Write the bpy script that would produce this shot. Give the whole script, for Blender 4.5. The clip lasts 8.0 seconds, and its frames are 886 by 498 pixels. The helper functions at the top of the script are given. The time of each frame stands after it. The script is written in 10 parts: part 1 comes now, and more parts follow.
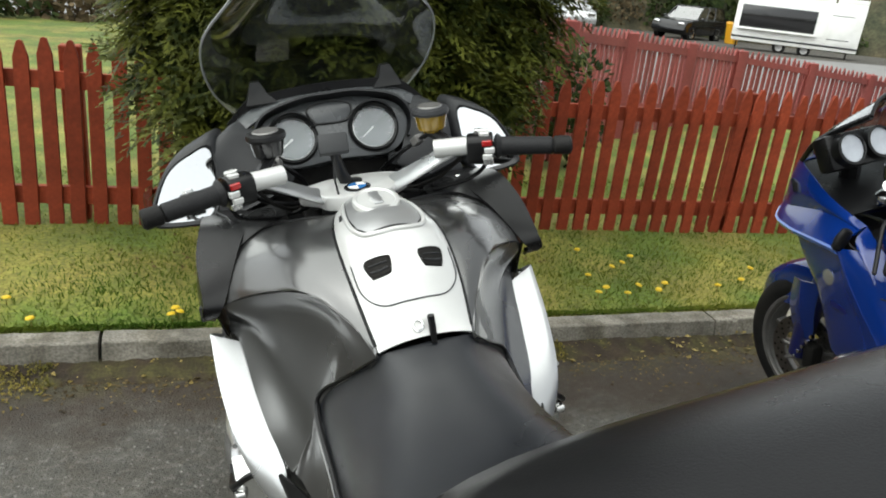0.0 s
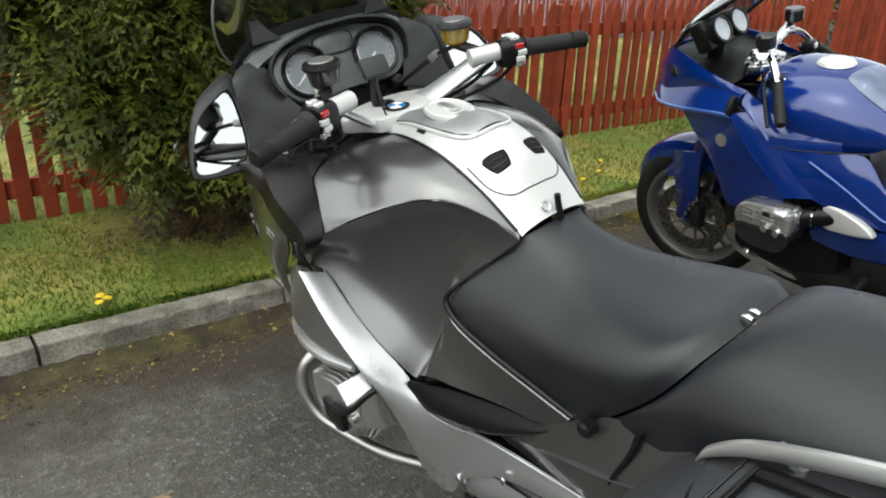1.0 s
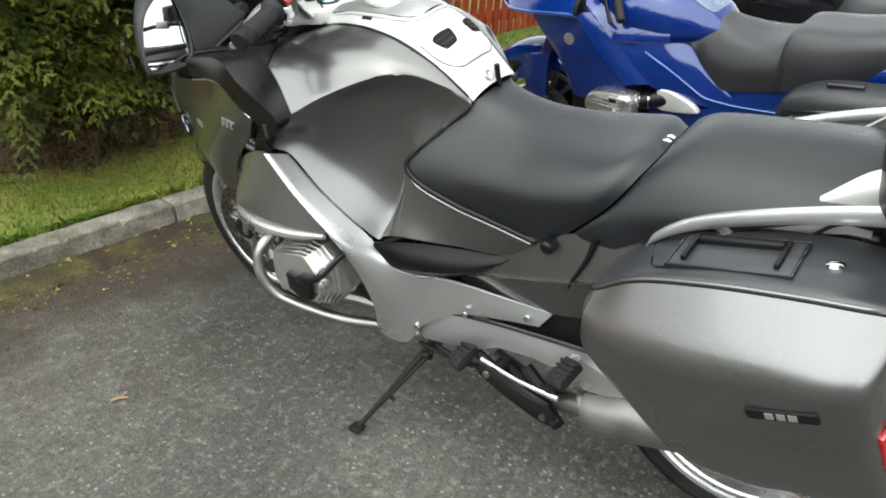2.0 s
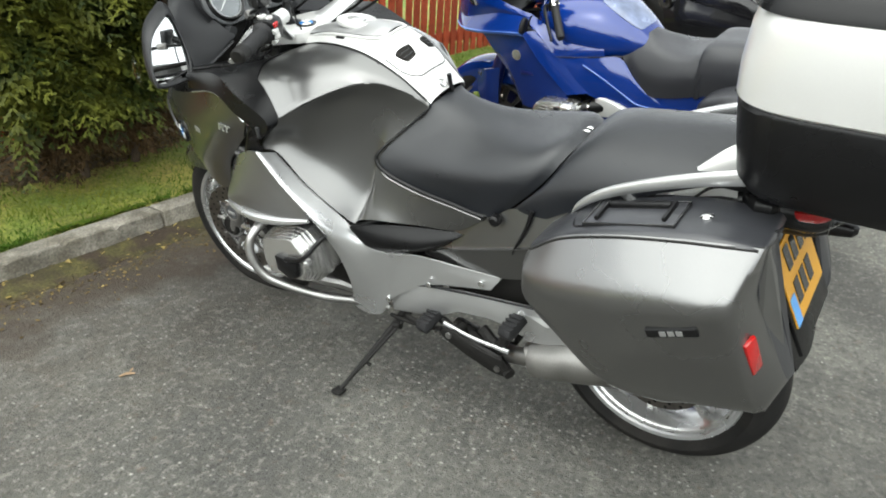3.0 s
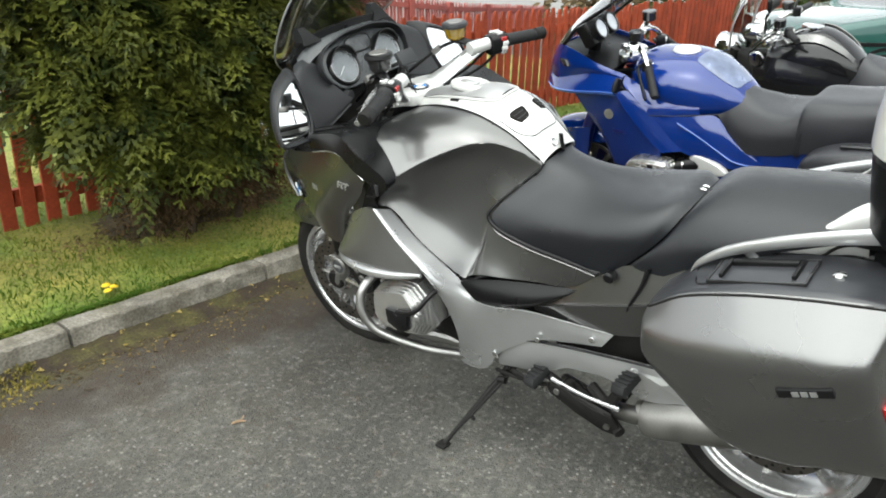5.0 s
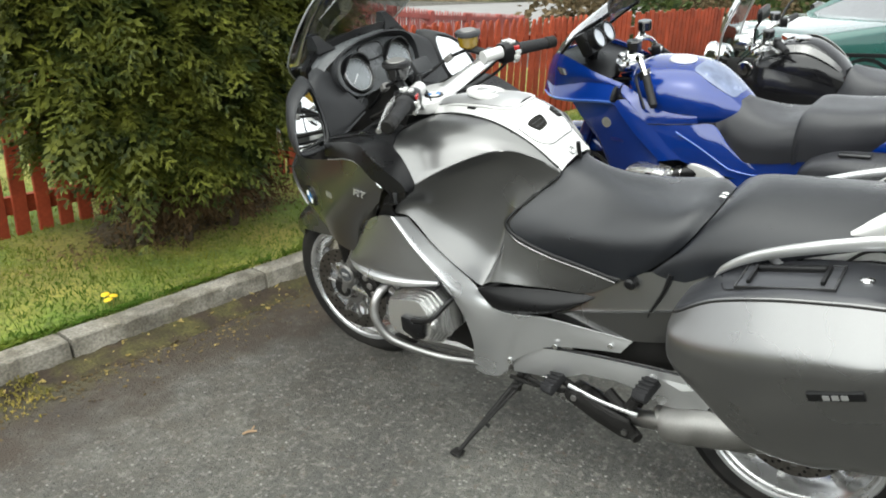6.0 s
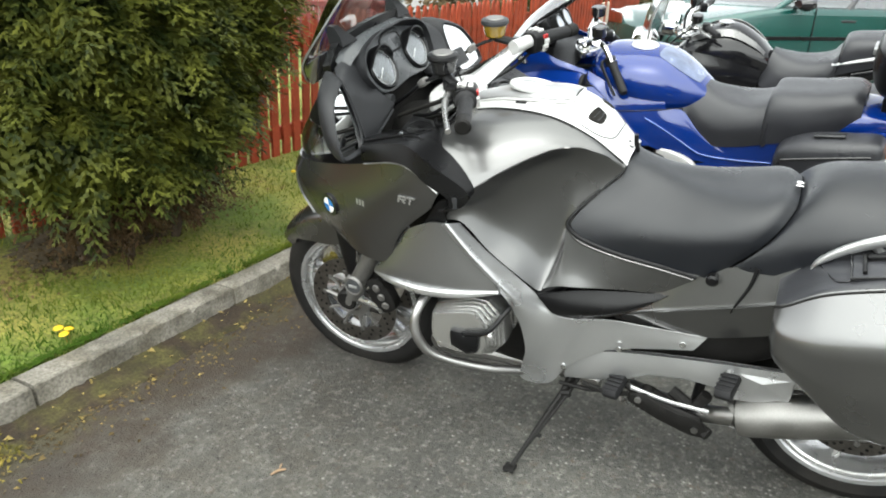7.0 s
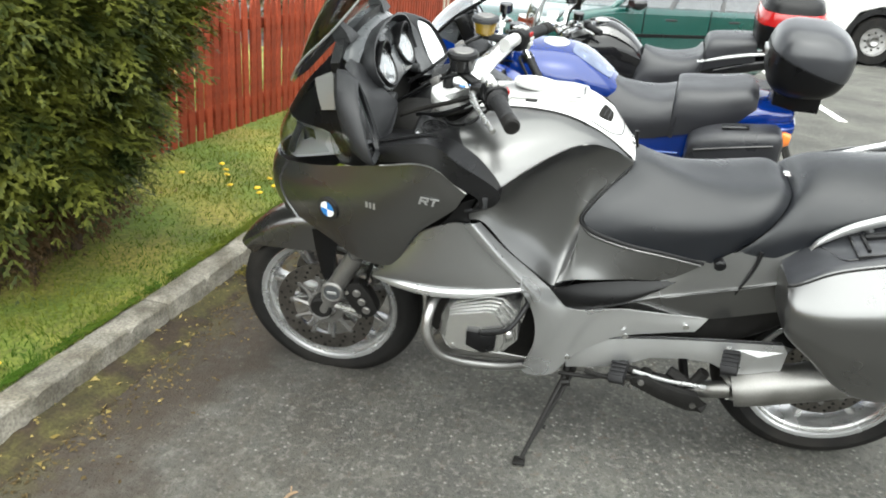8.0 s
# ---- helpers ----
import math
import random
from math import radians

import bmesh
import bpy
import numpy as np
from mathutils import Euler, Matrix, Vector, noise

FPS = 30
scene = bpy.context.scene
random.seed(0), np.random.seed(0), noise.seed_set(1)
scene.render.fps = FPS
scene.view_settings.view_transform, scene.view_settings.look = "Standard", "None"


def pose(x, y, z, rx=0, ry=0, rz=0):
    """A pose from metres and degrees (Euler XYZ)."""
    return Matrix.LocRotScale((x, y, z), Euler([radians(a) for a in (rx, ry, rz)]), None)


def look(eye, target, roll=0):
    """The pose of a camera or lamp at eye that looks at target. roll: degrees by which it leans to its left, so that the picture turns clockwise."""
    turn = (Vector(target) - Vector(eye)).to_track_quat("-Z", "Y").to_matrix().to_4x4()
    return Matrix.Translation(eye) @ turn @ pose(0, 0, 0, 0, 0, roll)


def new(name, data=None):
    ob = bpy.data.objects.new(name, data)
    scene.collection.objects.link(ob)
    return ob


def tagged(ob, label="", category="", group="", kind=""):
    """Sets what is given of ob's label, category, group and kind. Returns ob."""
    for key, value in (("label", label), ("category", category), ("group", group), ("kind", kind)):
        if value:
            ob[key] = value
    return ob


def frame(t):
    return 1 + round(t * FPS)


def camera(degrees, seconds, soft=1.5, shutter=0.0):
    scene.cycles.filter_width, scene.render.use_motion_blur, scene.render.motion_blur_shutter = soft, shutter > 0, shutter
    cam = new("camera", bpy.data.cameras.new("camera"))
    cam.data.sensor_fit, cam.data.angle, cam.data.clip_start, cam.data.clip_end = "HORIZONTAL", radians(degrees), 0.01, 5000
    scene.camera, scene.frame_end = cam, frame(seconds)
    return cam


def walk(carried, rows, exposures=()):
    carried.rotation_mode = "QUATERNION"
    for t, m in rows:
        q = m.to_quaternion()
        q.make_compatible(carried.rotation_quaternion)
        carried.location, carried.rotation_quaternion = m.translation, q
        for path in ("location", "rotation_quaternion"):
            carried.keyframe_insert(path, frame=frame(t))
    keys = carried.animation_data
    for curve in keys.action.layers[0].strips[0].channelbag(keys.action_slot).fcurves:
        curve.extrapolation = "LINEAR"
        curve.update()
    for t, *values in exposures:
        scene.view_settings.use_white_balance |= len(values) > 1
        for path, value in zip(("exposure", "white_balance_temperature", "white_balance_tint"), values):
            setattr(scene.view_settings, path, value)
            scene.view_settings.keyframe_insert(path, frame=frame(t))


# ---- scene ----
cam = camera(61.2, 8.0, soft=1.9)
PATH = [
    (0, (-0.512, -0.309, 1.451), (0.133, 1.446, 0.742), 6.3),
    (0.5, (-0.811, -0.196, 1.404), (0.059, 1.442, 0.656), 3.2),
    (1, (-1.087, -0.163, 1.358), (0.06, 1.274, 0.571), 2.0),
    (1.5, (-1.293, -0.124, 1.311), (0.05, 1.085, 0.454), 1.5),
    (2, (-1.484, -0.141, 1.301), (-0.032, 0.887, 0.387), 3.3),
    (2.2, (-1.581, -0.189, 1.308), (-0.112, 0.804, 0.384), 0.9),
    (3.3, (-1.754, -0.347, 1.355), (-0.219, 0.634, 0.53), 3.1),
    (3.5, (-1.747, -0.348, 1.349), (-0.211, 0.653, 0.548), 2.6),
    (4, (-1.771, -0.323, 1.336), (-0.27, 0.718, 0.521), 0.3),
    (4.5, (-1.823, -0.281, 1.347), (-0.349, 0.828, 0.574), 1.2),
    (5, (-1.847, -0.259, 1.36), (-0.383, 0.891, 0.629), 1.3),
    (5.2, (-1.837, -0.262, 1.357), (-0.388, 0.917, 0.645), 1.0),
    (6.3, (-1.948, -0.045, 1.358), (-0.378, 0.976, 0.655), 2.5),
    (6.5, (-1.956, 0.073, 1.339), (-0.34, 1.023, 0.642), 2.9),
    (7, (-2.038, 0.341, 1.335), (-0.348, 1.123, 0.605), 2.3),
    (7.5, (-2.164, 0.587, 1.347), (-0.398, 1.14, 0.588), 3.4),
    (8, (-2.167, 0.831, 1.318), (-0.33, 1.151, 0.595), 4.7),
]
walk(cam, [(t, look(eye, target, roll)) for t, eye, target, roll in PATH],
     exposures=[(t, ev, 6500, 5) for t, ev in ((0, 1.82), (0.5, 1.68), (1, 1.85), (1.5, 2.16), (2, 2.3), (3.5, 2.46), (5, 2.33), (6.5, 2.44), (8, 2.65))])
from mathutils.bvhtree import BVHTree

# ---- daylight: bright overcast ----
world = bpy.data.worlds.new("overcast_sky")
scene.world = world
world.use_nodes = True
_n, _l = world.node_tree.nodes, world.node_tree.links
_bg = _n["Background"]
_sky = _n.new("ShaderNodeTexSky")
_sky.sky_type = "NISHITA"
_sky.sun_disc = False
_sky.sun_elevation, _sky.sun_rotation = radians(64), radians(266)
_sky.air_density, _sky.dust_density, _sky.ozone_density = 1.0, 1.5, 1.0
_hs = _n.new("ShaderNodeHueSaturation")
_hs.inputs["Saturation"].default_value = 0.12
_l.new(_sky.outputs[0], _hs.inputs["Color"])
_l.new(_hs.outputs[0], _bg.inputs["Color"])
_bg.inputs["Strength"].default_value = 0.085
_sd = bpy.data.lights.new("sun", "SUN")
_sd.energy, _sd.angle, _sd.color = 1.0, radians(112), (0.985, 0.99, 0.94)
sun = new("sun", _sd)
sun.matrix_world = look((0, 0, 0), (0.435, 0.05, -0.90))

# ---- materials ----


def mat(name, base, rough=0.5, metal=0.0, coat=0.0, var=0.12, vscale=6.0, grain=0.06, gscale=180.0, bump=0.0,
        bscale=120.0, island=0.0, rand=0.0, spec=0.5, rvar=0.0, tint=None, tscale=2.0, tamount=0.5):
    """A surface with colour variation at two scales, optional tint blotches, relief and wear."""
    m = bpy.data.materials.new(name)
    m.use_nodes = True
    nt = m.node_tree
    n, l = nt.nodes, nt.links
    b = n["Principled BSDF"]
    b.inputs["Roughness"].default_value = rough
    b.inputs["Metallic"].default_value = metal
    b.inputs["Coat Weight"].default_value = coat
    b.inputs["Coat Roughness"].default_value = 0.06
    b.inputs["Specular IOR Level"].default_value = spec
    tc = n.new("ShaderNodeTexCoord")
    big = n.new("ShaderNodeTexNoise")
    big.inputs["Scale"].default_value, big.inputs["Detail"].default_value = vscale, 5.0
    small = n.new("ShaderNodeTexNoise")
    small.inputs["Scale"].default_value, small.inputs["Detail"].default_value = gscale, 2.0
    for k in (big, small):
        l.new(tc.outputs["Object"], k.inputs["Vector"])
    m1 = n.new("ShaderNodeMapRange")
    m1.inputs["From Min"].default_value, m1.inputs["From Max"].default_value = 0.3, 0.7
    m1.inputs["To Min"].default_value, m1.inputs["To Max"].default_value = 1 - var, 1 + var
    l.new(big.outputs["Fac"], m1.inputs["Value"])
    m2 = n.new("ShaderNodeMapRange")
    m2.inputs["From Min"].default_value, m2.inputs["From Max"].default_value = 0.3, 0.7
    m2.inputs["To Min"].default_value, m2.inputs["To Max"].default_value = 1 - grain, 1 + grain
    l.new(small.outputs["Fac"], m2.inputs["Value"])
    mul = n.new("ShaderNodeMath")
    mul.operation = "MULTIPLY"
    l.new(m1.outputs[0], mul.inputs[0])
    l.new(m2.outputs[0], mul.inputs[1])
    last = mul.outputs[0]
    if island or rand:
        if island:
            src = n.new("ShaderNodeNewGeometry").outputs["Random Per Island"]
            amt = island
        else:
            src = n.new("ShaderNodeObjectInfo").outputs["Random"]
            amt = rand
        m3 = n.new("ShaderNodeMapRange")
        m3.inputs["To Min"].default_value, m3.inputs["To Max"].default_value = 1 - amt, 1 + amt
        l.new(src, m3.inputs["Value"])
        mm = n.new("ShaderNodeMath")
        mm.operation = "MULTIPLY"
        l.new(last, mm.inputs[0])
        l.new(m3.outputs[0], mm.inputs[1])
        last = mm.outputs[0]
    colour = None
    if tint:
        tn = n.new("ShaderNodeTexNoise")
        tn.inputs["Scale"].default_value, tn.inputs["Detail"].default_value = tscale, 6.0
        l.new(tc.outputs["Object"], tn.inputs["Vector"])
        tr = n.new("ShaderNodeMapRange")
        tr.inputs["From Min"].default_value, tr.inputs["From Max"].default_value = 0.42, 0.62
        tr.inputs["To Max"].default_value = tamount
        l.new(tn.outputs["Fac"], tr.inputs["Value"])
        mix = n.new("ShaderNodeMix")
        mix.data_type = "RGBA"
        mix.inputs["A"].default_value, mix.inputs["B"].default_value = (*base, 1), (*tint, 1)
        l.new(tr.outputs[0], mix.inputs["Factor"])
        colour = mix.outputs["Result"]
    vm = n.new("ShaderNodeVectorMath")
    vm.operation = "SCALE"
    if colour:
        l.new(colour, vm.inputs[0])
    else:
        vm.inputs[0].default_value = base
    l.new(last, vm.inputs["Scale"])
    l.new(vm.outputs[0], b.inputs["Base Color"])
    if rvar:
        mr = n.new("ShaderNodeMapRange")
        mr.inputs["From Min"].default_value, mr.inputs["From Max"].default_value = 0.3, 0.7
        mr.inputs["To Min"].default_value, mr.inputs["To Max"].default_value = max(rough - rvar, 0.02), min(rough + rvar, 1)
        l.new(big.outputs["Fac"], mr.inputs["Value"])
        l.new(mr.outputs[0], b.inputs["Roughness"])
    if bump:
        bn = n.new("ShaderNodeTexNoise")
        bn.inputs["Scale"].default_value, bn.inputs["Detail"].default_value = bscale, 4.0
        l.new(tc.outputs["Object"], bn.inputs["Vector"])
        bp = n.new("ShaderNodeBump")
        bp.inputs["Strength"].default_value, bp.inputs["Distance"].default_value = bump, 0.004
        l.new(bn.outputs["Fac"], bp.inputs["Height"])
        l.new(bp.outputs["Normal"], b.inputs["Normal"])
    return m


def glassy(name, colour, rough=0.02, alpha=0.25):
    m = bpy.data.materials.new(name)
    m.use_nodes = True
    n, l = m.node_tree.nodes, m.node_tree.links
    out = n["Material Output"]
    tr, gl, mx = n.new("ShaderNodeBsdfTransparent"), n.new("ShaderNodeBsdfGlossy"), n.new("ShaderNodeMixShader")
    tr.inputs["Color"].default_value = (*colour, 1)
    gl.inputs["Roughness"].default_value = rough
    fr, pw, sm = n.new("ShaderNodeLayerWeight"), n.new("ShaderNodeMath"), n.new("ShaderNodeMath")
    fr.inputs["Blend"].default_value = 0.5
    pw.operation = "POWER"
    pw.inputs[1].default_value = 3.5
    sm.inputs[1].default_value = alpha
    l.new(fr.outputs["Facing"], pw.inputs[0])
    l.new(pw.outputs[0], sm.inputs[0])
    l.new(sm.outputs[0], mx.inputs["Fac"])
    l.new(tr.outputs[0], mx.inputs[1])
    l.new(gl.outputs[0], mx.inputs[2])
    l.new(mx.outputs[0], out.inputs["Surface"])
    return m


M = {
    "grey": mat("graphite_metallic_paint", (0.130, 0.130, 0.129), 0.29, 0.90, 0.48, 0.05, 3, 0.05, 900, bump=0.02, bscale=700, rvar=0.05),
    "silver": mat("light_silver_paint", (0.56, 0.56, 0.55), 0.34, 0.30, 0.5, 0.03, 4, 0.03, 900, rvar=0.05),
    "satin": mat("silver_satin_paint", (0.50, 0.505, 0.51), 0.30, 0.78, 0.3, 0.05, 5, 0.05, 700, rvar=0.06),
    "black": mat("black_satin_plastic", (0.0045, 0.0045, 0.005), 0.32, 0, 0, 0.15, 10, 0.1, 400, bump=0.08, bscale=900, rvar=0.08, spec=0.26),
    "gloss": mat("black_gloss_plastic", (0.010, 0.010, 0.011), 0.16, 0, 0.4, 0.1, 8, 0.05, 300, rvar=0.05),
    "dark": mat("dark_grime_metal", (0.011, 0.0105, 0.010), 0.6, 0.1, 0, 0.3, 20, 0.2, 200, bump=0.2, bscale=150, rvar=0.15, spec=0.2),
    "cowl": mat("charcoal_cockpit_plastic", (0.016, 0.0165, 0.018), 0.40, 0, 0, 0.12, 9, 0.1, 500, bump=0.08, bscale=900, rvar=0.07, spec=0.32),
    "instrument": mat("grey_instrument_panel", (0.050, 0.053, 0.056), 0.26, 0, 0.2, 0.1, 10, 0.06, 500, rvar=0.06),
    "dash": mat("dark_grey_dash_plastic", (0.030, 0.031, 0.033), 0.45, 0, 0, 0.1, 10, 0.08, 500, bump=0.08, bscale=800, spec=0.22),
    "leather": mat("black_vinyl", (0.005, 0.0060, 0.0085), 0.33, 0, 0, 0.12, 7, 0.12, 500, bump=0.22, bscale=650, rvar=0.08, spec=0.5),
    "alu": mat("cast_aluminium", (0.56, 0.56, 0.555), 0.26, 0.88, 0, 0.05, 12, 0.05, 300, bump=0.04, bscale=250, rvar=0.06),
    "steel": mat("brushed_steel", (0.34, 0.335, 0.33), 0.38, 1.0, 0, 0.1, 15, 0.08, 400, rvar=0.12),
    "chrome": mat("chrome", (0.72, 0.72, 0.72), 0.1, 1.0, 0, 0.05, 10, 0.03, 200, rvar=0.05),
    "rubber": mat("tyre_rubber", (0.010, 0.0098, 0.0095), 0.8, 0, 0, 0.2, 12, 0.15, 200, bump=0.2, bscale=200, tint=(0.02, 0.018, 0.016), tscale=6, spec=0.14),
    "grip": mat("grip_rubber", (0.014, 0.014, 0.015), 0.55, 0, 0, 0.1, 15, 0.15, 300, bump=0.35, bscale=350, spec=0.22),
    "screenedge": mat("screen_edge_acrylic", (0.24, 0.25, 0.25), 0.3, 0, 0.2),
    "mirror": mat("mirror_glass", (0.92, 0.93, 0.93), 0.02, 1.0, 0, 0.01, 5, 0.01, 100),
    "lens": glassy("clear_lens", (0.9, 0.91, 0.92), 0.03, 0.03),
    "screen": glassy("tinted_screen", (0.84, 0.87, 0.87), 0.03, 0.30),
    "glass": glassy("car_glass", (0.46, 0.52, 0.50), 0.03, 0.30),
    "blue": mat("blue_paint", (0.0015, 0.020, 0.150), 0.14, 0.10, 0.55, 0.06, 4, 0.04, 900, rvar=0.04),
    # paler than the blue paint: the sky highlight on panel edges put into colour
    "lip_highlight": mat("blue_edge_highlight", (0.05, 0.12, 0.40), 0.2, 0.2, 0.5, 0.05, 4, 0.04, 900),
    "film": mat("clear_tank_film", (0.10, 0.125, 0.20), 0.22, 0, 0.6, 0.3, 18, 0.05, 300, rvar=0.06),
    "vinyl": mat("grey_black_vinyl", (0.020, 0.0205, 0.024), 0.33, 0, 0, 0.12, 7, 0.12, 500, bump=0.2, bscale=650, rvar=0.08),
    "headcover": mat("bright_cast_cover", (0.70, 0.70, 0.69), 0.20, 0.92, 0, 0.04, 12, 0.04, 300, bump=0.03, bscale=250, rvar=0.05),
    "shellgrey": mat("metallic_grey_case_paint", (0.168, 0.168, 0.167), 0.29, 0.90, 0.45, 0.06, 3, 0.05, 900, bump=0.02, bscale=700, rvar=0.06),
    # satin paint darkened for the shade of the filler recess
    "recess": mat("shaded_filler_grey", (0.37, 0.372, 0.375), 0.34, 0.65, 0.3, 0.05, 5, 0.05, 700, rvar=0.06),
    "wing": mat("light_graphite_paint", (0.27, 0.272, 0.275), 0.30, 0.86, 0.3, 0.05, 5, 0.05, 700, rvar=0.06),
    "silencer": mat("dull_silencer_steel", (0.25, 0.245, 0.235), 0.46, 0.95, 0, 0.14, 12, 0.1, 400, rvar=0.12),
    "palewood": mat("weathered_pale_wood", (0.42, 0.37, 0.30), 0.85, 0, 0, 0.2, 8, 0.15, 90, bump=0.3, bscale=60),
    "padding": mat("pale_clear_film", (0.36, 0.38, 0.42), 0.22, 0, 0.5, 0.12, 14, 0.05, 300, rvar=0.06),
    "navy": mat("dark_blue_paint", (0.004, 0.009, 0.10), 0.3, 0.15, 0.8, 0.08, 4, 0.04, 900),
    "blackpaint": mat("black_paint", (0.007, 0.007, 0.008), 0.14, 0, 0.3, 0.1, 5, 0.05, 400, rvar=0.05, spec=0.3),
    "green": mat("green_paint", (0.006, 0.062, 0.052), 0.25, 0.3, 1.0, 0.06, 3, 0.04, 600, rvar=0.05),
    "white": mat("white_paint", (0.80, 0.80, 0.78), 0.4, 0, 0.2, 0.05, 3, 0.03, 300, tint=(0.66, 0.65, 0.6), tscale=1.2, tamount=0.35),
    "yellow": mat("yellow_plate", (0.55, 0.27, 0.012), 0.35, 0, 0.2, 0.05, 8, 0.03, 300),
    "plateblue": mat("plate_band_blue", (0.10, 0.30, 0.65), 0.35),
    "red": mat("red_reflector", (0.32, 0.006, 0.006), 0.18, 0, 0.6, 0.1, 60, 0.1, 500),
    "amber": mat("amber_fluid", (0.20, 0.125, 0.008), 0.2, 0, 0.8, 0.2, 40, 0.05, 300),
    "orange": mat("orange_lens", (0.80, 0.22, 0.04), 0.2, 0, 0.6),
    "badgeblue": mat("badge_blue", (0.02, 0.16, 0.45), 0.25, 0, 0.6),
    "pale": mat("pale_gauge_face", (0.21, 0.22, 0.225), 0.5, 0, 0.3, 0.15, 30, 0.03, 300),
    "fence": mat("red_wood_stain", (0.235, 0.040, 0.016), 0.7, 0, 0, 0.22, 5, 0.12, 60, bump=0.35, bscale=60, rand=0.22, tint=(0.140, 0.026, 0.011), tscale=9, tamount=0.6, spec=0.2),
    "fence_far": mat("faded_red_wood_stain", (0.22, 0.05, 0.042), 0.7, 0, 0, 0.2, 3, 0.1, 50, rand=0.2),
    "bark": mat("bark", (0.06, 0.042, 0.027), 0.9, 0, 0, 0.3, 12, 0.2, 80, bump=0.6, bscale=60),
    "brick": mat("brick_red", (0.22, 0.075, 0.04), 0.85, 0, 0, 0.2, 3, 0.15, 30, bump=0.3, bscale=30),
    "render": mat("grey_render", (0.25, 0.24, 0.23), 0.9, 0, 0, 0.12, 2, 0.08, 40),
}


def leafy(name, a, b, rough=0.5, trans=0.25, nscale=5.0, each=0.6):
    """Foliage: colour from a to b leaf by leaf, with light passing through."""
    m = bpy.data.materials.new(name)
    m.use_nodes = True
    n, l = m.node_tree.nodes, m.node_tree.links
    p, out = n["Principled BSDF"], n["Material Output"]
    p.inputs["Roughness"].default_value = rough
    p.inputs["Specular IOR Level"].default_value = 0.15
    g = n.new("ShaderNodeNewGeometry")
    tc = n.new("ShaderNodeTexCoord")
    nz = n.new("ShaderNodeTexNoise")
    nz.inputs["Scale"].default_value, nz.inputs["Detail"].default_value = nscale, 3.0
    l.new(tc.outputs["Object"], nz.inputs["Vector"])
    ad = n.new("ShaderNodeMath")
    ad.operation = "MULTIPLY_ADD"
    ad.inputs[1].default_value = each
    l.new(g.outputs["Random Per Island"], ad.inputs[0])
    sb = n.new("ShaderNodeMath")
    sb.operation = "MULTIPLY_ADD"
    sb.inputs[1].default_value, sb.inputs[2].default_value = 2.2, -0.95
    l.new(nz.outputs["Fac"], sb.inputs[0])
    l.new(sb.outputs[0], ad.inputs[2])
    mix = n.new("ShaderNodeMix")
    mix.data_type = "RGBA"
    mix.inputs["A"].default_value, mix.inputs["B"].default_value = (*a, 1), (*b, 1)
    l.new(ad.outputs[0], mix.inputs["Factor"])
    l.new(mix.outputs["Result"], p.inputs["Base Color"])
    t = n.new("ShaderNodeBsdfTranslucent")
    l.new(mix.outputs["Result"], t.inputs["Color"])
    mx = n.new("ShaderNodeMixShader")
    mx.inputs["Fac"].default_value = trans
    l.new(p.outputs[0], mx.inputs[1])
    l.new(t.outputs[0], mx.inputs[2])
    l.new(mx.outputs[0], out.inputs["Surface"])
    return m


M["hedge"] = leafy("conifer_foliage", (0.020, 0.030, 0.007), (0.195, 0.205, 0.034), 0.5, 0.25, 9.0, 0.30)
M["deadhedge"] = leafy("dead_conifer_sprays", (0.035, 0.022, 0.010), (0.12, 0.075, 0.035), 0.8, 0.1)
M["straw"] = leafy("pale_dry_leaves", (0.16, 0.12, 0.035), (0.42, 0.33, 0.13), 0.7, 0.15)
# near-black colour that carries the shade inside the hedge
M["core"] = mat("painted_inner_shade", (0.010, 0.009, 0.005), 0.95, 0, 0, 0.5, 9, 0.4, 60, bump=0.8, bscale=30)
M["grass"] = leafy("grass_blades", (0.052, 0.104, 0.011), (0.215, 0.218, 0.036), 0.55, 0.33, 1.9, 0.35)
M["weed"] = leafy("moss_and_weeds", (0.06, 0.060, 0.012), (0.25, 0.20, 0.045), 0.7, 0.2)
M["dande"] = mat("dandelion_yellow", (0.62, 0.42, 0.01), 0.6, 0, 0, 0.1, 60)
M["bush"] = leafy("shrub_foliage", (0.012, 0.026, 0.007), (0.065, 0.085, 0.022), 0.6)
M["bushbrown"] = leafy("brown_scrub", (0.045, 0.035, 0.018), (0.15, 0.11, 0.06), 0.8)
M["litter"] = leafy("dry_leaves", (0.040, 0.028, 0.013), (0.19, 0.14, 0.06), 0.8, 0.1)


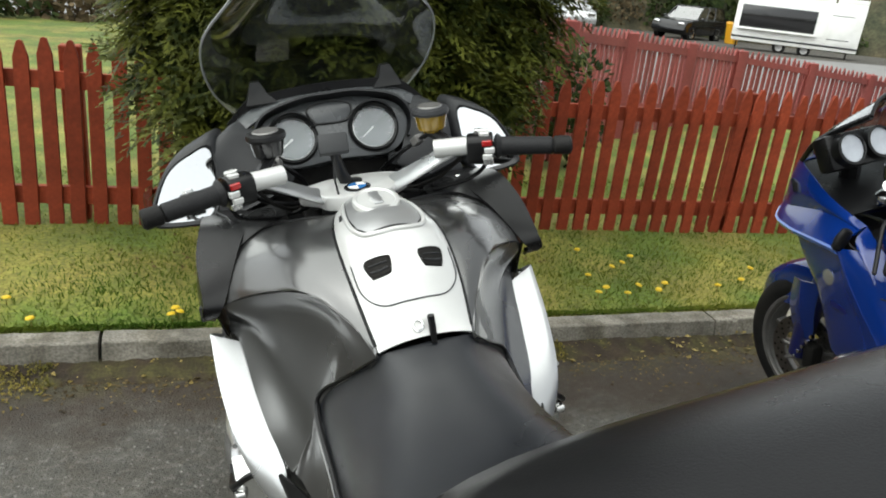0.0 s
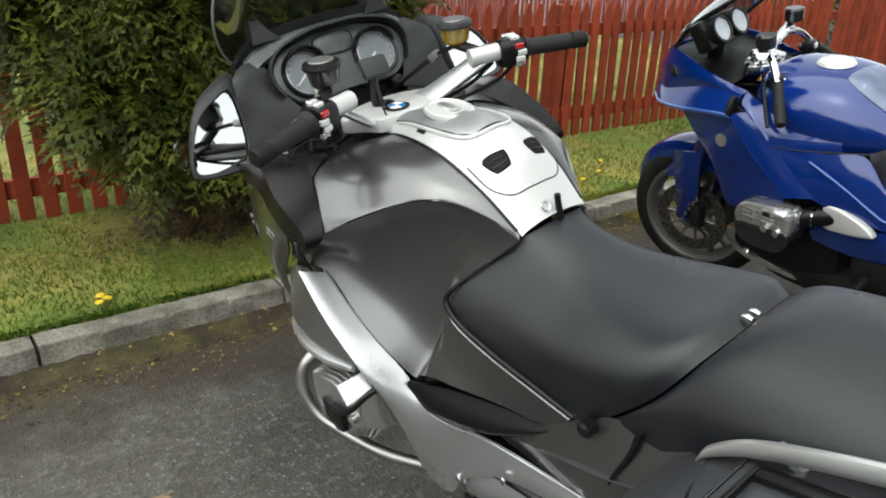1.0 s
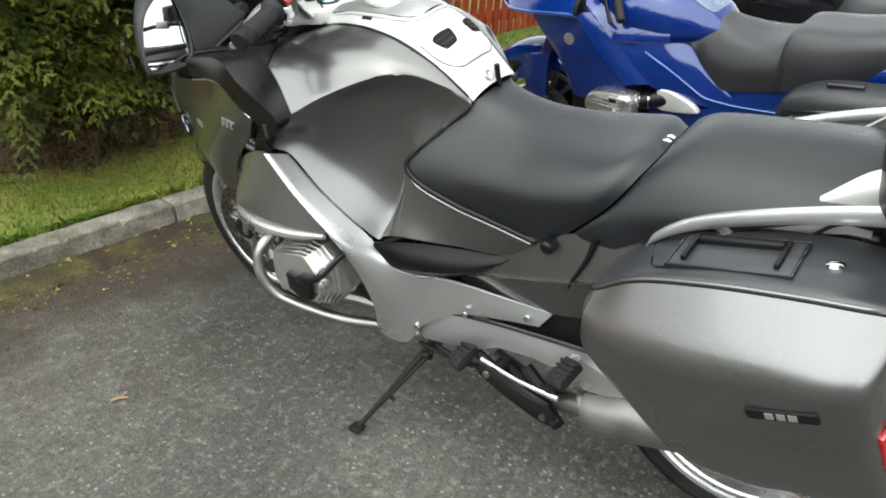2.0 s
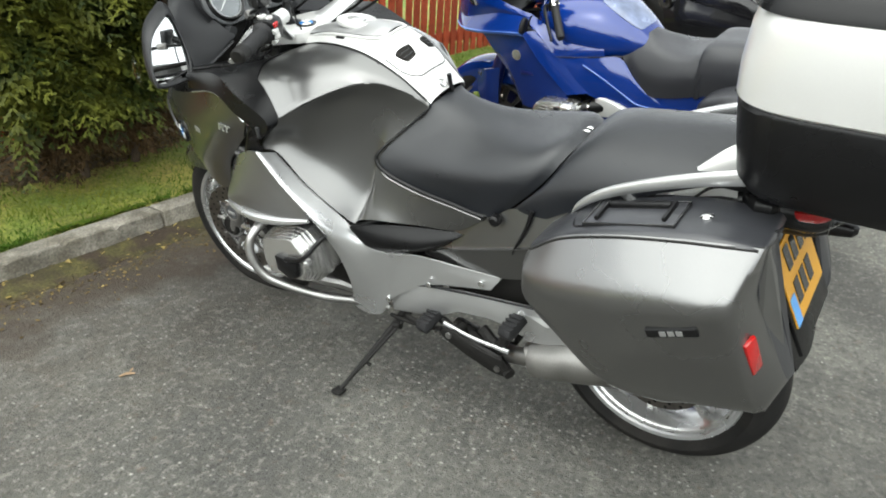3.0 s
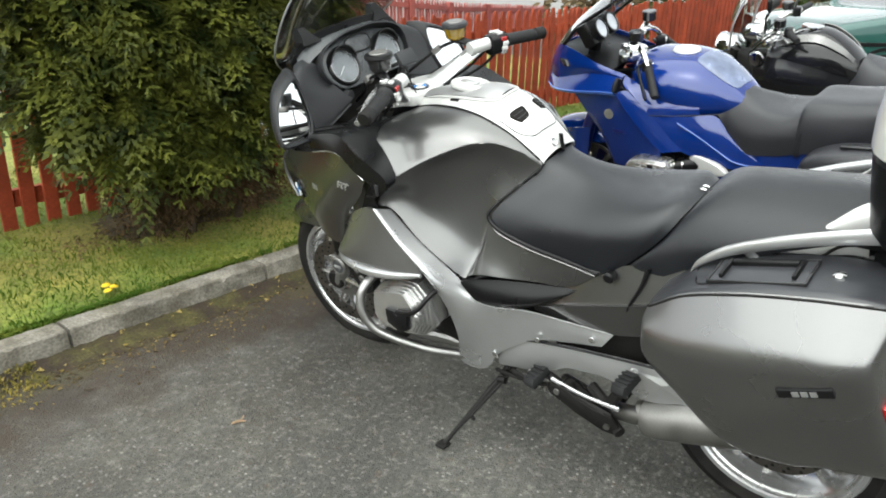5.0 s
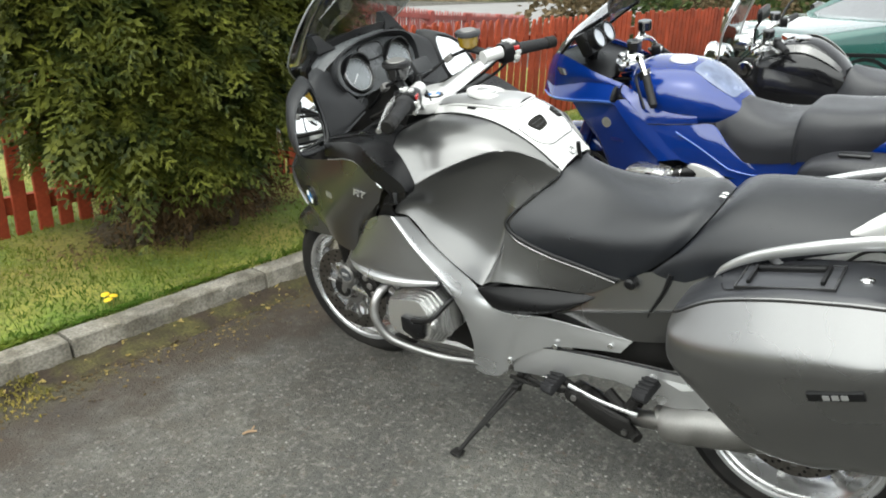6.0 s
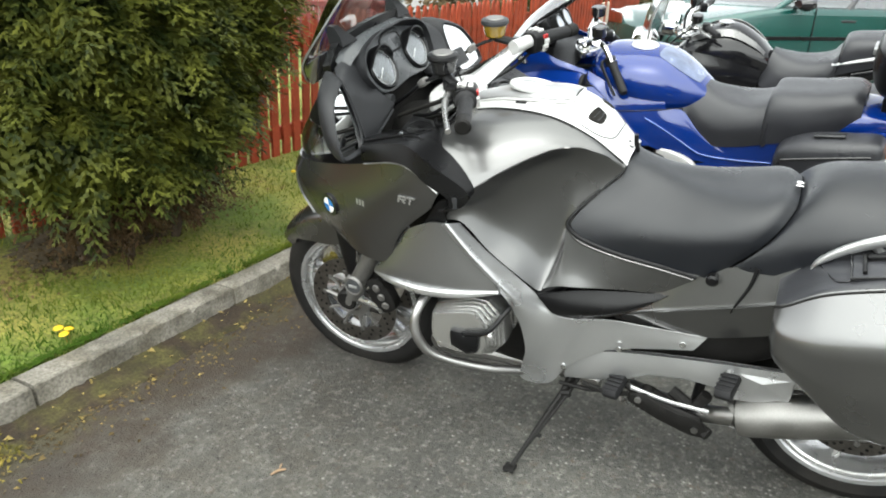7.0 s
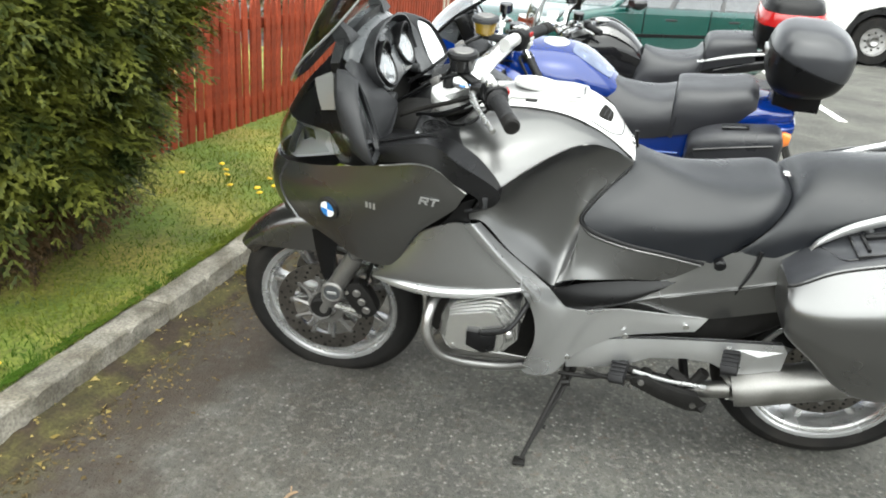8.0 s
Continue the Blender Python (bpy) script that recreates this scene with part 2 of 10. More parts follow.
def ground_mat():
    """Worn asphalt: aggregate, pale scuffs, damp dark patches, brown soil washed along the kerb."""
    m = bpy.data.materials.new("worn_asphalt")
    m.use_nodes = True
    n, l = m.node_tree.nodes, m.node_tree.links
    b = n["Principled BSDF"]
    tc = n.new("ShaderNodeTexCoord")

    def noi(scale, detail=5.0, rough=0.6):
        k = n.new("ShaderNodeTexNoise")
        k.inputs["Scale"].default_value, k.inputs["Detail"].default_value, k.inputs["Roughness"].default_value = scale, detail, rough
        l.new(tc.outputs["Object"], k.inputs["Vector"])
        return k.outputs["Fac"]

    def ramp(src, lo, hi, a=0.0, z=1.0):
        k = n.new("ShaderNodeMapRange")
        k.inputs["From Min"].default_value, k.inputs["From Max"].default_value = lo, hi
        k.inputs["To Min"].default_value, k.inputs["To Max"].default_value = a, z
        l.new(src, k.inputs["Value"])
        return k.outputs[0]

    def mixc(f, a, c):
        k = n.new("ShaderNodeMix")
        k.data_type = "RGBA"
        l.new(f, k.inputs["Factor"])
        for key, val in (("A", a), ("B", c)):
            if isinstance(val, tuple):
                k.inputs[key].default_value = (*val, 1)
            else:
                l.new(val, k.inputs[key])
        return k.outputs["Result"]

    def math2(op, a, c):
        k = n.new("ShaderNodeMath")
        k.operation = op
        for i, val in enumerate((a, c)):
            if isinstance(val, (int, float)):
                k.inputs[i].default_value = val
            else:
                l.new(val, k.inputs[i])
        return k.outputs[0]

    base = mixc(ramp(noi(1.5, 9, 0.6), 0.40, 0.60), (0.046, 0.045, 0.038), (0.112, 0.110, 0.094))
    base = mixc(ramp(noi(14), 0.38, 0.62, 0, 0.5), base, (0.042, 0.041, 0.039))
    vo = n.new("ShaderNodeTexVoronoi")
    vo.inputs["Scale"].default_value = 52.0
    l.new(tc.outputs["Object"], vo.inputs["Vector"])
    stone = ramp(vo.outputs["Distance"], 0.05, 0.32, 1.0, 0.0)
    sep = n.new("ShaderNodeSeparateColor")
    l.new(vo.outputs["Color"], sep.inputs[0])
    pale = math2("MULTIPLY", stone, ramp(sep.outputs[0], 0.5, 0.9))
    base = mixc(math2("MULTIPLY", pale, 0.80), base, (0.40, 0.39, 0.355))
    base = mixc(math2("MULTIPLY", stone, ramp(sep.outputs[1], 0.7, 1.0, 0, 0.7)), base, (0.02, 0.019, 0.018))
    grit = ramp(noi(34, 4, 0.75), 0.53, 0.62)
    base = mixc(math2("MULTIPLY", grit, 0.45), base, (0.235, 0.225, 0.195))
    rust = ramp(noi(21, 5, 0.75), 0.58, 0.68)
    base = mixc(math2("MULTIPLY", rust, 0.5), base, (0.085, 0.048, 0.026))
    speck = ramp(noi(75, 3, 0.75), 0.42, 0.60)
    base = mixc(math2("MULTIPLY", speck, 0.18), base, (0.175, 0.175, 0.165))
    pits = ramp(noi(48, 4, 0.7), 0.50, 0.62)
    base = mixc(math2("MULTIPLY", pits, 0.55), base, (0.022, 0.022, 0.021))
    # soil washed along the kerb foot (the kerb runs along x near y = 2.18)
    xyz = n.new("ShaderNodeSeparateXYZ")
    l.new(tc.outputs["Object"], xyz.inputs[0])
    edge = math2("ADD", xyz.outputs[1], math2("MULTIPLY", xyz.outputs[0], 0.045))
    wander = math2("ADD", edge, ramp(noi(2.6, 8, 0.65), 0.3, 0.7, -0.30, 0.30))
    near = math2("MULTIPLY", ramp(wander, 1.64, 1.92), ramp(edge, 2.75, 2.55))
    soil = math2("MULTIPLY", near, ramp(noi(26, 6, 0.75), 0.34, 0.56, 0.55, 1.0))
    base = mixc(math2("MULTIPLY", soil, 0.95), base, (0.030, 0.018, 0.009))
    wash = math2("MULTIPLY", ramp(wander, 0.9, 2.0), ramp(noi(9, 7, 0.7), 0.36, 0.60, 0.25, 1.0))
    base = mixc(math2("MULTIPLY", wash, 0.74), base, (0.036, 0.028, 0.019))
    moss = math2("MULTIPLY", math2("MULTIPLY", ramp(edge, 1.95, 2.12), ramp(edge, 2.6, 2.4)), ramp(noi(7, 6, 0.7), 0.46, 0.54))
    base = mixc(math2("MULTIPLY", moss, 0.6), base, (0.075, 0.066, 0.012))
    damp = ramp(noi(1.1, 6, 0.65), 0.48, 0.62)
    base = mixc(math2("MULTIPLY", damp, 0.42), base, (0.03, 0.029, 0.027))
    l.new(base, b.inputs["Base Color"])
    b.inputs["Roughness"].default_value = 0.9
    h = math2("ADD", math2("MULTIPLY", stone, 0.7), noi(160, 3))
    bp = n.new("ShaderNodeBump")
    bp.inputs["Strength"].default_value, bp.inputs["Distance"].default_value = 0.9, 0.006
    l.new(h, bp.inputs["Height"])
    l.new(bp.outputs["Normal"], b.inputs["Normal"])
    return m


M["asphalt"] = ground_mat()
M["kerb"] = mat("weathered_kerb_stone", (0.215, 0.200, 0.168), 0.9, 0, 0, 0.3, 7, 0.35, 110, bump=1.0, bscale=110, rand=0.14, tint=(0.085, 0.074, 0.052), tscale=9, tamount=0.75)
M["lawn"] = mat("lawn_turf", (0.082, 0.120, 0.014), 0.9, 0, 0, 0.3, 2.5, 0.4, 60, bump=0.8, bscale=70, tint=(0.22, 0.185, 0.040), tscale=2.2, tamount=0.75)
M["bankturf"] = mat("bank_undergrowth", (0.030, 0.034, 0.014), 0.95, 0, 0, 0.5, 0.8, 0.4, 6, bump=0.5, bscale=4, tint=(0.06, 0.045, 0.025), tscale=0.4, tamount=0.7)
M["debris"] = mat("mossy_kerb_debris", (0.026, 0.017, 0.009), 0.95, 0, 0, 0.4, 14, 0.4, 90, bump=1.0, bscale=90, tint=(0.066, 0.062, 0.013), tscale=9, tamount=0.6)
M["case"] = mat("grey_case_plastic", (0.030, 0.031, 0.035), 0.28, 0, 0, 0.1, 8, 0.08, 500, bump=0.06, bscale=800)
M["forkmetal"] = mat("dull_fork_alloy", (0.19, 0.185, 0.178), 0.45, 0.7, 0, 0.1, 20, 0.08, 200)
M["tan"] = mat("dry_split_wood", (0.24, 0.16, 0.095), 0.8, 0, 0, 0.2, 40, 0.2, 200)
M["disc"] = mat("worn_brake_disc", (0.15, 0.14, 0.128), 0.32, 0.9, 0, 0.2, 30, 0.15, 200)
M["soil"] = mat("dry_soil", (0.066, 0.050, 0.026), 0.95, 0, 0, 0.3, 8, 0.3, 60, bump=0.8, bscale=40)
M["roadfar"] = mat("far_asphalt", (0.17, 0.167, 0.163), 0.9, 0, 0, 0.1, 1, 0.1, 20)

# ---- mesh helpers ----


def crv(pts, n):
    """n points on a smooth curve through pts."""
    p = [Vector(q) for q in pts]
    if len(p) == 2:
        return [p[0].lerp(p[1], i / (n - 1)) for i in range(n)]
    ext = [p[0] * 2 - p[1]] + p + [p[-1] * 2 - p[-2]]
    out = []
    for i in range(n):
        s = i / (n - 1) * (len(p) - 1)
        k = min(int(s), len(p) - 2)
        t = s - k
        a, b, c, d = ext[k:k + 4]
        out.append(0.5 * ((2 * b) + (c - a) * t + (2 * a - 5 * b + 4 * c - d) * t * t + (3 * b - a - 3 * c + d) * t ** 3))
    return out


def fwu(pts, s=-1):
    """(forward, half width, up) into local x, y, z; s = -1 is the rider's left side."""
    return [Vector((s * w, f, u)) for f, w, u in pts]


def finish(bm, sharp=32):
    bmesh.ops.recalc_face_normals(bm, faces=bm.faces)
    for f in bm.faces:
        f.smooth = True
    c = math.cos(radians(sharp))
    for e in bm.edges:
        if len(e.link_faces) == 2 and e.link_faces[0].normal.dot(e.link_faces[1].normal) < c:
            e.smooth = False
    return bm


def part(name, bm, material, parent=None, label="", sharp=32):
    finish(bm, sharp)
    me = bpy.data.meshes.new(name)
    bm.to_mesh(me)
    bm.free()
    me.materials.append(M[material] if isinstance(material, str) else material)
    ob = new(name, me)
    if parent:
        ob.parent = parent
    if label:
        ob["label"] = label
    return ob


def thing(name, label, category, m=None, group="", kind=""):
    ob = new(name)
    ob.empty_display_size = 0.1
    if m is not None:
        ob.matrix_world = m
    return tagged(ob, label, category, group, kind)


def sheet(cols, nu=20, nv=14, t=0.004, rows_smooth=True):
    """A curved panel through columns of points, with thickness inwards."""
    cc = [crv(c, nv) for c in cols]
    grid = [crv([c[j] for c in cc], nu) for j in range(nv)]
    bm = bmesh.new()
    nrm = [[None] * nu for _ in range(nv)]
    mid = sum((grid[nv // 2][i] for i in range(nu)), Vector()) / nu
    for j in range(nv):
        for i in range(nu):
            du = grid[j][min(i + 1, nu - 1)] - grid[j][max(i - 1, 0)]
            dv = grid[min(j + 1, nv - 1)][i] - grid[max(j - 1, 0)][i]
            v = du.cross(dv)
            nrm[j][i] = v.normalized() if v.length > 1e-9 else Vector((0, 0, 1))
    # outwards: away from the thing's middle plane, or up
    avg = sum((nrm[j][i] for j in range(nv) for i in range(nu)), Vector())
    ref = Vector((mid.x * 4, 0, 0.25)) if abs(mid.x) > 0.03 else Vector((0, 0, 1))
    sg = 1 if avg.dot(ref) >= 0 else -1
    top = [[bm.verts.new(grid[j][i]) for i in range(nu)] for j in range(nv)]
    bot = [[bm.verts.new(grid[j][i] - nrm[j][i] * sg * t) for i in range(nu)] for j in range(nv)]
    for j in range(nv - 1):
        for i in range(nu - 1):
            bm.faces.new((top[j][i], top[j][i + 1], top[j + 1][i + 1], top[j + 1][i]))
            bm.faces.new((bot[j][i], bot[j + 1][i], bot[j + 1][i + 1], bot[j][i + 1]))
    for i in range(nu - 1):
        bm.faces.new((top[0][i], bot[0][i], bot[0][i + 1], top[0][i + 1]))
        bm.faces.new((top[-1][i], top[-1][i + 1], bot[-1][i + 1], bot[-1][i]))
    for j in range(nv - 1):
        bm.faces.new((top[j][0], top[j + 1][0], bot[j + 1][0], bot[j][0]))
        bm.faces.new((top[j][-1], bot[j][-1], bot[j + 1][-1], top[j + 1][-1]))
    bmesh.ops.remove_doubles(bm, verts=bm.verts, dist=0.0002)
    return bm


def rings(rs, closed_ends=True, n=None, m=None):
    """A closed body through rings of points; n points round each ring, m rings in all."""
    if n:
        rr = []
        for r in rs:
            r = [Vector(p) for p in r]
            q = crv(r[-2:] + r + r[:3], (len(r) + 4) * 8 + 1)
            q = q[16:16 + len(r) * 8]
            rr.append([q[int(i * len(q) / n)] for i in range(n)])
        rs = rr
    if m:
        k = len(rs[0])
        cols = [crv([r[i] for r in rs], m) for i in range(k)]
        rs = [[cols[i][j] for i in range(k)] for j in range(m)]
    bm = bmesh.new()
    vs = [[bm.verts.new(p) for p in r] for r in rs]
    k = len(vs[0])
    for a, b in zip(vs, vs[1:]):
        for i in range(k):
            bm.faces.new((a[i], a[(i + 1) % k], b[(i + 1) % k], b[i]))
    if closed_ends:
        bm.faces.new(vs[0][::-1])
        bm.faces.new(vs[-1])
    return bm


def sect(st, axis="y", seg=28, e=2.6, m=None):
    """A rounded body: stations (place, centre a, centre b, half a, half b) of superellipses along an axis."""
    rs = []
    for s in st:
        p, ca, cb, ha, hb = s[:5]
        ee = s[5] if len(s) > 5 else e
        r = []
        for i in range(seg):
            a = 2 * math.pi * i / seg
            c, d = math.cos(a), math.sin(a)
            x = ca + ha * math.copysign(abs(c) ** (2 / ee), c)
            y = cb + hb * math.copysign(abs(d) ** (2 / ee), d)
            r.append({"y": (x, p, y), "x": (p, x, y), "z": (x, y, p)}[axis])
        rs.append(r)
    return rings([[Vector(q) for q in r] for r in rs], m=m)


def tube(pts, r, seg=10, n=None):
    """A round bar along a smooth curve; r a number or one for each point."""
    p = crv(pts, n) if n else [Vector(q) for q in pts]
    rr = [r] * len(p) if isinstance(r, (int, float)) else crv([(v, 0, 0) for v in r], len(p))
    if not isinstance(r, (int, float)):
        rr = [v.x for v in rr]
    rs = []
    up = None
    for i, q in enumerate(p):
        d = (p[min(i + 1, len(p) - 1)] - p[max(i - 1, 0)]).normalized()
        if up is None:
            up = d.orthogonal().normalized()
        up = (up - d * up.dot(d)).normalized()
        sd = d.cross(up)
        rs.append([q + (up * math.cos(a) + sd * math.sin(a)) * rr[i] for a in (2 * math.pi * k / seg for k in range(seg))])
    return rings(rs)


def lathe(prof, centre=(0, 0, 0), axis="x", seg=48, closed=True):
    """A body turned round an axis from (radius, along) pairs."""
    c = Vector(centre)
    bm = bmesh.new()
    vs = []
    for k in range(seg):
        a = 2 * math.pi * k / seg
        row = []
        for r, h in prof:
            o = {"x": (h, r * math.cos(a), r * math.sin(a)), "z": (r * math.cos(a), r * math.sin(a), h),
                 "y": (r * math.cos(a), h, r * math.sin(a))}[axis]
            row.append(bm.verts.new(c + Vector(o)))
        vs.append(row)
    k = len(prof)
    for i in range(seg):
        a, b = vs[i], vs[(i + 1) % seg]
        for j in range(k if closed else k - 1):
            j2 = (j + 1) % k
            bm.faces.new((a[j], a[j2], b[j2], b[j]))
    bmesh.ops.remove_doubles(bm, verts=bm.verts, dist=0.00005)
    return bm


def box(lo, hi, bev=0.0, seg=2):
    bm = bmesh.new()
    bmesh.ops.create_cube(bm, size=1)
    lo, hi = Vector(lo), Vector(hi)
    for v in bm.verts:
        v.co = Vector((lo[i] + (v.co[i] + 0.5) * (hi[i] - lo[i]) for i in range(3)))
    if bev:
        bmesh.ops.bevel(bm, geom=bm.edges[:], offset=bev, segments=seg, affect="EDGES", profile=0.5)
    return bm


def prism(outline, a0, a1, axis="x", bev=0.0, seg=2):
    """An outline (two coordinates) pushed along an axis from a0 to a1."""
    bm = bmesh.new()

    def at(p, h):
        return {"x": (h, p[0], p[1]), "y": (p[0], h, p[1]), "z": (p[0], p[1], h)}[axis]
    lo = [bm.verts.new(at(p, a0)) for p in outline]
    hi = [bm.verts.new(at(p, a1)) for p in outline]
    k = len(lo)
    bm.faces.new(lo[::-1])
    bm.faces.new(hi)
    for i in range(k):
        bm.faces.new((lo[i], lo[(i + 1) % k], hi[(i + 1) % k], hi[i]))
    if bev:
        bmesh.ops.recalc_face_normals(bm, faces=bm.faces)
        bmesh.ops.bevel(bm, geom=bm.edges[:], offset=bev, segments=seg, affect="EDGES", profile=0.5)
    return bm


def smooth2(outline, n):
    """A closed 2D outline rounded into n points."""
    q = [Vector((a, b, 0)) for a, b in outline]
    c = crv(q[-2:] + q + q[:3], (len(q) + 4) * 10 + 1)[20:20 + len(q) * 10]
    return [(c[int(i * len(c) / n)].x, c[int(i * len(c) / n)].y) for i in range(n)]


def join(*bms):
    out = bms[0]
    for b in bms[1:]:
        me = bpy.data.meshes.new("tmp")
        b.to_mesh(me)
        out.from_mesh(me)
        b.free()
        bpy.data.meshes.remove(me)
    return out


def moved(bm, m):
    bmesh.ops.transform(bm, matrix=m, verts=bm.verts)
    return bm


def stuff(name, verts, faces, material, label, category, parent=None):
    me = bpy.data.meshes.new(name)
    me.from_pydata(verts, [], faces)
    me.materials.append(M[material])
    ob = new(name, me)
    if parent:
        ob.parent = parent
        ob["kind"] = "stuff"
        return ob
    return tagged(ob, label, category, kind="stuff")


# ---- ground, kerb, verge ----
KERB = [(-9.0, 2.46), (-0.95, 2.24), (0.4, 2.175), (1.6, 2.14), (6.6, 2.0)]   # front of the kerb top
FENCE2 = [(0.9, 4.0), (2.3, 4.95), (3.24, 5.70), (5.4, 6.95), (8.5, 7.75), (13.0, 8.6)]   # the fence beyond the lawn
FENCE = [(-7.0, 3.78), (-1.2, 3.45), (1.5, 3.27), (5.2, 3.06)]


def along(line, x):
    for (x0, y0), (x1, y1) in zip(line, line[1:]):
        if x <= x1:
            return y0 + (y1 - y0) * (x - x0) / (x1 - x0)
    return line[-1][1]


gbm = bmesh.new()
grows = []
for y, z in ((-400, 0), (8, 0), (34, -0.86), (70, -1.0), (500, -1.0)):
    grows.append([gbm.verts.new((x, y, z)) for x in (-400, -40, 40, 400)])
for a, b in zip(grows, grows[1:]):
    for k in range(3):
        gbm.faces.new((a[k], a[k + 1], b[k + 1], b[k]))
ground = part("ground", gbm, "asphalt")
tagged(ground, "worn grey asphalt car park with soil along the kerb", "ground", kind="structure")


def build_lawn():
    bm = bmesh.new()
    xs = [-14 + 0.25 * i for i in range(85)]
    cols = []
    for x in xs:
        y0 = along(KERB, x) + 0.105
        y1 = 13.0 if x < 0.9 else along(FENCE2, x) + 0.12
        row = []
        for k in range(29):
            s = (k / 28) ** 2.2
            y = y0 + (y1 - y0) * s
            z = 0.085 + 0.02 * min(1, (y - y0) / 0.25) + 0.022 * noise.noise(Vector((x * 1.7, y * 1.7, 0))) * min(1, (y - y0) * 4)
            row.append(bm.verts.new((x, y, z)))
        cols.append(row)
    for a, b in zip(cols, cols[1:]):
        for k in range(28):
            bm.faces.new((a[k], b[k], b[k + 1], a[k + 1]))
    # skirt down to the ground
    for a, b in zip(cols, cols[1:]):
        lo = [bm.verts.new((v.co.x, v.co.y, -0.02)) for v in (a[-1], b[-1])]
        bm.faces.new((a[-1], b[-1], lo[1], lo[0]))
    ob = part("lawn", bm, "lawn", sharp=60)
    return tagged(ob, "short green lawn and verge with yellowed patches", "lawn", kind="structure")


lawn = build_lawn()


def lawn_z(x, y):
    y0 = along(KERB, x) + 0.105
    return 0.085 + 0.02 * max(0, min(1, (y - y0) / 0.25)) + 0.022 * noise.noise(Vector((x * 1.7, y * 1.7, 0))) * max(0, min(1, (y - y0) * 4))


def build_kerb():
    root = thing("kerb", "weathered grey stone kerb along the verge", "kerb", kind="structure")
    joints = [-8.1, -7.2, -6.3, -5.4, -4.45, -3.55, -2.65, -1.72, -0.81, 0.03, 0.90, 1.72, 2.60, 3.5, 4.4, 5.3, 6.2]
    rnd = random.Random(5)
    for a, b in zip(joints, joints[1:]):
        g = 0.006
        bm = bmesh.new()
        n = 80
        rows = []
        for i in range(n + 1):
            x = a + g + (b - a - 2 * g) * i / n
            y = along(KERB, x)
            w = 0.005 * noise.noise(Vector((x * 5, 3, 0))) + 0.004 * noise.noise(Vector((x * 31, 5, 0)))
            chip = 0.045 * max(0, noise.noise(Vector((x * 19, 6, 0))) - 0.30) + 0.012 * max(0, noise.noise(Vector((x * 60, 7, 0))) - 0.2)
            h = 0.098 + 0.004 * noise.noise(Vector((x * 6, 8, 0))) + 0.002 * noise.noise(Vector((x * 27, 9, 0)))
            end = 0.006 if i in (0, n) else 0
            prof = [(0.004, -0.03), (0.008 + w * 0.6, h * 0.5), (0.010 + w + end, h - 0.005 - end - chip), (0.014 + w + end + chip, h - 0.001 - end), (0.098, h - end * 0.5), (0.120, h - 0.012), (0.122, -0.03)]
            rows.append([bm.verts.new((x, y - 0.012 + p[0], p[1])) for p in prof])
        for r, q in zip(rows, rows[1:]):
            for k in range(6):
                bm.faces.new((r[k], q[k], q[k + 1], r[k + 1]))
        bm.faces.new(rows[0])
        bm.faces.new(rows[-1][::-1])
        part("kerb_stone", bm, "kerb", root, sharp=28)
    return root


build_kerb()


def kerb_debris():
    """Soil and moss swept against the foot of the kerb."""
    bm = bmesh.new()
    rows = []
    for i in range(700):
        x = -8.0 + 0.02 * i
        y = along(KERB, x) - 0.001
        a = 0.5 + 0.5 * noise.noise(Vector((x * 1.3, 2, 0))) + 0.35 * noise.noise(Vector((x * 7, 4, 0))) + 0.2 * noise.noise(Vector((x * 25, 1, 0)))
        a = max(0.04, a)
        h, w = 0.010 + 0.034 * a, 0.03 + 0.14 * a
        q = [0.006 * noise.noise(Vector((x * 40, k * 3.0, 7))) for k in range(4)]
        rows.append([bm.verts.new(p) for p in ((x, y + 0.01, h + q[0]), (x, y - w * 0.25, h * 0.85 + q[1]), (x, y - w * 0.6, h * 0.45 + q[2] * 0.7), (x, y - w - q[3] * 3, 0.004), (x, y - w - 0.02, -0.004))])
    for r, q in zip(rows, rows[1:]):
        for k in range(4):
            bm.faces.new((r[k], q[k], q[k + 1], r[k + 1]))
    return tagged(part("kerb_debris", bm, "debris", sharp=70), "mossy brown debris along the foot of the kerb", "debris", kind="stuff")


kerb_debris()


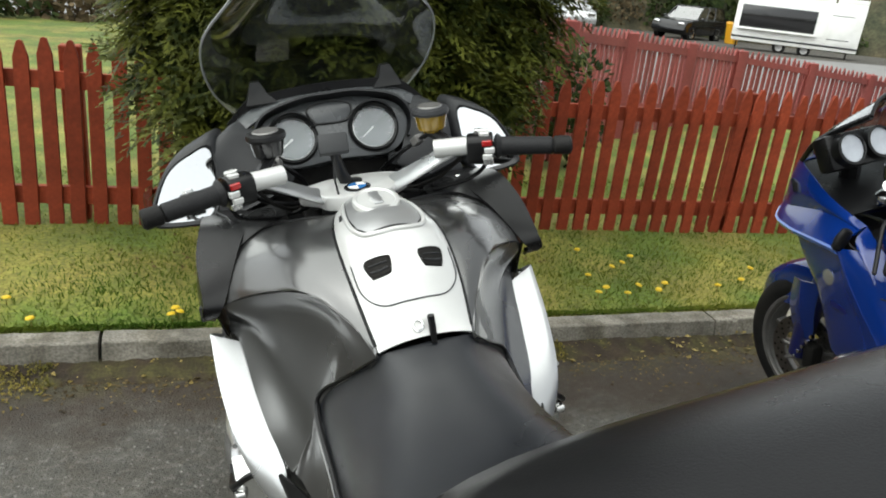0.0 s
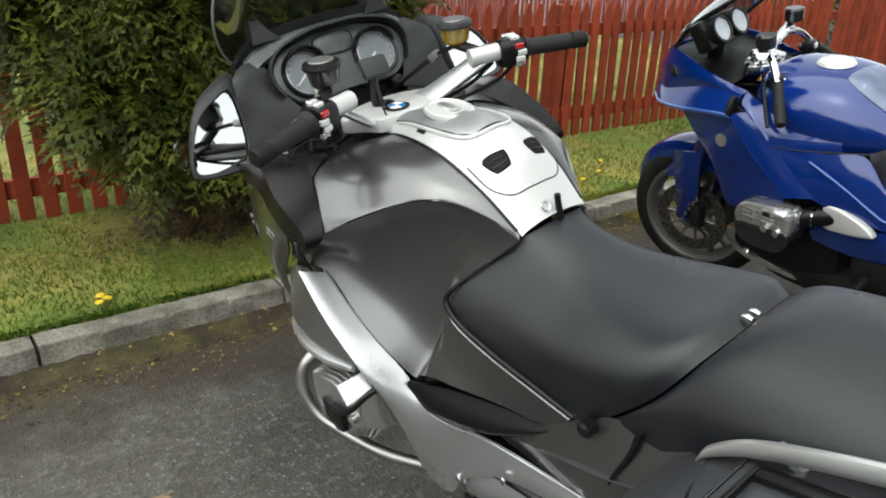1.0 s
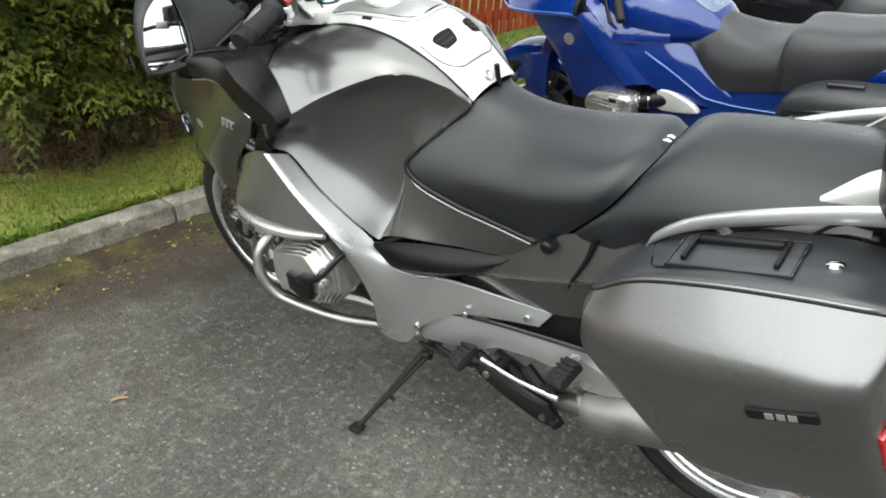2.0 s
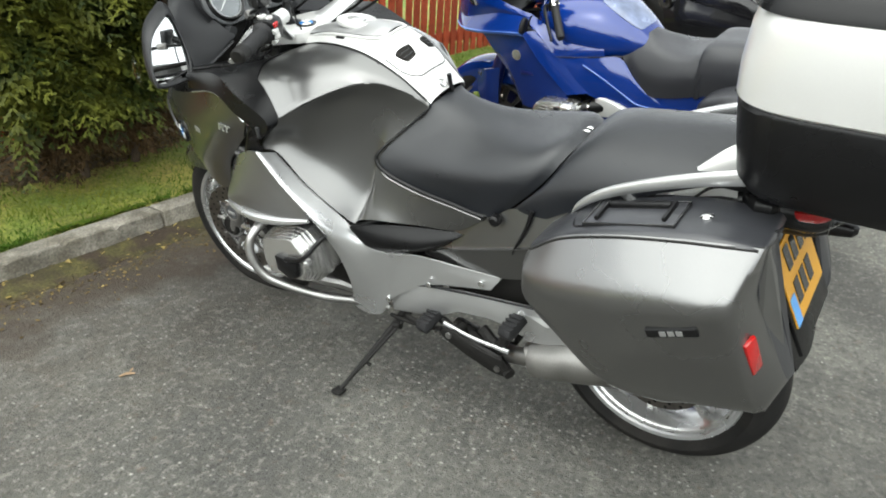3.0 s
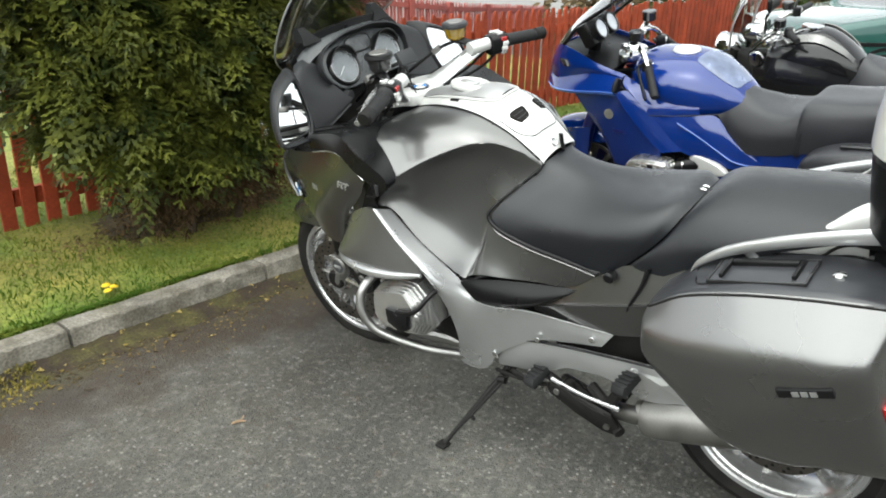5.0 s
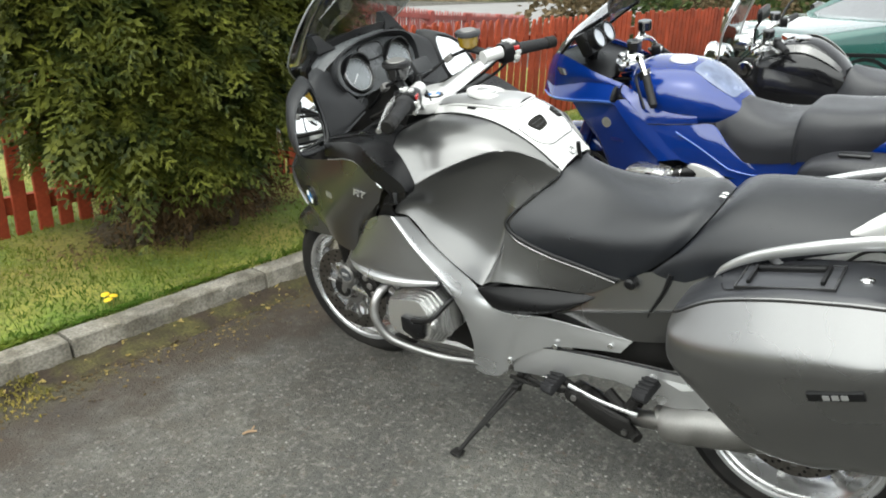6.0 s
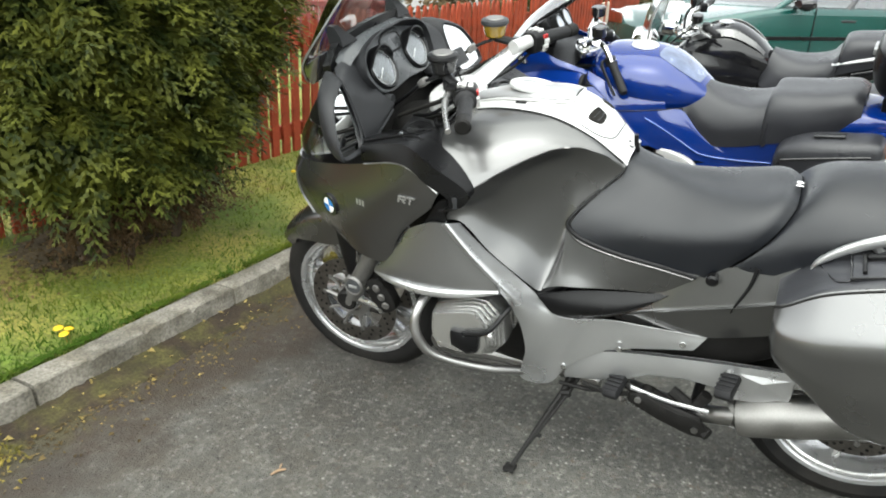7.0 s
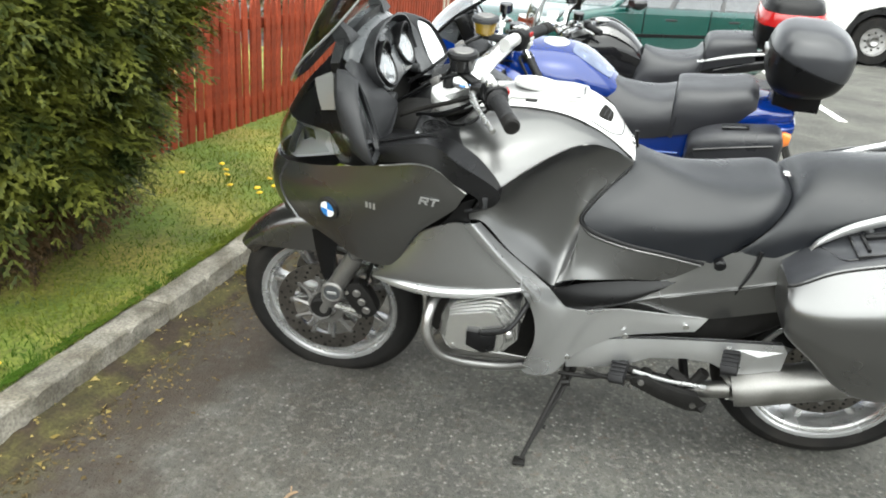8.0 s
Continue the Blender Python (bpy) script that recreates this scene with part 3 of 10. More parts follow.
def build_fence(line, x0, x1, step, width, zlo, ztop, material, name, label, rail_z, post_step, posts=True, gap=None):
    root = thing(name, label, "fence", group="picket fences")
    bm = prism([(-width / 2, 0), (width / 2, 0), (width / 2, ztop - zlo - 0.075), (0.012, ztop - zlo - 0.006), (0, ztop - zlo), (-0.012, ztop - zlo - 0.006), (-width / 2, ztop - zlo - 0.075)], -0.010, 0.010, "y", 0.002, 1)
    finish(bm)
    me = bpy.data.meshes.new("picket")
    bm.to_mesh(me)
    bm.free()
    me.materials.append(M[material])
    rnd = random.Random(11)
    x = x0
    i = 0
    while x < x1:
        if not gap or not (gap[0] < x < gap[1]):
            y = along(line, x)
            dy = (along(line, x + 0.05) - along(line, x - 0.05)) / 0.1
            ob = new("picket", me)
            ob.parent = root
            ob.matrix_local = pose(x + rnd.uniform(-0.004, 0.004), y, zlo + rnd.uniform(-0.012, 0.008), rnd.uniform(-0.8, 0.8), rnd.uniform(-0.9, 0.9), math.degrees(math.atan(dy)))
        x += step
        i += 1
    for z, h in rail_z:
        pts = [x0 - 0.05] + [p[0] for p in line if x0 < p[0] < x1] + [x1]
        for a, b in zip(pts, pts[1:]):
            bm = bmesh.new()
            vs = []
            for xx in (a, b):
                y = along(line, xx)
                vs.append([bm.verts.new((xx, y + d, z + k)) for d, k in ((0.012, -h), (0.046, -h), (0.046, h), (0.012, h))])
            for k in range(4):
                bm.faces.new((vs[0][k], vs[0][(k + 1) % 4], vs[1][(k + 1) % 4], vs[1][k]))
            bm.faces.new(vs[0][::-1])
            bm.faces.new(vs[1])
            part("rail", bm, material, root)
    x = x0 + 0.4
    while posts and x < x1 + 0.1:
        y = along(line, x)
        part("post", box((x - 0.045, y + 0.048, zlo - 0.12), (x + 0.045, y + 0.138, ztop - 0.03), 0.004, 1), material, root)
        x += post_step
    return root


build_fence(FENCE, -5.0, 5.2, 0.1, 0.064, 0.10, 0.965, "fence", "picket_fence", "red stained wooden picket fence with pointed pales", [(0.785, 0.038), (0.245, 0.042)], 1.8)

# ---- the grey touring motorcycle ----
LEAN = -11.0
bike = thing("touring_motorcycle", "graphite grey touring motorcycle leaning on its side stand", "motorcycle", pose(0.017, 0, 0, 0, LEAN, 0), group="parked motorcycles")


def side_panels(name, cols, material, label="", nu=22, nv=14, t=0.004, parent=None):
    for s in (-1, 1):
        part(name, sheet([fwu(c, s) for c in cols], nu, nv, t), material, parent or bike, label)


def wheel(parent, f, u, r, half, rim_r, label, discs=(), spokes=10, material="alu", x=0.0):
    """A tyre on a cast spoked rim; the axle runs along x."""
    w = new("wheel")
    w.parent = parent
    w.location = (x, f, u)
    w["label"] = label
    tr = r - rim_r
    prof = []
    for i in range(15):
        a = math.pi * i / 14
        prof.append((rim_r + 0.004 + (tr - 0.004) * math.sin(a) ** 0.8, -half * math.cos(a) * (1.0 if 0 < i < 14 else 0.80)))
    part("tyre", lathe(prof, axis="x", seg=72), "rubber", w, sharp=50)
    # tread grooves as thin raised sipes would be lost; the rim carries lips and a dropped well
    h = half * 0.80
    half_rim = [(rim_r + 0.008, h), (rim_r + 0.002, h + 0.004), (rim_r - 0.007, h + 0.001), (rim_r - 0.010, h - 0.008), (rim_r - 0.015, h - 0.010), (rim_r - 0.018, h - 0.007), (rim_r - 0.022, h - 0.012), (rim_r - 0.026, h * 0.45), (rim_r - 0.030, h * 0.28)]
    part("rim", lathe([(r_, -x_) for r_, x_ in half_rim] + half_rim[::-1], axis="x", seg=72), material, w, sharp=25)
    for sx in (-1, 1):
        part("rim_lip", lathe([(rim_r - 0.012, sx * (h - 0.002)), (rim_r - 0.008, sx * (h + 0.004)), (rim_r + 0.002, sx * (h + 0.006)), (rim_r + 0.006, sx * h)], axis="x", seg=72), "satin" if material == "alu" else material, w)
    part("hub", lathe([(0.0, -0.052), (0.028, -0.052), (0.034, -0.046), (0.040, -0.02), (0.040, 0.02), (0.034, 0.046), (0.028, 0.052), (0.0, 0.052)], axis="x", seg=32), material, w)
    for k in range(spokes):
        a = 2 * math.pi * (k // 2) / (spokes / 2) + (0.17 if k % 2 else -0.17)
        d = Vector((0, math.cos(a), math.sin(a)))
        q = Vector((0, -math.sin(a), math.cos(a)))
        inner, outer = d * 0.030 + q * (0.004 if k % 2 else -0.004), d * (rim_r - 0.022) + q * (0.012 if k % 2 else -0.012)
        rs = []
        for p, wx, wt in ((inner, 0.020, 0.014), (inner.lerp(outer, 0.5), 0.016, 0.010), (outer, 0.024, 0.013)):
            rs.append([p + Vector((wx * cx, 0, 0)) + q * wt * cq for cx, cq in ((-1, -0.6), (-0.6, -1), (0.6, -1), (1, -0.6), (1, 0.6), (0.6, 1), (-0.6, 1), (-1, 0.6))])
        part("spoke", rings(rs), material, w)
    for sx, ro in discs:
        part("brake_disc", lathe([(ro * 0.68, sx - 0.0025), (ro, sx - 0.0025), (ro, sx + 0.0025), (ro * 0.68, sx + 0.0025)], axis="x", seg=48), "disc", w, "drilled steel brake disc")
        ca = [lathe([(0.034, sx - 0.006), (0.058, sx - 0.006), (0.062, sx), (0.058, sx + 0.006), (0.034, sx + 0.006)], axis="x", seg=32)]
        for k in range(10):
            a = 2 * math.pi * k / 10
            ca.append(tube([(sx, 0.055 * math.cos(a), 0.055 * math.sin(a)), (sx, ro * 0.55 * math.cos(a + 0.12), ro * 0.55 * math.sin(a + 0.12)), (sx, ro * 0.70 * math.cos(a + 0.12), ro * 0.70 * math.sin(a + 0.12))], [0.009, 0.005, 0.007], 6))
            ca.append(lathe([(0, -0.006), (0.008, -0.006), (0.008, 0.006), (0, 0.006)], (sx, ro * 0.70 * math.cos(a + 0.12), ro * 0.70 * math.sin(a + 0.12)), "x", 10))
        part("disc_carrier", join(*ca), "forkmetal", w)["kind"] = "stuff"
        dots = []
        for k in range(54):
            a = 2 * math.pi * k / 54
            rr = ro * (0.76, 0.85, 0.94)[k % 3]
            dots.append(lathe([(0, -0.0035), (0.0048, -0.0035), (0.0048, 0.0035), (0, 0.0035)], (sx, rr * math.cos(a), rr * math.sin(a)), "x", 8))
        part("disc_hole", join(*dots), "dark", w)["kind"] = "stuff"
    return w


FA, RA = (1.552, 0.272), (0.055, 0.300)    # axles: forward, up
wheel(bike, FA[0], FA[1], 0.300, 0.062, 0.222, "black tyre on silver cast wheel", [(-0.075, 0.160), (0.075, 0.160)])
wheel(bike, RA[0], RA[1] - 0.002, 0.306, 0.088, 0.218, "wide black tyre on silver cast wheel", [(-0.06, 0.132)])

# dark body under the panels, engine
part("inner_frame", sect([(1.40, 0, 0.80, 0.06, 0.10), (1.33, 0, 0.78, 0.12, 0.18), (1.15, 0, 0.70, 0.19, 0.26), (0.95, 0, 0.62, 0.17, 0.33), (0.78, 0, 0.60, 0.13, 0.28), (0.66, 0, 0.62, 0.12, 0.22), (0.5, 0, 0.62, 0.13, 0.15), (0.3, 0, 0.70, 0.12, 0.12), (0.0, 0, 0.82, 0.10, 0.07), (-0.12, 0, 0.86, 0.08, 0.05)], m=30), "dark", bike)
part("engine_block", sect([(1.22, 0, 0.42, 0.10, 0.10), (1.18, 0, 0.42, 0.15, 0.15), (1.0, 0, 0.41, 0.17, 0.17), (0.82, 0, 0.40, 0.16, 0.16), (0.72, 0, 0.42, 0.10, 0.12)], e=4, m=16), "dark", bike)
part("oil_sump", sect([(1.15, 0, 0.26, 0.07, 0.03), (1.05, 0, 0.24, 0.10, 0.05), (0.85, 0, 0.24, 0.10, 0.05), (0.75, 0, 0.27, 0.07, 0.03)], e=4, m=12), "alu", bike)
for s in (-1, 1):
    c = new("cylinder")
    c.parent = bike
    c["label"] = "finned cast aluminium cylinder with grey head cover"
    fins = [lathe([(0.05, s * 0.14), (0.085, s * 0.14), (0.085, s * 0.25), (0.05, s * 0.25)], (0, 1.02, 0.5), "x", 32)]
    for k in range(6):
        x = s * (0.155 + 0.016 * k)
        fins.append(lathe([(0.05, x - 0.003), (0.108, x - 0.003), (0.108, x + 0.003), (0.05, x + 0.003)], (0, 1.02, 0.5), "x", 32))
    for q in fins:
        part("barrel_fin", q, "alu", c)
    # terraced cover: each step is a little smaller and further out
    lo = [Vector((f, u)) for f, u in ((1.132, 0.500), (1.115, 0.535), (1.080, 0.556), (1.003, 0.583), (0.961, 0.583), (0.926, 0.548), (0.922, 0.450), (0.955, 0.408), (1.036, 0.392), (1.117, 0.396), (1.138, 0.440))]
    hi = [Vector((f, u)) for f, u in ((1.108, 0.500), (1.101, 0.533), (1.070, 0.542), (1.005, 0.560), (0.988, 0.560), (0.961, 0.524), (0.955, 0.468), (0.972, 0.436), (1.040, 0.425), (1.095, 0.430), (1.110, 0.455))]
    steps = [[Vector((s * 0.245, p.x, p.y)) for p in lo], [Vector((s * 0.300, p.x, p.y)) for p in lo]]
    for k in range(5):
        w = 0.304 + 0.0095 * k
        for g, dw in ((k / 5 + 0.03, 0.0), (k / 5 + 0.08, 0.009), (k / 5 + 0.15, 0.009), (k / 5 + 0.19, 0.004)):
            steps.append([Vector((s * (w + dw), *p.lerp(q, g))) for p, q in zip(lo, hi)])
    steps.append([Vector((s * 0.353, p.x, p.y)) for p in hi])
    part("head_cover", rings(steps), "headcover", c, "ribbed cast cylinder head cover", sharp=25)
    part("plug_cover", prism([(1.054, 0.500), (1.022, 0.500), (1.015, 0.488), (0.974, 0.500), (0.977, 0.446), (1.008, 0.432), (1.054, 0.452)], s * 0.338, s * 0.366, "x", 0.004), "black", c, "black plastic plug cover")
    part("plug_lead", tube([(s * 0.360, 1.015, 0.497), (s * 0.362, 0.963, 0.512), (s * 0.352, 0.936, 0.532), (s * 0.320, 0.912, 0.566), (s * 0.27, 0.90, 0.575)], 0.007, 8, 18), "black", c)
    part("cover_bolt", lathe([(0, s * 0.34), (0.012, s * 0.34), (0.012, s * 0.357), (0.006, s * 0.361), (0, s * 0.361)], (0, 0.945, 0.500), "x", 16), "alu", c)
    part("cover_bolt", lathe([(0, s * 0.34), (0.010, s * 0.34), (0.010, s * 0.353), (0.005, s * 0.356), (0, s * 0.356)], (0, 1.09, 0.432), "x", 16), "chrome", c)
    part("exhaust_header", tube([(s * 0.26, 1.10, 0.42), (s * 0.25, 1.15, 0.36), (s * 0.18, 1.13, 0.28), (s * 0.12, 1.0, 0.245), (s * 0.12, 0.7, 0.25)], 0.021, 10, 24), "steel", c)
    part("intake_pipe", tube([(s * 0.22, 0.92, 0.53), (s * 0.20, 0.86, 0.56), (s * 0.14, 0.80, 0.60)], 0.028, 12, 12), "black", c)
    part("crash_bar", tube([(s * 0.17, 1.14, 0.56), (s * 0.26, 1.145, 0.552), (s * 0.335, 1.158, 0.525), (s * 0.362, 1.160, 0.470), (s * 0.358, 1.130, 0.405), (s * 0.335, 1.08, 0.370), (s * 0.285, 0.98, 0.330), (s * 0.222, 0.905, 0.298), (s * 0.17, 0.83, 0.268)], 0.0135, 12, 48), "steel", bike, "tubular steel engine guard")

# silver tank top
EDGE = [(1.125, 0.050, 0.985), (1.03, 0.072, 1.010), (0.93, 0.088, 1.018), (0.85, 0.092, 1.005), (0.77, 0.088, 0.967), (0.69, 0.078, 0.905)]


EDGE_LINE = crv(EDGE, 121)


def tank_top(f, s, lift=0.0):
    """A point of the silver tank top: f forward, s from -1 (left edge) to 1."""
    for a, b in zip(EDGE_LINE, EDGE_LINE[1:]):
        if f >= b.x or b is EDGE_LINE[-1]:
            k = max(0.0, min(1.0, (a.x - f) / (a.x - b.x)))
            w, u = a.y + (b.y - a.y) * k, a.z + (b.z - a.z) * k
            break
    dome = 0.008 + (0.020 + 0.022 * math.exp(-((f - 0.80) / 0.12) ** 2)) * max(0.0, min(1.0, (f - 0.68) / 0.08))
    return Vector((s * w, f, u + dome * max(0.0, 1 - s * s) ** 0.8 + lift))


def on_tank(fs, smax, lift, t):
    """A skin on the tank top between stations, each with its reach sideways."""
    cols = []
    for (f0, f1), (s0, s1) in zip(zip(fs, fs[1:]), zip(smax, smax[1:])):
        for j in range(4):
            f, sm = f0 + (f1 - f0) * j / 4, s0 + (s1 - s0) * j / 4
            cols.append([tank_top(f, k / 12 * sm, lift) for k in range(-12, 13)])
    cols.append([tank_top(fs[-1], k / 12 * smax[-1], lift) for k in range(-12, 13)])
    return sheet(cols, len(cols), 25, t)


part("tank_cover", on_tank([1.125, 1.03, 0.93, 0.85, 0.77, 0.73, 0.69], [1] * 7, 0.0, 0.006), "silver", bike, "light silver tank cover")
part("filler_gap", on_tank([1.118, 1.10, 1.0, 0.93, 0.87, 0.838], [0.600, 0.655, 0.695, 0.705, 0.64, 0.47], 0.0018, 0.003), "black", bike)
# not sunk into the cover; its darker grey stands for the recess shade
part("filler_plate", on_tank([1.116, 1.098, 1.0, 0.93, 0.872, 0.841], [0.58, 0.635, 0.675, 0.685, 0.622, 0.455], 0.0035, 0.004), "recess", bike, "filler panel in a grey that includes the shade of its recess")
for s in (-1, 1):
    part("filler_ridge", tube([tank_top(1.10, s * 0.70, 0.001), tank_top(1.03, s * 0.735, 0.002), tank_top(0.95, s * 0.745, 0.002), tank_top(0.885, s * 0.70, 0.002), tank_top(0.848, s * 0.56, 0.002), tank_top(0.834, s * 0.30, 0.002), tank_top(0.832, 0, 0.002)], [0.002, 0.004, 0.0045, 0.0045, 0.004, 0.004, 0.004], 8, 40), "silver", bike, "raised silver frame round the filler")
cm = Matrix.Translation(tank_top(0.965, 0, -0.0010)) @ Euler((radians(3), 0, 0)).to_matrix().to_4x4() @ Matrix.Diagonal((0.76, 1.04, 1, 1))
part("filler_cap", moved(lathe([(0, 0), (0.056, 0), (0.058, 0.004), (0.056, 0.010), (0.048, 0.012), (0.045, 0.0095), (0.016, 0.0105), (0.013, 0.014), (0, 0.014)], (0, 0, 0), "z", 40), cm), "silver", bike, "oval silver fuel cap")
part("cap_flap", moved(box((-0.012, -0.026, 0.010), (0.012, 0.026, 0.0155), 0.003), cm), "satin", bike)
for s in (-1, 1):
    # shallow pocket with a lip and one inner bar, rounded corners
    q = smooth2([(0.801, 0.76), (0.801, 0.70), (0.795, 0.50), (0.787, 0.27), (0.785, 0.23), (0.778, 0.22), (0.766, 0.25), (0.758, 0.29), (0.756, 0.33), (0.757, 0.50), (0.761, 0.66), (0.764, 0.70), (0.780, 0.76), (0.796, 0.79)], 30)
    q = [(0.777 + (f - 0.777) * 0.80, 0.50 + (w - 0.50) * 0.84) for f, w in q]
    c = (sum(p[0] for p in q) / 30, sum(p[1] for p in q) / 30)
    bm = bmesh.new()
    loops = [[bm.verts.new(tank_top(c[0] + (f - c[0]) * k, s * (c[1] + (w - c[1]) * k), lift)) for f, w in q] for k, lift in ((1.04, -0.002), (1.0, 0.0035), (0.90, 0.0042), (0.84, 0.0022))]
    for a, b in zip(loops, loops[1:]):
        for i in range(30):
            bm.faces.new((a[i], a[(i + 1) % 30], b[(i + 1) % 30], b[i]))
    hub = bm.verts.new(tank_top(c[0], s * c[1], 0.0018))
    for i in range(30):
        bm.faces.new((loops[3][i], loops[3][(i + 1) % 30], hub))
    v = part("tank_vent", bm, "rubber", bike, "black air vent")
    part("louvre", tube([tank_top(0.768, s * 0.36, 0.0030), tank_top(0.769, s * 0.52, 0.0032), tank_top(0.775, s * 0.68, 0.0030)], 0.0016, 6, 8), "dash", v)
    part("louvre", tube([tank_top(0.7765, s * 0.36, 0.0030), tank_top(0.780, s * 0.52, 0.0032), tank_top(0.785, s * 0.68, 0.0030)], 0.0012, 6, 8), "dash", v)
part("vent_seam", tube([tank_top(0.815, -0.93, 0.0005), tank_top(0.764, -0.92, 0.0005), tank_top(0.734, -0.66, 0.0005), tank_top(0.728, -0.2, 0.0005), tank_top(0.728, 0.2, 0.0005), tank_top(0.734, 0.66, 0.0005), tank_top(0.764, 0.92, 0.0005), tank_top(0.815, 0.93, 0.0005)], 0.0014, 6, 30), "dash", bike)
for s in (-1, 1):
    part("tank_slot", sheet([[tank_top(0.985, s * 0.76, 0.002), tank_top(0.985, s * 0.87, 0.002)], [tank_top(0.955, s * 0.76, 0.002), tank_top(0.955, s * 0.87, 0.002)]], 4, 4, 0.003), "black", bike)
    part("cover_edge", tube([tank_top(f, s * 1.01, -0.002) for f in (1.12, 1.03, 0.93, 0.85, 0.77, 0.70)], 0.0035, 6, 30), "black", bike)
part("seat_latch", tube([(0.012, 0.684, 0.905), (0.013, 0.690, 0.925), (0.012, 0.692, 0.950)], [0.005, 0.006, 0.006], 8), "black", bike, "black latch strap")
part("latch_ring", tube([tank_top(0.700 + 0.006 * math.sin(2 * math.pi * k / 16), -0.10 + 0.10 * math.cos(2 * math.pi * k / 16), 0.004) for k in range(17)], 0.0022, 6), "chrome", bike, "small chrome ring")

# side panels of the tank: shoulder above the arched crease, knee recess below
SHOULDER = [
    [(1.118, 0.054, 0.985), (1.130, 0.13, 0.983), (1.132, 0.20, 0.976), (1.105, 0.262, 0.951), (1.045, 0.292, 0.914), (1.004, 0.297, 0.893)],
    [(1.05, 0.068, 1.004), (1.06, 0.13, 1.000), (1.05, 0.19, 0.987), (1.02, 0.238, 0.964), (0.975, 0.262, 0.930), (0.945, 0.252, 0.928)],
    [(0.96, 0.085, 1.015), (0.965, 0.13, 1.010), (0.955, 0.170, 0.998), (0.93, 0.198, 0.978), (0.90, 0.208, 0.957), (0.875, 0.196, 0.957)],
    [(0.87, 0.093, 1.008), (0.87, 0.120, 1.002), (0.86, 0.144, 0.992), (0.845, 0.158, 0.978), (0.825, 0.160, 0.968), (0.808, 0.150, 0.967)],
    [(0.775, 0.090, 0.969), (0.773, 0.101, 0.965), (0.77, 0.110, 0.959), (0.765, 0.115, 0.952), (0.76, 0.116, 0.946), (0.753, 0.112, 0.942)],
    [(0.694, 0.080, 0.906), (0.694, 0.081, 0.904), (0.694, 0.082, 0.902), (0.693, 0.083, 0.900), (0.693, 0.083, 0.898), (0.692, 0.083, 0.896)],
]
KNEE = [
    [(1.022, 0.304, 0.880), (1.040, 0.304, 0.860), (1.056, 0.302, 0.840), (1.070, 0.302, 0.818), (1.082, 0.308, 0.796)],
    [(1.004, 0.298, 0.891), (1.005, 0.284, 0.865), (1.010, 0.266, 0.84), (1.020, 0.260, 0.815), (1.040, 0.289, 0.785)],
    [(0.943, 0.250, 0.925), (0.947, 0.226, 0.885), (0.952, 0.216, 0.82), (0.960, 0.232, 0.757), (0.973, 0.280, 0.711)],
    [(0.873, 0.194, 0.954), (0.876, 0.170, 0.905), (0.881, 0.174, 0.805), (0.892, 0.208, 0.705), (0.906, 0.267, 0.651)],
    [(0.806, 0.148, 0.964), (0.813, 0.132, 0.905), (0.824, 0.150, 0.80), (0.838, 0.188, 0.672), (0.856, 0.246, 0.601)],
    [(0.751, 0.110, 0.939), (0.772, 0.116, 0.878), (0.796, 0.148, 0.800), (0.820, 0.192, 0.678), (0.842, 0.240, 0.606)],
    [(0.692, 0.083, 0.894), (0.735, 0.108, 0.855), (0.783, 0.150, 0.785), (0.812, 0.204, 0.688), (0.828, 0.237, 0.612)],
    [(0.757, 0.126, 0.840), (0.785, 0.148, 0.800), (0.800, 0.174, 0.745), (0.808, 0.204, 0.680), (0.815, 0.235, 0.615)],
    [(0.806, 0.174, 0.772), (0.806, 0.187, 0.735), (0.803, 0.199, 0.695), (0.800, 0.213, 0.655), (0.798, 0.230, 0.617)],
    [(0.772, 0.178, 0.744), (0.775, 0.187, 0.715), (0.772, 0.197, 0.682), (0.764, 0.208, 0.650), (0.752, 0.221, 0.619)],
    [(0.680, 0.173, 0.719), (0.680, 0.180, 0.697), (0.676, 0.187, 0.672), (0.667, 0.193, 0.646), (0.655, 0.196, 0.621)],
    [(0.577, 0.176, 0.709), (0.577, 0.180, 0.692), (0.574, 0.183, 0.672), (0.568, 0.184, 0.651), (0.562, 0.184, 0.630)],
    [(0.476, 0.178, 0.697), (0.478, 0.179, 0.694), (0.479, 0.180, 0.690), (0.480, 0.180, 0.687), (0.482, 0.180, 0.684)],
]
side_panels("tank_shoulder", SHOULDER, "grey", nu=26, nv=16)
side_panels("knee_panel", KNEE, "grey", nu=60, nv=20)
side_panels("knee_cover", [
    [(0.843, 0.266, 0.606), (0.846, 0.268, 0.600), (0.843, 0.268, 0.592)],
    [(0.76, 0.229, 0.612), (0.775, 0.252, 0.573), (0.795, 0.250, 0.535)],
    [(0.66, 0.197, 0.615), (0.67, 0.224, 0.568), (0.70, 0.215, 0.532)],
    [(0.56, 0.180, 0.624), (0.58, 0.196, 0.598), (0.60, 0.185, 0.575)],
    [(0.510, 0.178, 0.650), (0.512, 0.178, 0.645), (0.514, 0.178, 0.640)]], "black", "black lower knee panel")

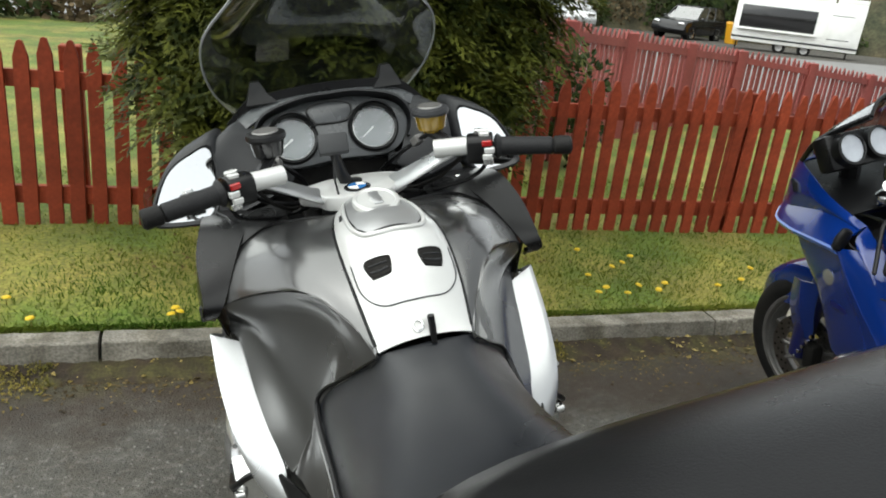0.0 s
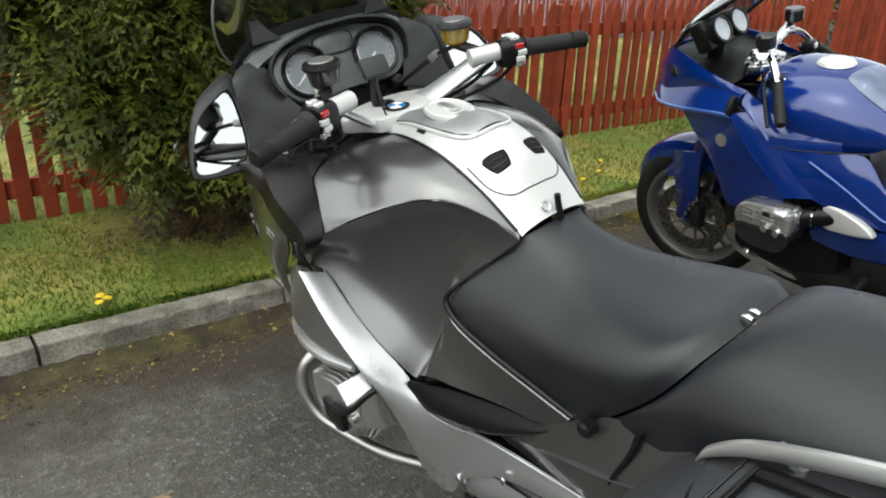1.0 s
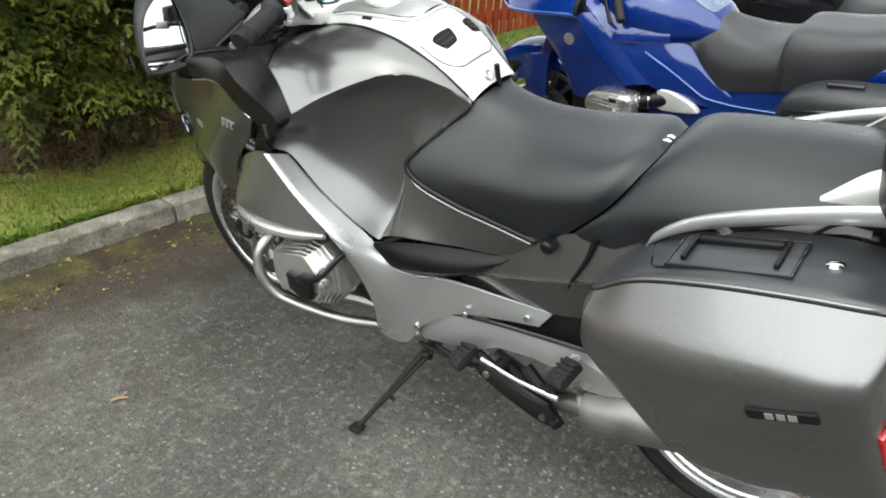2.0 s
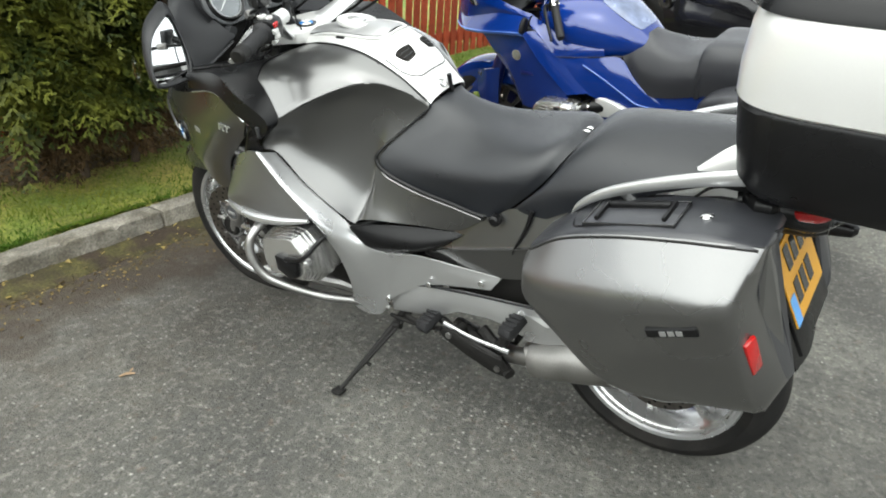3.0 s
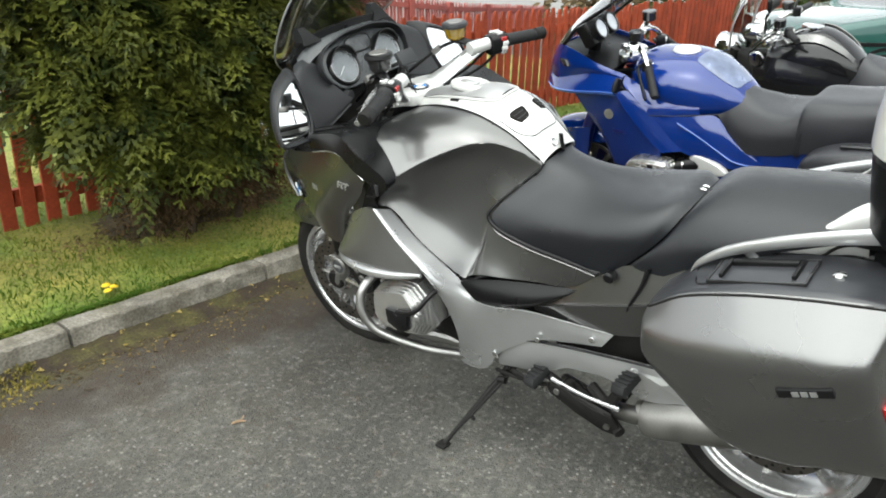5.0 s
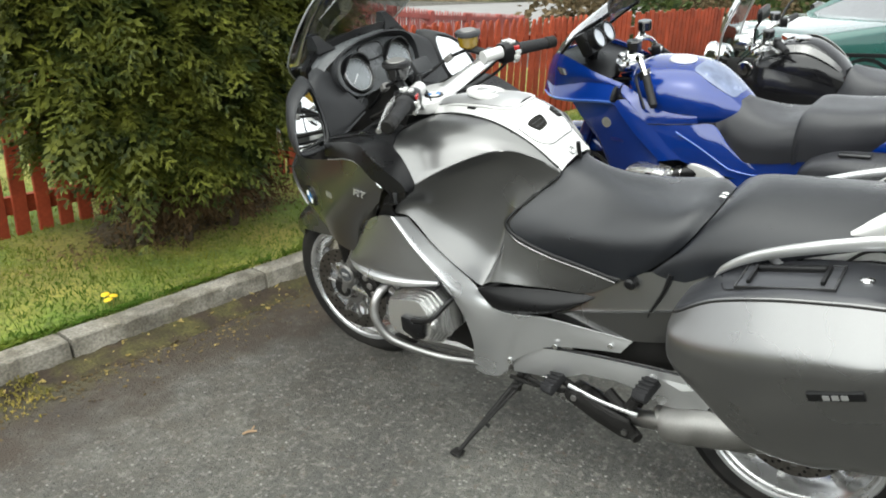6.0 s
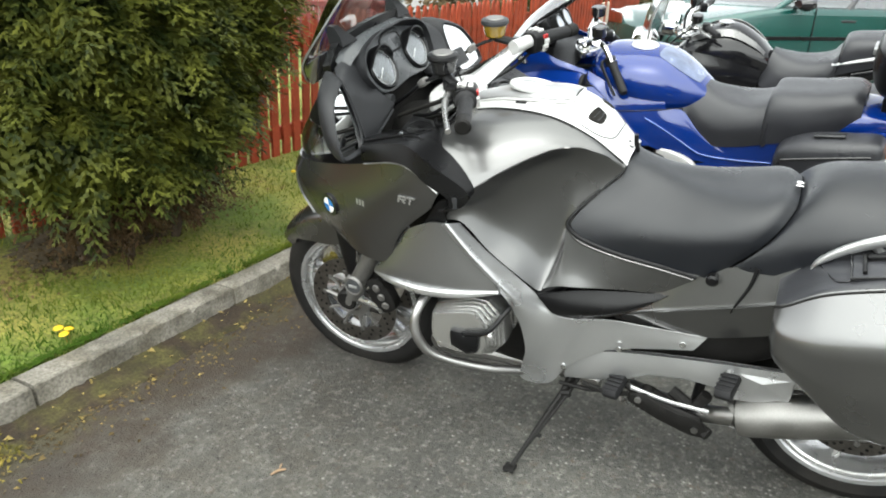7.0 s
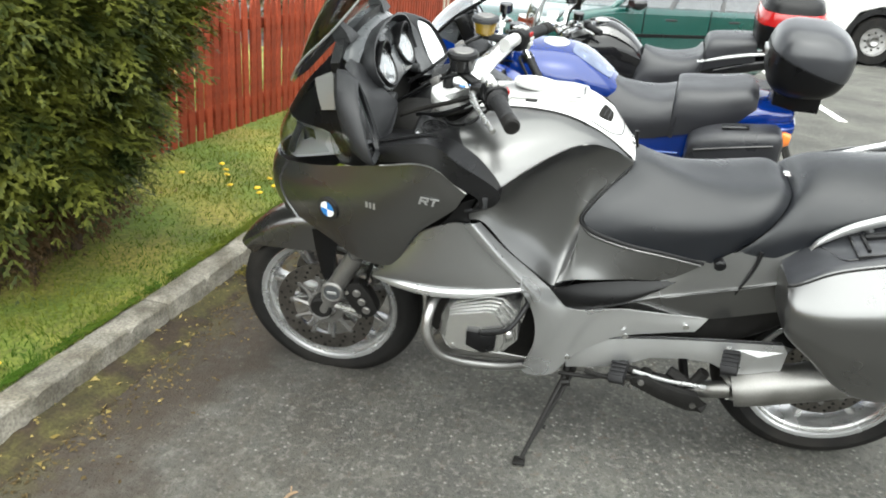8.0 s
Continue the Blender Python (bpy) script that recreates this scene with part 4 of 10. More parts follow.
# silver strut and frame cover
side_panels("frame_cover", [
    [(1.082, 0.326, 0.790), (1.060, 0.342, 0.806), (1.048, 0.288, 0.783)],
    [(1.012, 0.326, 0.712), (0.992, 0.342, 0.730), (0.979, 0.279, 0.710)],
    [(0.940, 0.318, 0.632), (0.922, 0.332, 0.656), (0.912, 0.266, 0.650)],
    [(0.905, 0.305, 0.575), (0.882, 0.316, 0.600), (0.864, 0.254, 0.600)],
    [(0.884, 0.286, 0.500), (0.856, 0.290, 0.540), (0.824, 0.254, 0.556)],
    [(0.880, 0.262, 0.400), (0.836, 0.266, 0.475), (0.796, 0.250, 0.536)],
    [(0.905, 0.228, 0.278), (0.832, 0.246, 0.405), (0.768, 0.243, 0.531)],
    [(0.822, 0.224, 0.282), (0.785, 0.234, 0.415), (0.742, 0.237, 0.532)],
    [(0.768, 0.216, 0.358), (0.742, 0.224, 0.450), (0.705, 0.227, 0.534)],
    [(0.66, 0.208, 0.436), (0.655, 0.214, 0.490), (0.65, 0.216, 0.536)],
    [(0.555, 0.198, 0.464), (0.552, 0.201, 0.498), (0.55, 0.198, 0.528)],
    [(0.462, 0.193, 0.484), (0.448, 0.190, 0.505), (0.435, 0.183, 0.524)]], "satin", "silver diagonal strut flowing into the frame side cover", nu=64, nv=12, t=0.006)
for s in (-1, 1):
    for f, w, u in ((0.783, 0.222, 0.352), (0.64, 0.216, 0.452), (0.488, 0.196, 0.498)):
        part("cover_screw", moved(lathe([(0, 0), (0.008, 0), (0.008, s * 0.004), (0.004, s * 0.005), (0, s * 0.003)], (0, 0, 0), "x", 14), Matrix.Translation((s * w, f, u))), "chrome", bike)
    part("footrest_plate", prism([(0.786, 0.340), (0.765, 0.368), (0.72, 0.405), (0.67, 0.428), (0.55, 0.452), (0.40, 0.474), (0.240, 0.494), (0.222, 0.470), (0.224, 0.412), (0.300, 0.378), (0.345, 0.370), (0.40, 0.395), (0.47, 0.398), (0.56, 0.382), (0.62, 0.345), (0.70, 0.318), (0.785, 0.300)], s * 0.192, s * 0.206, "x", 0.004), "satin", bike, "silver cast footrest plate")
    part("plate_seam", tube([(s * 0.2075, f, u) for f, u in ((0.788, 0.345), (0.765, 0.371), (0.72, 0.408), (0.67, 0.431), (0.55, 0.455), (0.40, 0.477), (0.240, 0.497))], 0.003, 6, 30), "black", bike)
    part("cover_lip", tube(fwu([(0.865, 0.255, 0.601), (0.825, 0.255, 0.557), (0.796, 0.251, 0.537), (0.768, 0.244, 0.532), (0.742, 0.238, 0.533), (0.705, 0.228, 0.535), (0.65, 0.218, 0.538), (0.55, 0.200, 0.530), (0.437, 0.185, 0.526)], s), 0.0022, 6, 24), "satin", bike)
    for f, w, u, tilt in ((0.633, 0.225, 0.337, 0), (0.36, 0.245, 0.446, 0)):
        pg = new("footrest")
        pg.parent = bike
        mt = Matrix.Translation((s * (w - 0.025), f, u + 0.012)) @ Euler((radians(-14), radians(s * 20), radians(s * 12))).to_matrix().to_4x4()
        wedge = prism([(0.0, -0.012), (0.0, 0.010), (0.058, 0.014), (0.070, 0.004), (0.068, -0.012)], -0.021, 0.021, "x", 0.003)
        wedge = moved(wedge, Matrix(((0, s, 0, 0), (1, 0, 0, 0), (0, 0, 1, 0), (0, 0, 0, 1))))
        part("peg_rubber", moved(wedge, mt), "grip", pg)
        for k in range(4):
            x0, x1 = sorted((s * (0.010 + 0.013 * k), s * (0.017 + 0.013 * k)))
            part("peg_rib", moved(box((x0, -0.022, 0.008), (x1, 0.022, 0.0165), 0.002), mt), "grip", pg)
        part("peg_pin", moved(tube([(s * 0.05, 0, -0.010), (s * 0.052, 0, -0.032)], 0.004, 8), mt), "chrome", pg)
        part("peg_bracket", tube([(s * (w - 0.06), f + 0.01, u + 0.01), (s * (w - 0.01), f, u)], 0.012, 8), "alu", pg)
    part("sub_panel", sheet([fwu(c, s) for c in (
        [(0.665, 0.184, 0.540), (0.665, 0.188, 0.534), (0.664, 0.189, 0.530), (0.664, 0.186, 0.524)],
        [(0.560, 0.176, 0.632), (0.575, 0.194, 0.582), (0.577, 0.197, 0.573), (0.585, 0.186, 0.520)],
        [(0.480, 0.172, 0.697), (0.498, 0.196, 0.612), (0.500, 0.199, 0.600), (0.510, 0.186, 0.522)],
        [(0.385, 0.170, 0.738), (0.395, 0.198, 0.645), (0.396, 0.201, 0.634), (0.425, 0.186, 0.530)],
        [(0.245, 0.168, 0.765), (0.26, 0.192, 0.690), (0.262, 0.195, 0.680), (0.270, 0.182, 0.580)])], 26, 20), "grey", bike, "grey tail side panel")
    part("panel_gap", tube(fwu([(0.352, 0.178, 0.745), (0.362, 0.190, 0.700), (0.386, 0.2015, 0.645), (0.392, 0.2025, 0.625)], s), [0.006, 0.0045, 0.0035, 0.0015], 6, 16), "black", bike)
    rid = bmesh.new()
    rv = [rid.verts.new((s * w, f, u)) for f, w, u in ((0.362, 0.2055, 0.458), (0.229, 0.2055, 0.470), (0.226, 0.2055, 0.408), (0.322, 0.2055, 0.382), (0.292, 0.214, 0.447))]
    for q in ((0, 1), (1, 2), (2, 3), (3, 0)):
        rid.faces.new((rv[q[0]], rv[q[1]], rv[4]))
    rid.faces.new(rv[:4])
    part("plate_boss", rid, "satin", bike, sharp=5)
    part("panel_knob", lathe([(0, s * 0.18), (0.014, s * 0.18), (0.015, s * 0.198), (0.010, s * 0.202), (0, s * 0.202)], (0, 0.445, 0.700), "x", 10), "black", bike)
    part("rear_arm_cover", sect([(0.62, s * 0.125, 0.43, 0.03, 0.05), (0.50, s * 0.13, 0.46, 0.035, 0.085), (0.38, s * 0.125, 0.50, 0.035, 0.085), (0.28, s * 0.12, 0.53, 0.03, 0.06), (0.22, s * 0.12, 0.56, 0.02, 0.04)], m=12), "dark", bike)
    part("rear_frame", tube([(s * 0.16, 0.60, 0.50), (s * 0.15, 0.40, 0.56), (s * 0.14, 0.15, 0.70)], 0.022, 10, 12), "dark", bike)
part("gear_linkage", join(tube([(-0.21, 0.73, 0.302), (-0.225, 0.66, 0.305), (-0.23, 0.60, 0.325)], 0.007, 8, 10), tube([(-0.20, 0.62, 0.33), (-0.215, 0.52, 0.305), (-0.22, 0.42, 0.285)], 0.012, 8, 8), tube([(-0.18, 0.50, 0.33), (-0.20, 0.44, 0.31), (-0.20, 0.41, 0.36)], 0.016, 8, 8)), "dark", bike)
part("centre_stand", join(tube([(-0.17, 0.56, 0.30), (-0.20, 0.44, 0.26), (-0.225, 0.39, 0.25)], 0.016, 8, 8), tube([(0.17, 0.56, 0.30), (0.20, 0.44, 0.26), (0.225, 0.39, 0.25)], 0.016, 8, 8), tube([(-0.2, 0.44, 0.26), (0.2, 0.44, 0.26)], 0.014, 8)), "dark", bike)
part("stand_plate", prism([(0.61, 0.322), (0.56, 0.335), (0.515, 0.312), (0.47, 0.300), (0.415, 0.296), (0.392, 0.262), (0.402, 0.240), (0.440, 0.238), (0.52, 0.262), (0.60, 0.298)], -0.232, -0.222, "x", 0.003), "dark", bike, "black stand foot plate")
part("stand_spring", tube([(-0.212 + 0.007 * math.cos(k * 1.3), 0.66 - 0.0032 * k, 0.290 - 0.0006 * k + 0.007 * math.sin(k * 1.3)) for k in range(56)], 0.0022, 5), "steel", bike)
part("pedal_link", tube([(-0.216, 0.60, 0.335), (-0.218, 0.50, 0.322), (-0.214, 0.40, 0.318)], [0.006, 0.005, 0.007], 8, 10), "satin", bike, "bright shift rod")
for y_, z_ in ((0.575, 0.314), (0.425, 0.262)):
    part("stand_bolt", lathe([(0, -0.238), (0.009, -0.238), (0.009, -0.228), (0, -0.228)], (0, y_, z_), "x", 8), "steel", bike)
part("stand_pivot", tube([(-0.185, 0.56, 0.318), (-0.224, 0.562, 0.316)], 0.016, 12), "dark", bike)
st = new("side_stand")
st.parent = bike
part("stand_leg", join(tube([(-0.165, 0.775, 0.275), (-0.20, 0.785, 0.250), (-0.385, 0.870, 0.094)], [0.013, 0.009, 0.007], 10), tube([(-0.165, 0.757, 0.275), (-0.20, 0.768, 0.252), (-0.30, 0.823, 0.165), (-0.355, 0.855, 0.118)], [0.008, 0.006, 0.005, 0.004], 8), tube([(-0.205, 0.765, 0.248), (-0.208, 0.79, 0.243)], 0.012, 10), tube([(-0.30, 0.842, 0.155), (-0.305, 0.815, 0.150)], 0.006, 6), tube([(-0.20, 0.80, 0.272), (-0.21, 0.71, 0.283), (-0.205, 0.66, 0.296)], 0.006, 6)), "dark", st)
part("stand_foot", moved(box((-0.020, -0.014, -0.005), (0.016, 0.020, 0.005), 0.004), Matrix.Translation((-0.388, 0.872, 0.088)) @ Euler((0, radians(11), 0)).to_matrix().to_4x4()), "dark", st)

# silver wing and dark side fairing
side_panels("lower_wing", [
    [(1.336, 0.250, 0.566), (1.338, 0.255, 0.560), (1.338, 0.258, 0.555), (1.336, 0.256, 0.548)],
    [(1.262, 0.283, 0.668), (1.262, 0.296, 0.632), (1.258, 0.305, 0.598), (1.255, 0.300, 0.570)],
    [(1.190, 0.308, 0.745), (1.175, 0.322, 0.690), (1.160, 0.332, 0.628), (1.150, 0.328, 0.584)],
    [(1.115, 0.320, 0.787), (1.085, 0.330, 0.720), (1.055, 0.338, 0.655), (1.035, 0.340, 0.606)],
    [(1.070, 0.322, 0.790), (1.010, 0.322, 0.728), (0.965, 0.325, 0.680), (0.925, 0.334, 0.634)]], "wing", "satin grey lower fairing wing", nu=24, nv=16, t=0.006)
for s in (-1, 1):
    part("wing_edge", tube(fwu([(1.338, 0.252, 0.549), (1.255, 0.300, 0.569), (1.150, 0.330, 0.582), (1.035, 0.341, 0.604), (0.925, 0.336, 0.632)], s), [0.004, 0.012, 0.014, 0.012, 0.005], 10, 24), "satin", bike, "bright wing ledge")
FAIR = [
    [(1.600, 0.165, 0.822), (1.622, 0.174, 0.772), (1.612, 0.176, 0.715), (1.575, 0.180, 0.658)],
    [(1.50, 0.226, 0.850), (1.505, 0.242, 0.780), (1.49, 0.238, 0.700), (1.475, 0.218, 0.628)],
    [(1.38, 0.276, 0.886), (1.38, 0.290, 0.800), (1.375, 0.288, 0.705), (1.37, 0.266, 0.606)],
    [(1.26, 0.312, 0.922), (1.26, 0.323, 0.840), (1.25, 0.318, 0.745), (1.272, 0.291, 0.622)],
    [(1.173, 0.330, 0.942), (1.155, 0.337, 0.880), (1.145, 0.334, 0.825), (1.205, 0.312, 0.735)],
    [(1.078, 0.338, 0.884), (1.088, 0.338, 0.868), (1.096, 0.337, 0.852), (1.104, 0.335, 0.836)],
]
side_panels("side_fairing", FAIR, "grey", nu=28, nv=18)
TRIM = [
    [(1.300, 0.255, 0.965), (1.30, 0.316, 0.966), (1.30, 0.318, 0.928)],
    [(1.180, 0.232, 0.982), (1.178, 0.322, 0.990), (1.176, 0.338, 0.945)],
    [(1.080, 0.262, 0.955), (1.098, 0.338, 0.955), (1.108, 0.346, 0.908)],
    [(1.004, 0.299, 0.897), (1.008, 0.338, 0.904), (1.050, 0.348, 0.878)],
    [(1.010, 0.316, 0.868), (1.008, 0.345, 0.868), (1.058, 0.348, 0.850)],
    [(1.062, 0.328, 0.832), (1.068, 0.337, 0.832), (1.082, 0.340, 0.836)]]
side_panels("fairing_trim", [c[:2] for c in TRIM], "black", "black plastic fairing trim", nu=32, nv=6, t=0.005)
side_panels("trim_flank", [[(f, w + 0.0005, u - 0.0005) for f, w, u in c[1:]] for c in TRIM], "black", nu=32, nv=6, t=0.005)
side_panels("trim_lower", [
    [(1.058, 0.326, 0.868), (1.088, 0.324, 0.852), (1.104, 0.320, 0.832)],
    [(1.072, 0.322, 0.826), (1.10, 0.318, 0.806), (1.14, 0.310, 0.775)],
    [(1.07, 0.312, 0.788), (1.12, 0.306, 0.776), (1.20, 0.292, 0.720)]], "black", nu=12, nv=8)
for s in (-1, 1):
    part("trim_clip", moved(box((-0.004, -0.012, -0.016), (0.004, 0.012, 0.016), 0.003), Matrix.Translation((s * 0.343, 1.038, 0.868)) @ Euler((0, 0, radians(s * 18))).to_matrix().to_4x4()), "dash", bike)
    # thin silver line painted in as the highlight on the fairing's top edge
    part("fairing_edge_highlight", tube(fwu([(1.30, 0.311, 0.915), (1.176, 0.334, 0.941), (1.08, 0.343, 0.886)], s), 0.0022, 6, 24), "satin", bike)
side_panels("inner_cowl", [
    [(1.385, 0.262, 0.955), (1.385, 0.23, 0.945), (1.375, 0.14, 0.925), (1.350, 0.06, 0.885)],
    [(1.305, 0.29, 0.972), (1.31, 0.24, 0.965), (1.30, 0.14, 0.94), (1.28, 0.06, 0.90)],
    [(1.185, 0.262, 0.990), (1.20, 0.22, 0.978), (1.21, 0.15, 0.955), (1.20, 0.06, 0.92)],
    [(1.10, 0.262, 0.956), (1.128, 0.20, 0.982), (1.126, 0.13, 0.987), (1.115, 0.06, 0.985)]], "black", nu=10, nv=12)
for s in (-1, 1):
    sp = new("speaker")
    sp.parent = bike
    mt = Matrix.Translation((s * 0.20, 1.190, 0.974)) @ Euler((radians(8), radians(s * 10), 0)).to_matrix().to_4x4()
    part("speaker_panel", moved(box((-0.055, -0.05, -0.012), (0.055, 0.05, 0.006), 0.01), mt), "black", sp)
    part("speaker_grille", moved(join(*[lathe([(r, 0.006), (r + 0.003, 0.006), (r + 0.003, 0.0095), (r, 0.0095)], (0, 0, 0), "z", 24) for r in (0.008, 0.016, 0.024, 0.032)]), mt), "black", sp)
    part("speaker_screw", moved(lathe([(0, 0.006), (0.006, 0.006), (0.005, 0.010), (0, 0.010)], (s * 0.04, 0.035, 0), "z", 10), mt), "chrome", sp)

# badge and letters on the fairing
for s in (-1, 1):
    bd = new("round_badge")
    bd.parent = bike
    bd.matrix_local = Matrix.Translation((s * 0.2635, 1.455, 0.747)) @ Euler((0, radians(s * 3), radians(s * 22))).to_matrix().to_4x4()
    part("badge_ring", lathe([(0.022, 0), (0.033, 0), (0.033, s * 0.005), (0.022, s * 0.005)], axis="x", seg=32), "gloss", bd)
    for k in range(4):
        pts = [(0, 0)] + [(0.0225 * math.cos(math.pi / 2 * k + math.pi / 16 * j), 0.0225 * math.sin(math.pi / 2 * k + math.pi / 16 * j)) for j in range(9)]
        part("badge_quarter", prism(pts, 0, s * 0.005, "x"), "badgeblue" if k % 2 else "white", bd)
    # two letters, R and T, leaning forward
    lt = new("lettering")
    lt.parent = bike
    lt.matrix_local = Matrix.Translation((s * 0.3345, 1.196, 0.838)) @ Euler((0, 0, radians(s * 6))).to_matrix().to_4x4() @ Matrix.Diagonal((s, s * 0.84, 0.84, 1))
    hgt, sk = 0.024, 0.25

    def stroke(pts):
        return prism([(a * 0.028 + b * hgt * sk, b * hgt) for a, b in pts], 0.0, 0.002, "x")
    r = join(stroke([(0, 0), (0.22, 0), (0.22, 1), (0, 1)]), stroke([(0.22, 0.8), (0.85, 0.8), (0.95, 1), (0.22, 1)]), stroke([(0.75, 0.45), (0.97, 0.45), (0.97, 0.97), (0.75, 0.97)]), stroke([(0.22, 0.38), (0.9, 0.38), (0.95, 0.56), (0.22, 0.56)]), stroke([(0.45, 0.4), (0.7, 0.4), (1.0, 0), (0.74, 0)]))
    part("letter", r, "satin", lt)
    part("letter", join(stroke([(1.05, 0.8), (2.05, 0.8), (2.05, 1), (1.05, 1)]), stroke([(1.42, 0), (1.66, 0), (1.66, 0.8), (1.42, 0.8)])), "satin", lt)
    lt2 = new("marking")
    lt2.parent = bike
    lt2.matrix_local = Matrix.Translation((s * 0.3045, 1.325, 0.798)) @ Euler((0, 0, radians(s * 15))).to_matrix().to_4x4()
    for k in range(3):
        part("marking_bar", prism([(-0.013 + k * 0.011, -0.008), (-0.007 + k * 0.011, -0.008), (-0.007 + k * 0.011, 0.008), (-0.013 + k * 0.011, 0.008)], 0, s * 0.004, "x"), "satin", lt2)

# nose, headlamp, upper cowl
nose = [[Vector((s * w, f, u)) for f, w, u in FAIR[0]] for s in (-1, 1)]
part("nose_cone", sheet([nose[0], fwu([(1.652, 0.10, 0.808), (1.67, 0.105, 0.765), (1.668, 0.106, 0.70), (1.64, 0.105, 0.645)], -1), fwu([(1.684, 0, 0.797), (1.70, 0, 0.755), (1.70, 0, 0.69), (1.668, 0, 0.635)]), fwu([(1.652, 0.10, 0.808), (1.67, 0.105, 0.765), (1.668, 0.106, 0.70), (1.64, 0.105, 0.645)], 1), nose[1]], 24, 12, 0.005), "grey", bike, "graphite grey nose under the headlamp")
LT = [(1.650, 0, 0.916), (1.628, 0.07, 0.916), (1.592, 0.115, 0.918), (1.545, 0.155, 0.926), (1.465, 0.198, 0.930)]
LB = [(1.685, 0, 0.798), (1.660, 0.075, 0.806), (1.622, 0.130, 0.820), (1.570, 0.170, 0.844), (1.465, 0.212, 0.884)]


def front_skin(a, b, bulge, inset=0.0):
    cols = []
    for s in (-1, 1):
        cc = []
        for p, q in zip(a, b):
            m = [(p[i] + q[i]) / 2 for i in range(3)]
            cc.append(fwu([(p[0] - inset, p[1], p[2]), (m[0] + bulge - inset, m[1] + bulge * 0.4 * (m[1] > 0), m[2]), (q[0] - inset, q[1], q[2])], s))
        cols += cc[::-1] if s < 0 else cc[1:]
    return cols


hl = new("headlamp")
hl.parent = bike
hl["label"] = "twin headlamp behind a clear lens"
part("headlamp_bowl", sheet(front_skin(LT, LB, -0.016, 0.026), 34, 10, 0.004), "satin", hl, "grey lamp housing")
for s in (-1, 1):
    part("reflector", sheet([fwu([(p_[0] - 0.018, p_[1] - 0.004, p_[2] + (q_[2] - p_[2]) * k) if k in (0.14, 0.86) else ((p_[0] + q_[0]) / 2 - 0.034, (p_[1] + q_[1]) / 2 - 0.012, (p_[2] + q_[2]) / 2) for k in (0.14, 0.5, 0.86)], s) for p_, q_ in zip(LT[2:4], LB[2:4])], 10, 10, 0.003), "chrome", hl, "chrome reflector")
    part("reflector", sheet([fwu([(p_[0] - 0.018, p_[1], p_[2] + (q_[2] - p_[2]) * k) if k in (0.14, 0.86) else ((p_[0] + q_[0]) / 2 - 0.036, (p_[1] + q_[1]) / 2, (p_[2] + q_[2]) / 2) for k in (0.14, 0.5, 0.86)], s) for p_, q_ in zip(LT[:2], LB[:2])], 10, 10, 0.003), "chrome", hl)
ln = part("headlamp_lens", sheet(front_skin(LT, LB, 0.012), 40, 12, 0.003), "lens", hl, "clear lens")
ln.visible_shadow = False
for s in (-1, 1):
    part("lamp_divider", tube(fwu([(1.585, 0.098, 0.905), (1.60, 0.108, 0.865), (1.615, 0.108, 0.825)], s), 0.010, 8, 8), "dash", hl)
UC0 = [(1.647, 0, 0.920), (1.626, 0.07, 0.920), (1.590, 0.117, 0.922), (1.542, 0.158, 0.930), (1.462, 0.203, 0.934), (1.40, 0.240, 0.893)]
UC1 = [(1.605, 0, 0.985), (1.585, 0.07, 0.980), (1.552, 0.12, 0.976), (1.508, 0.165, 0.973), (1.45, 0.207, 0.965), (1.37, 0.255, 0.945)]
UC2 = [(1.540, 0, 1.055), (1.525, 0.07, 1.052), (1.495, 0.125, 1.046), (1.455, 0.175, 1.038), (1.41, 0.215, 1.022), (1.376, 0.256, 0.995)]
UC3 = [(1.475, 0, 1.130), (1.465, 0.07, 1.127), (1.445, 0.13, 1.120), (1.415, 0.185, 1.105), (1.392, 0.225, 1.085), (1.376, 0.256, 1.050)]
cw = []
for s in (-1, 1):
    cc = [fwu([UC0[k], UC1[k], UC2[k], UC3[k]], s) for k in range(6)]
    cw += cc[::-1] if s < 0 else cc[1:]
part("upper_cowl", sheet(cw, 44, 16, 0.005), "black", bike, "black upper cowl")
side_panels("cowl_cheek", [
    [UC0[4], UC1[4], UC2[4], UC3[4]],
    [(1.42, 0.222, 0.885), (1.395, 0.245, 0.95), (1.385, 0.25, 1.01), (1.384, 0.256, 1.06)],
    [(1.352, 0.284, 0.932), (1.358, 0.280, 0.965), (1.366, 0.272, 1.00), (1.376, 0.262, 1.06)]], "black", nu=12, nv=12)
for s in (-1, 1):
    part("cowl_intake", sheet([fwu(c, s) for c in ([(1.515, 0.156, 1.058), (1.455, 0.184, 1.092)], [(1.502, 0.176, 1.022), (1.448, 0.204, 1.060)], [(1.486, 0.194, 0.990), (1.444, 0.215, 1.004)])], 8, 6, 0.004), "satin", bike, "silver cowl strip")

# windscreen with its two holders
SC = [
    [(1.600, 0.100, 1.035), (1.53, 0.195, 1.115), (1.425, 0.250, 1.215), (1.335, 0.248, 1.32), (1.275, 0.175, 1.405)],
    [(1.622, 0.055, 1.008), (1.568, 0.110, 1.100), (1.496, 0.140, 1.220), (1.412, 0.140, 1.338), (1.345, 0.100, 1.425)],
    [(1.638, 0, 0.998), (1.590, 0, 1.092), (1.524, 0, 1.216), (1.445, 0, 1.340), (1.378, 0, 1.430)],
]
wsn = new("windscreen")
wsn.parent = bike
scr = [fwu(SC[0], -1), fwu(SC[1], -1), fwu(SC[2]), fwu(SC[1], 1), fwu(SC[0], 1)]
pane = part("screen_pane", sheet(scr, 30, 28, 0.004), "screen", wsn, "clear tinted screen")
pane.visible_shadow = False
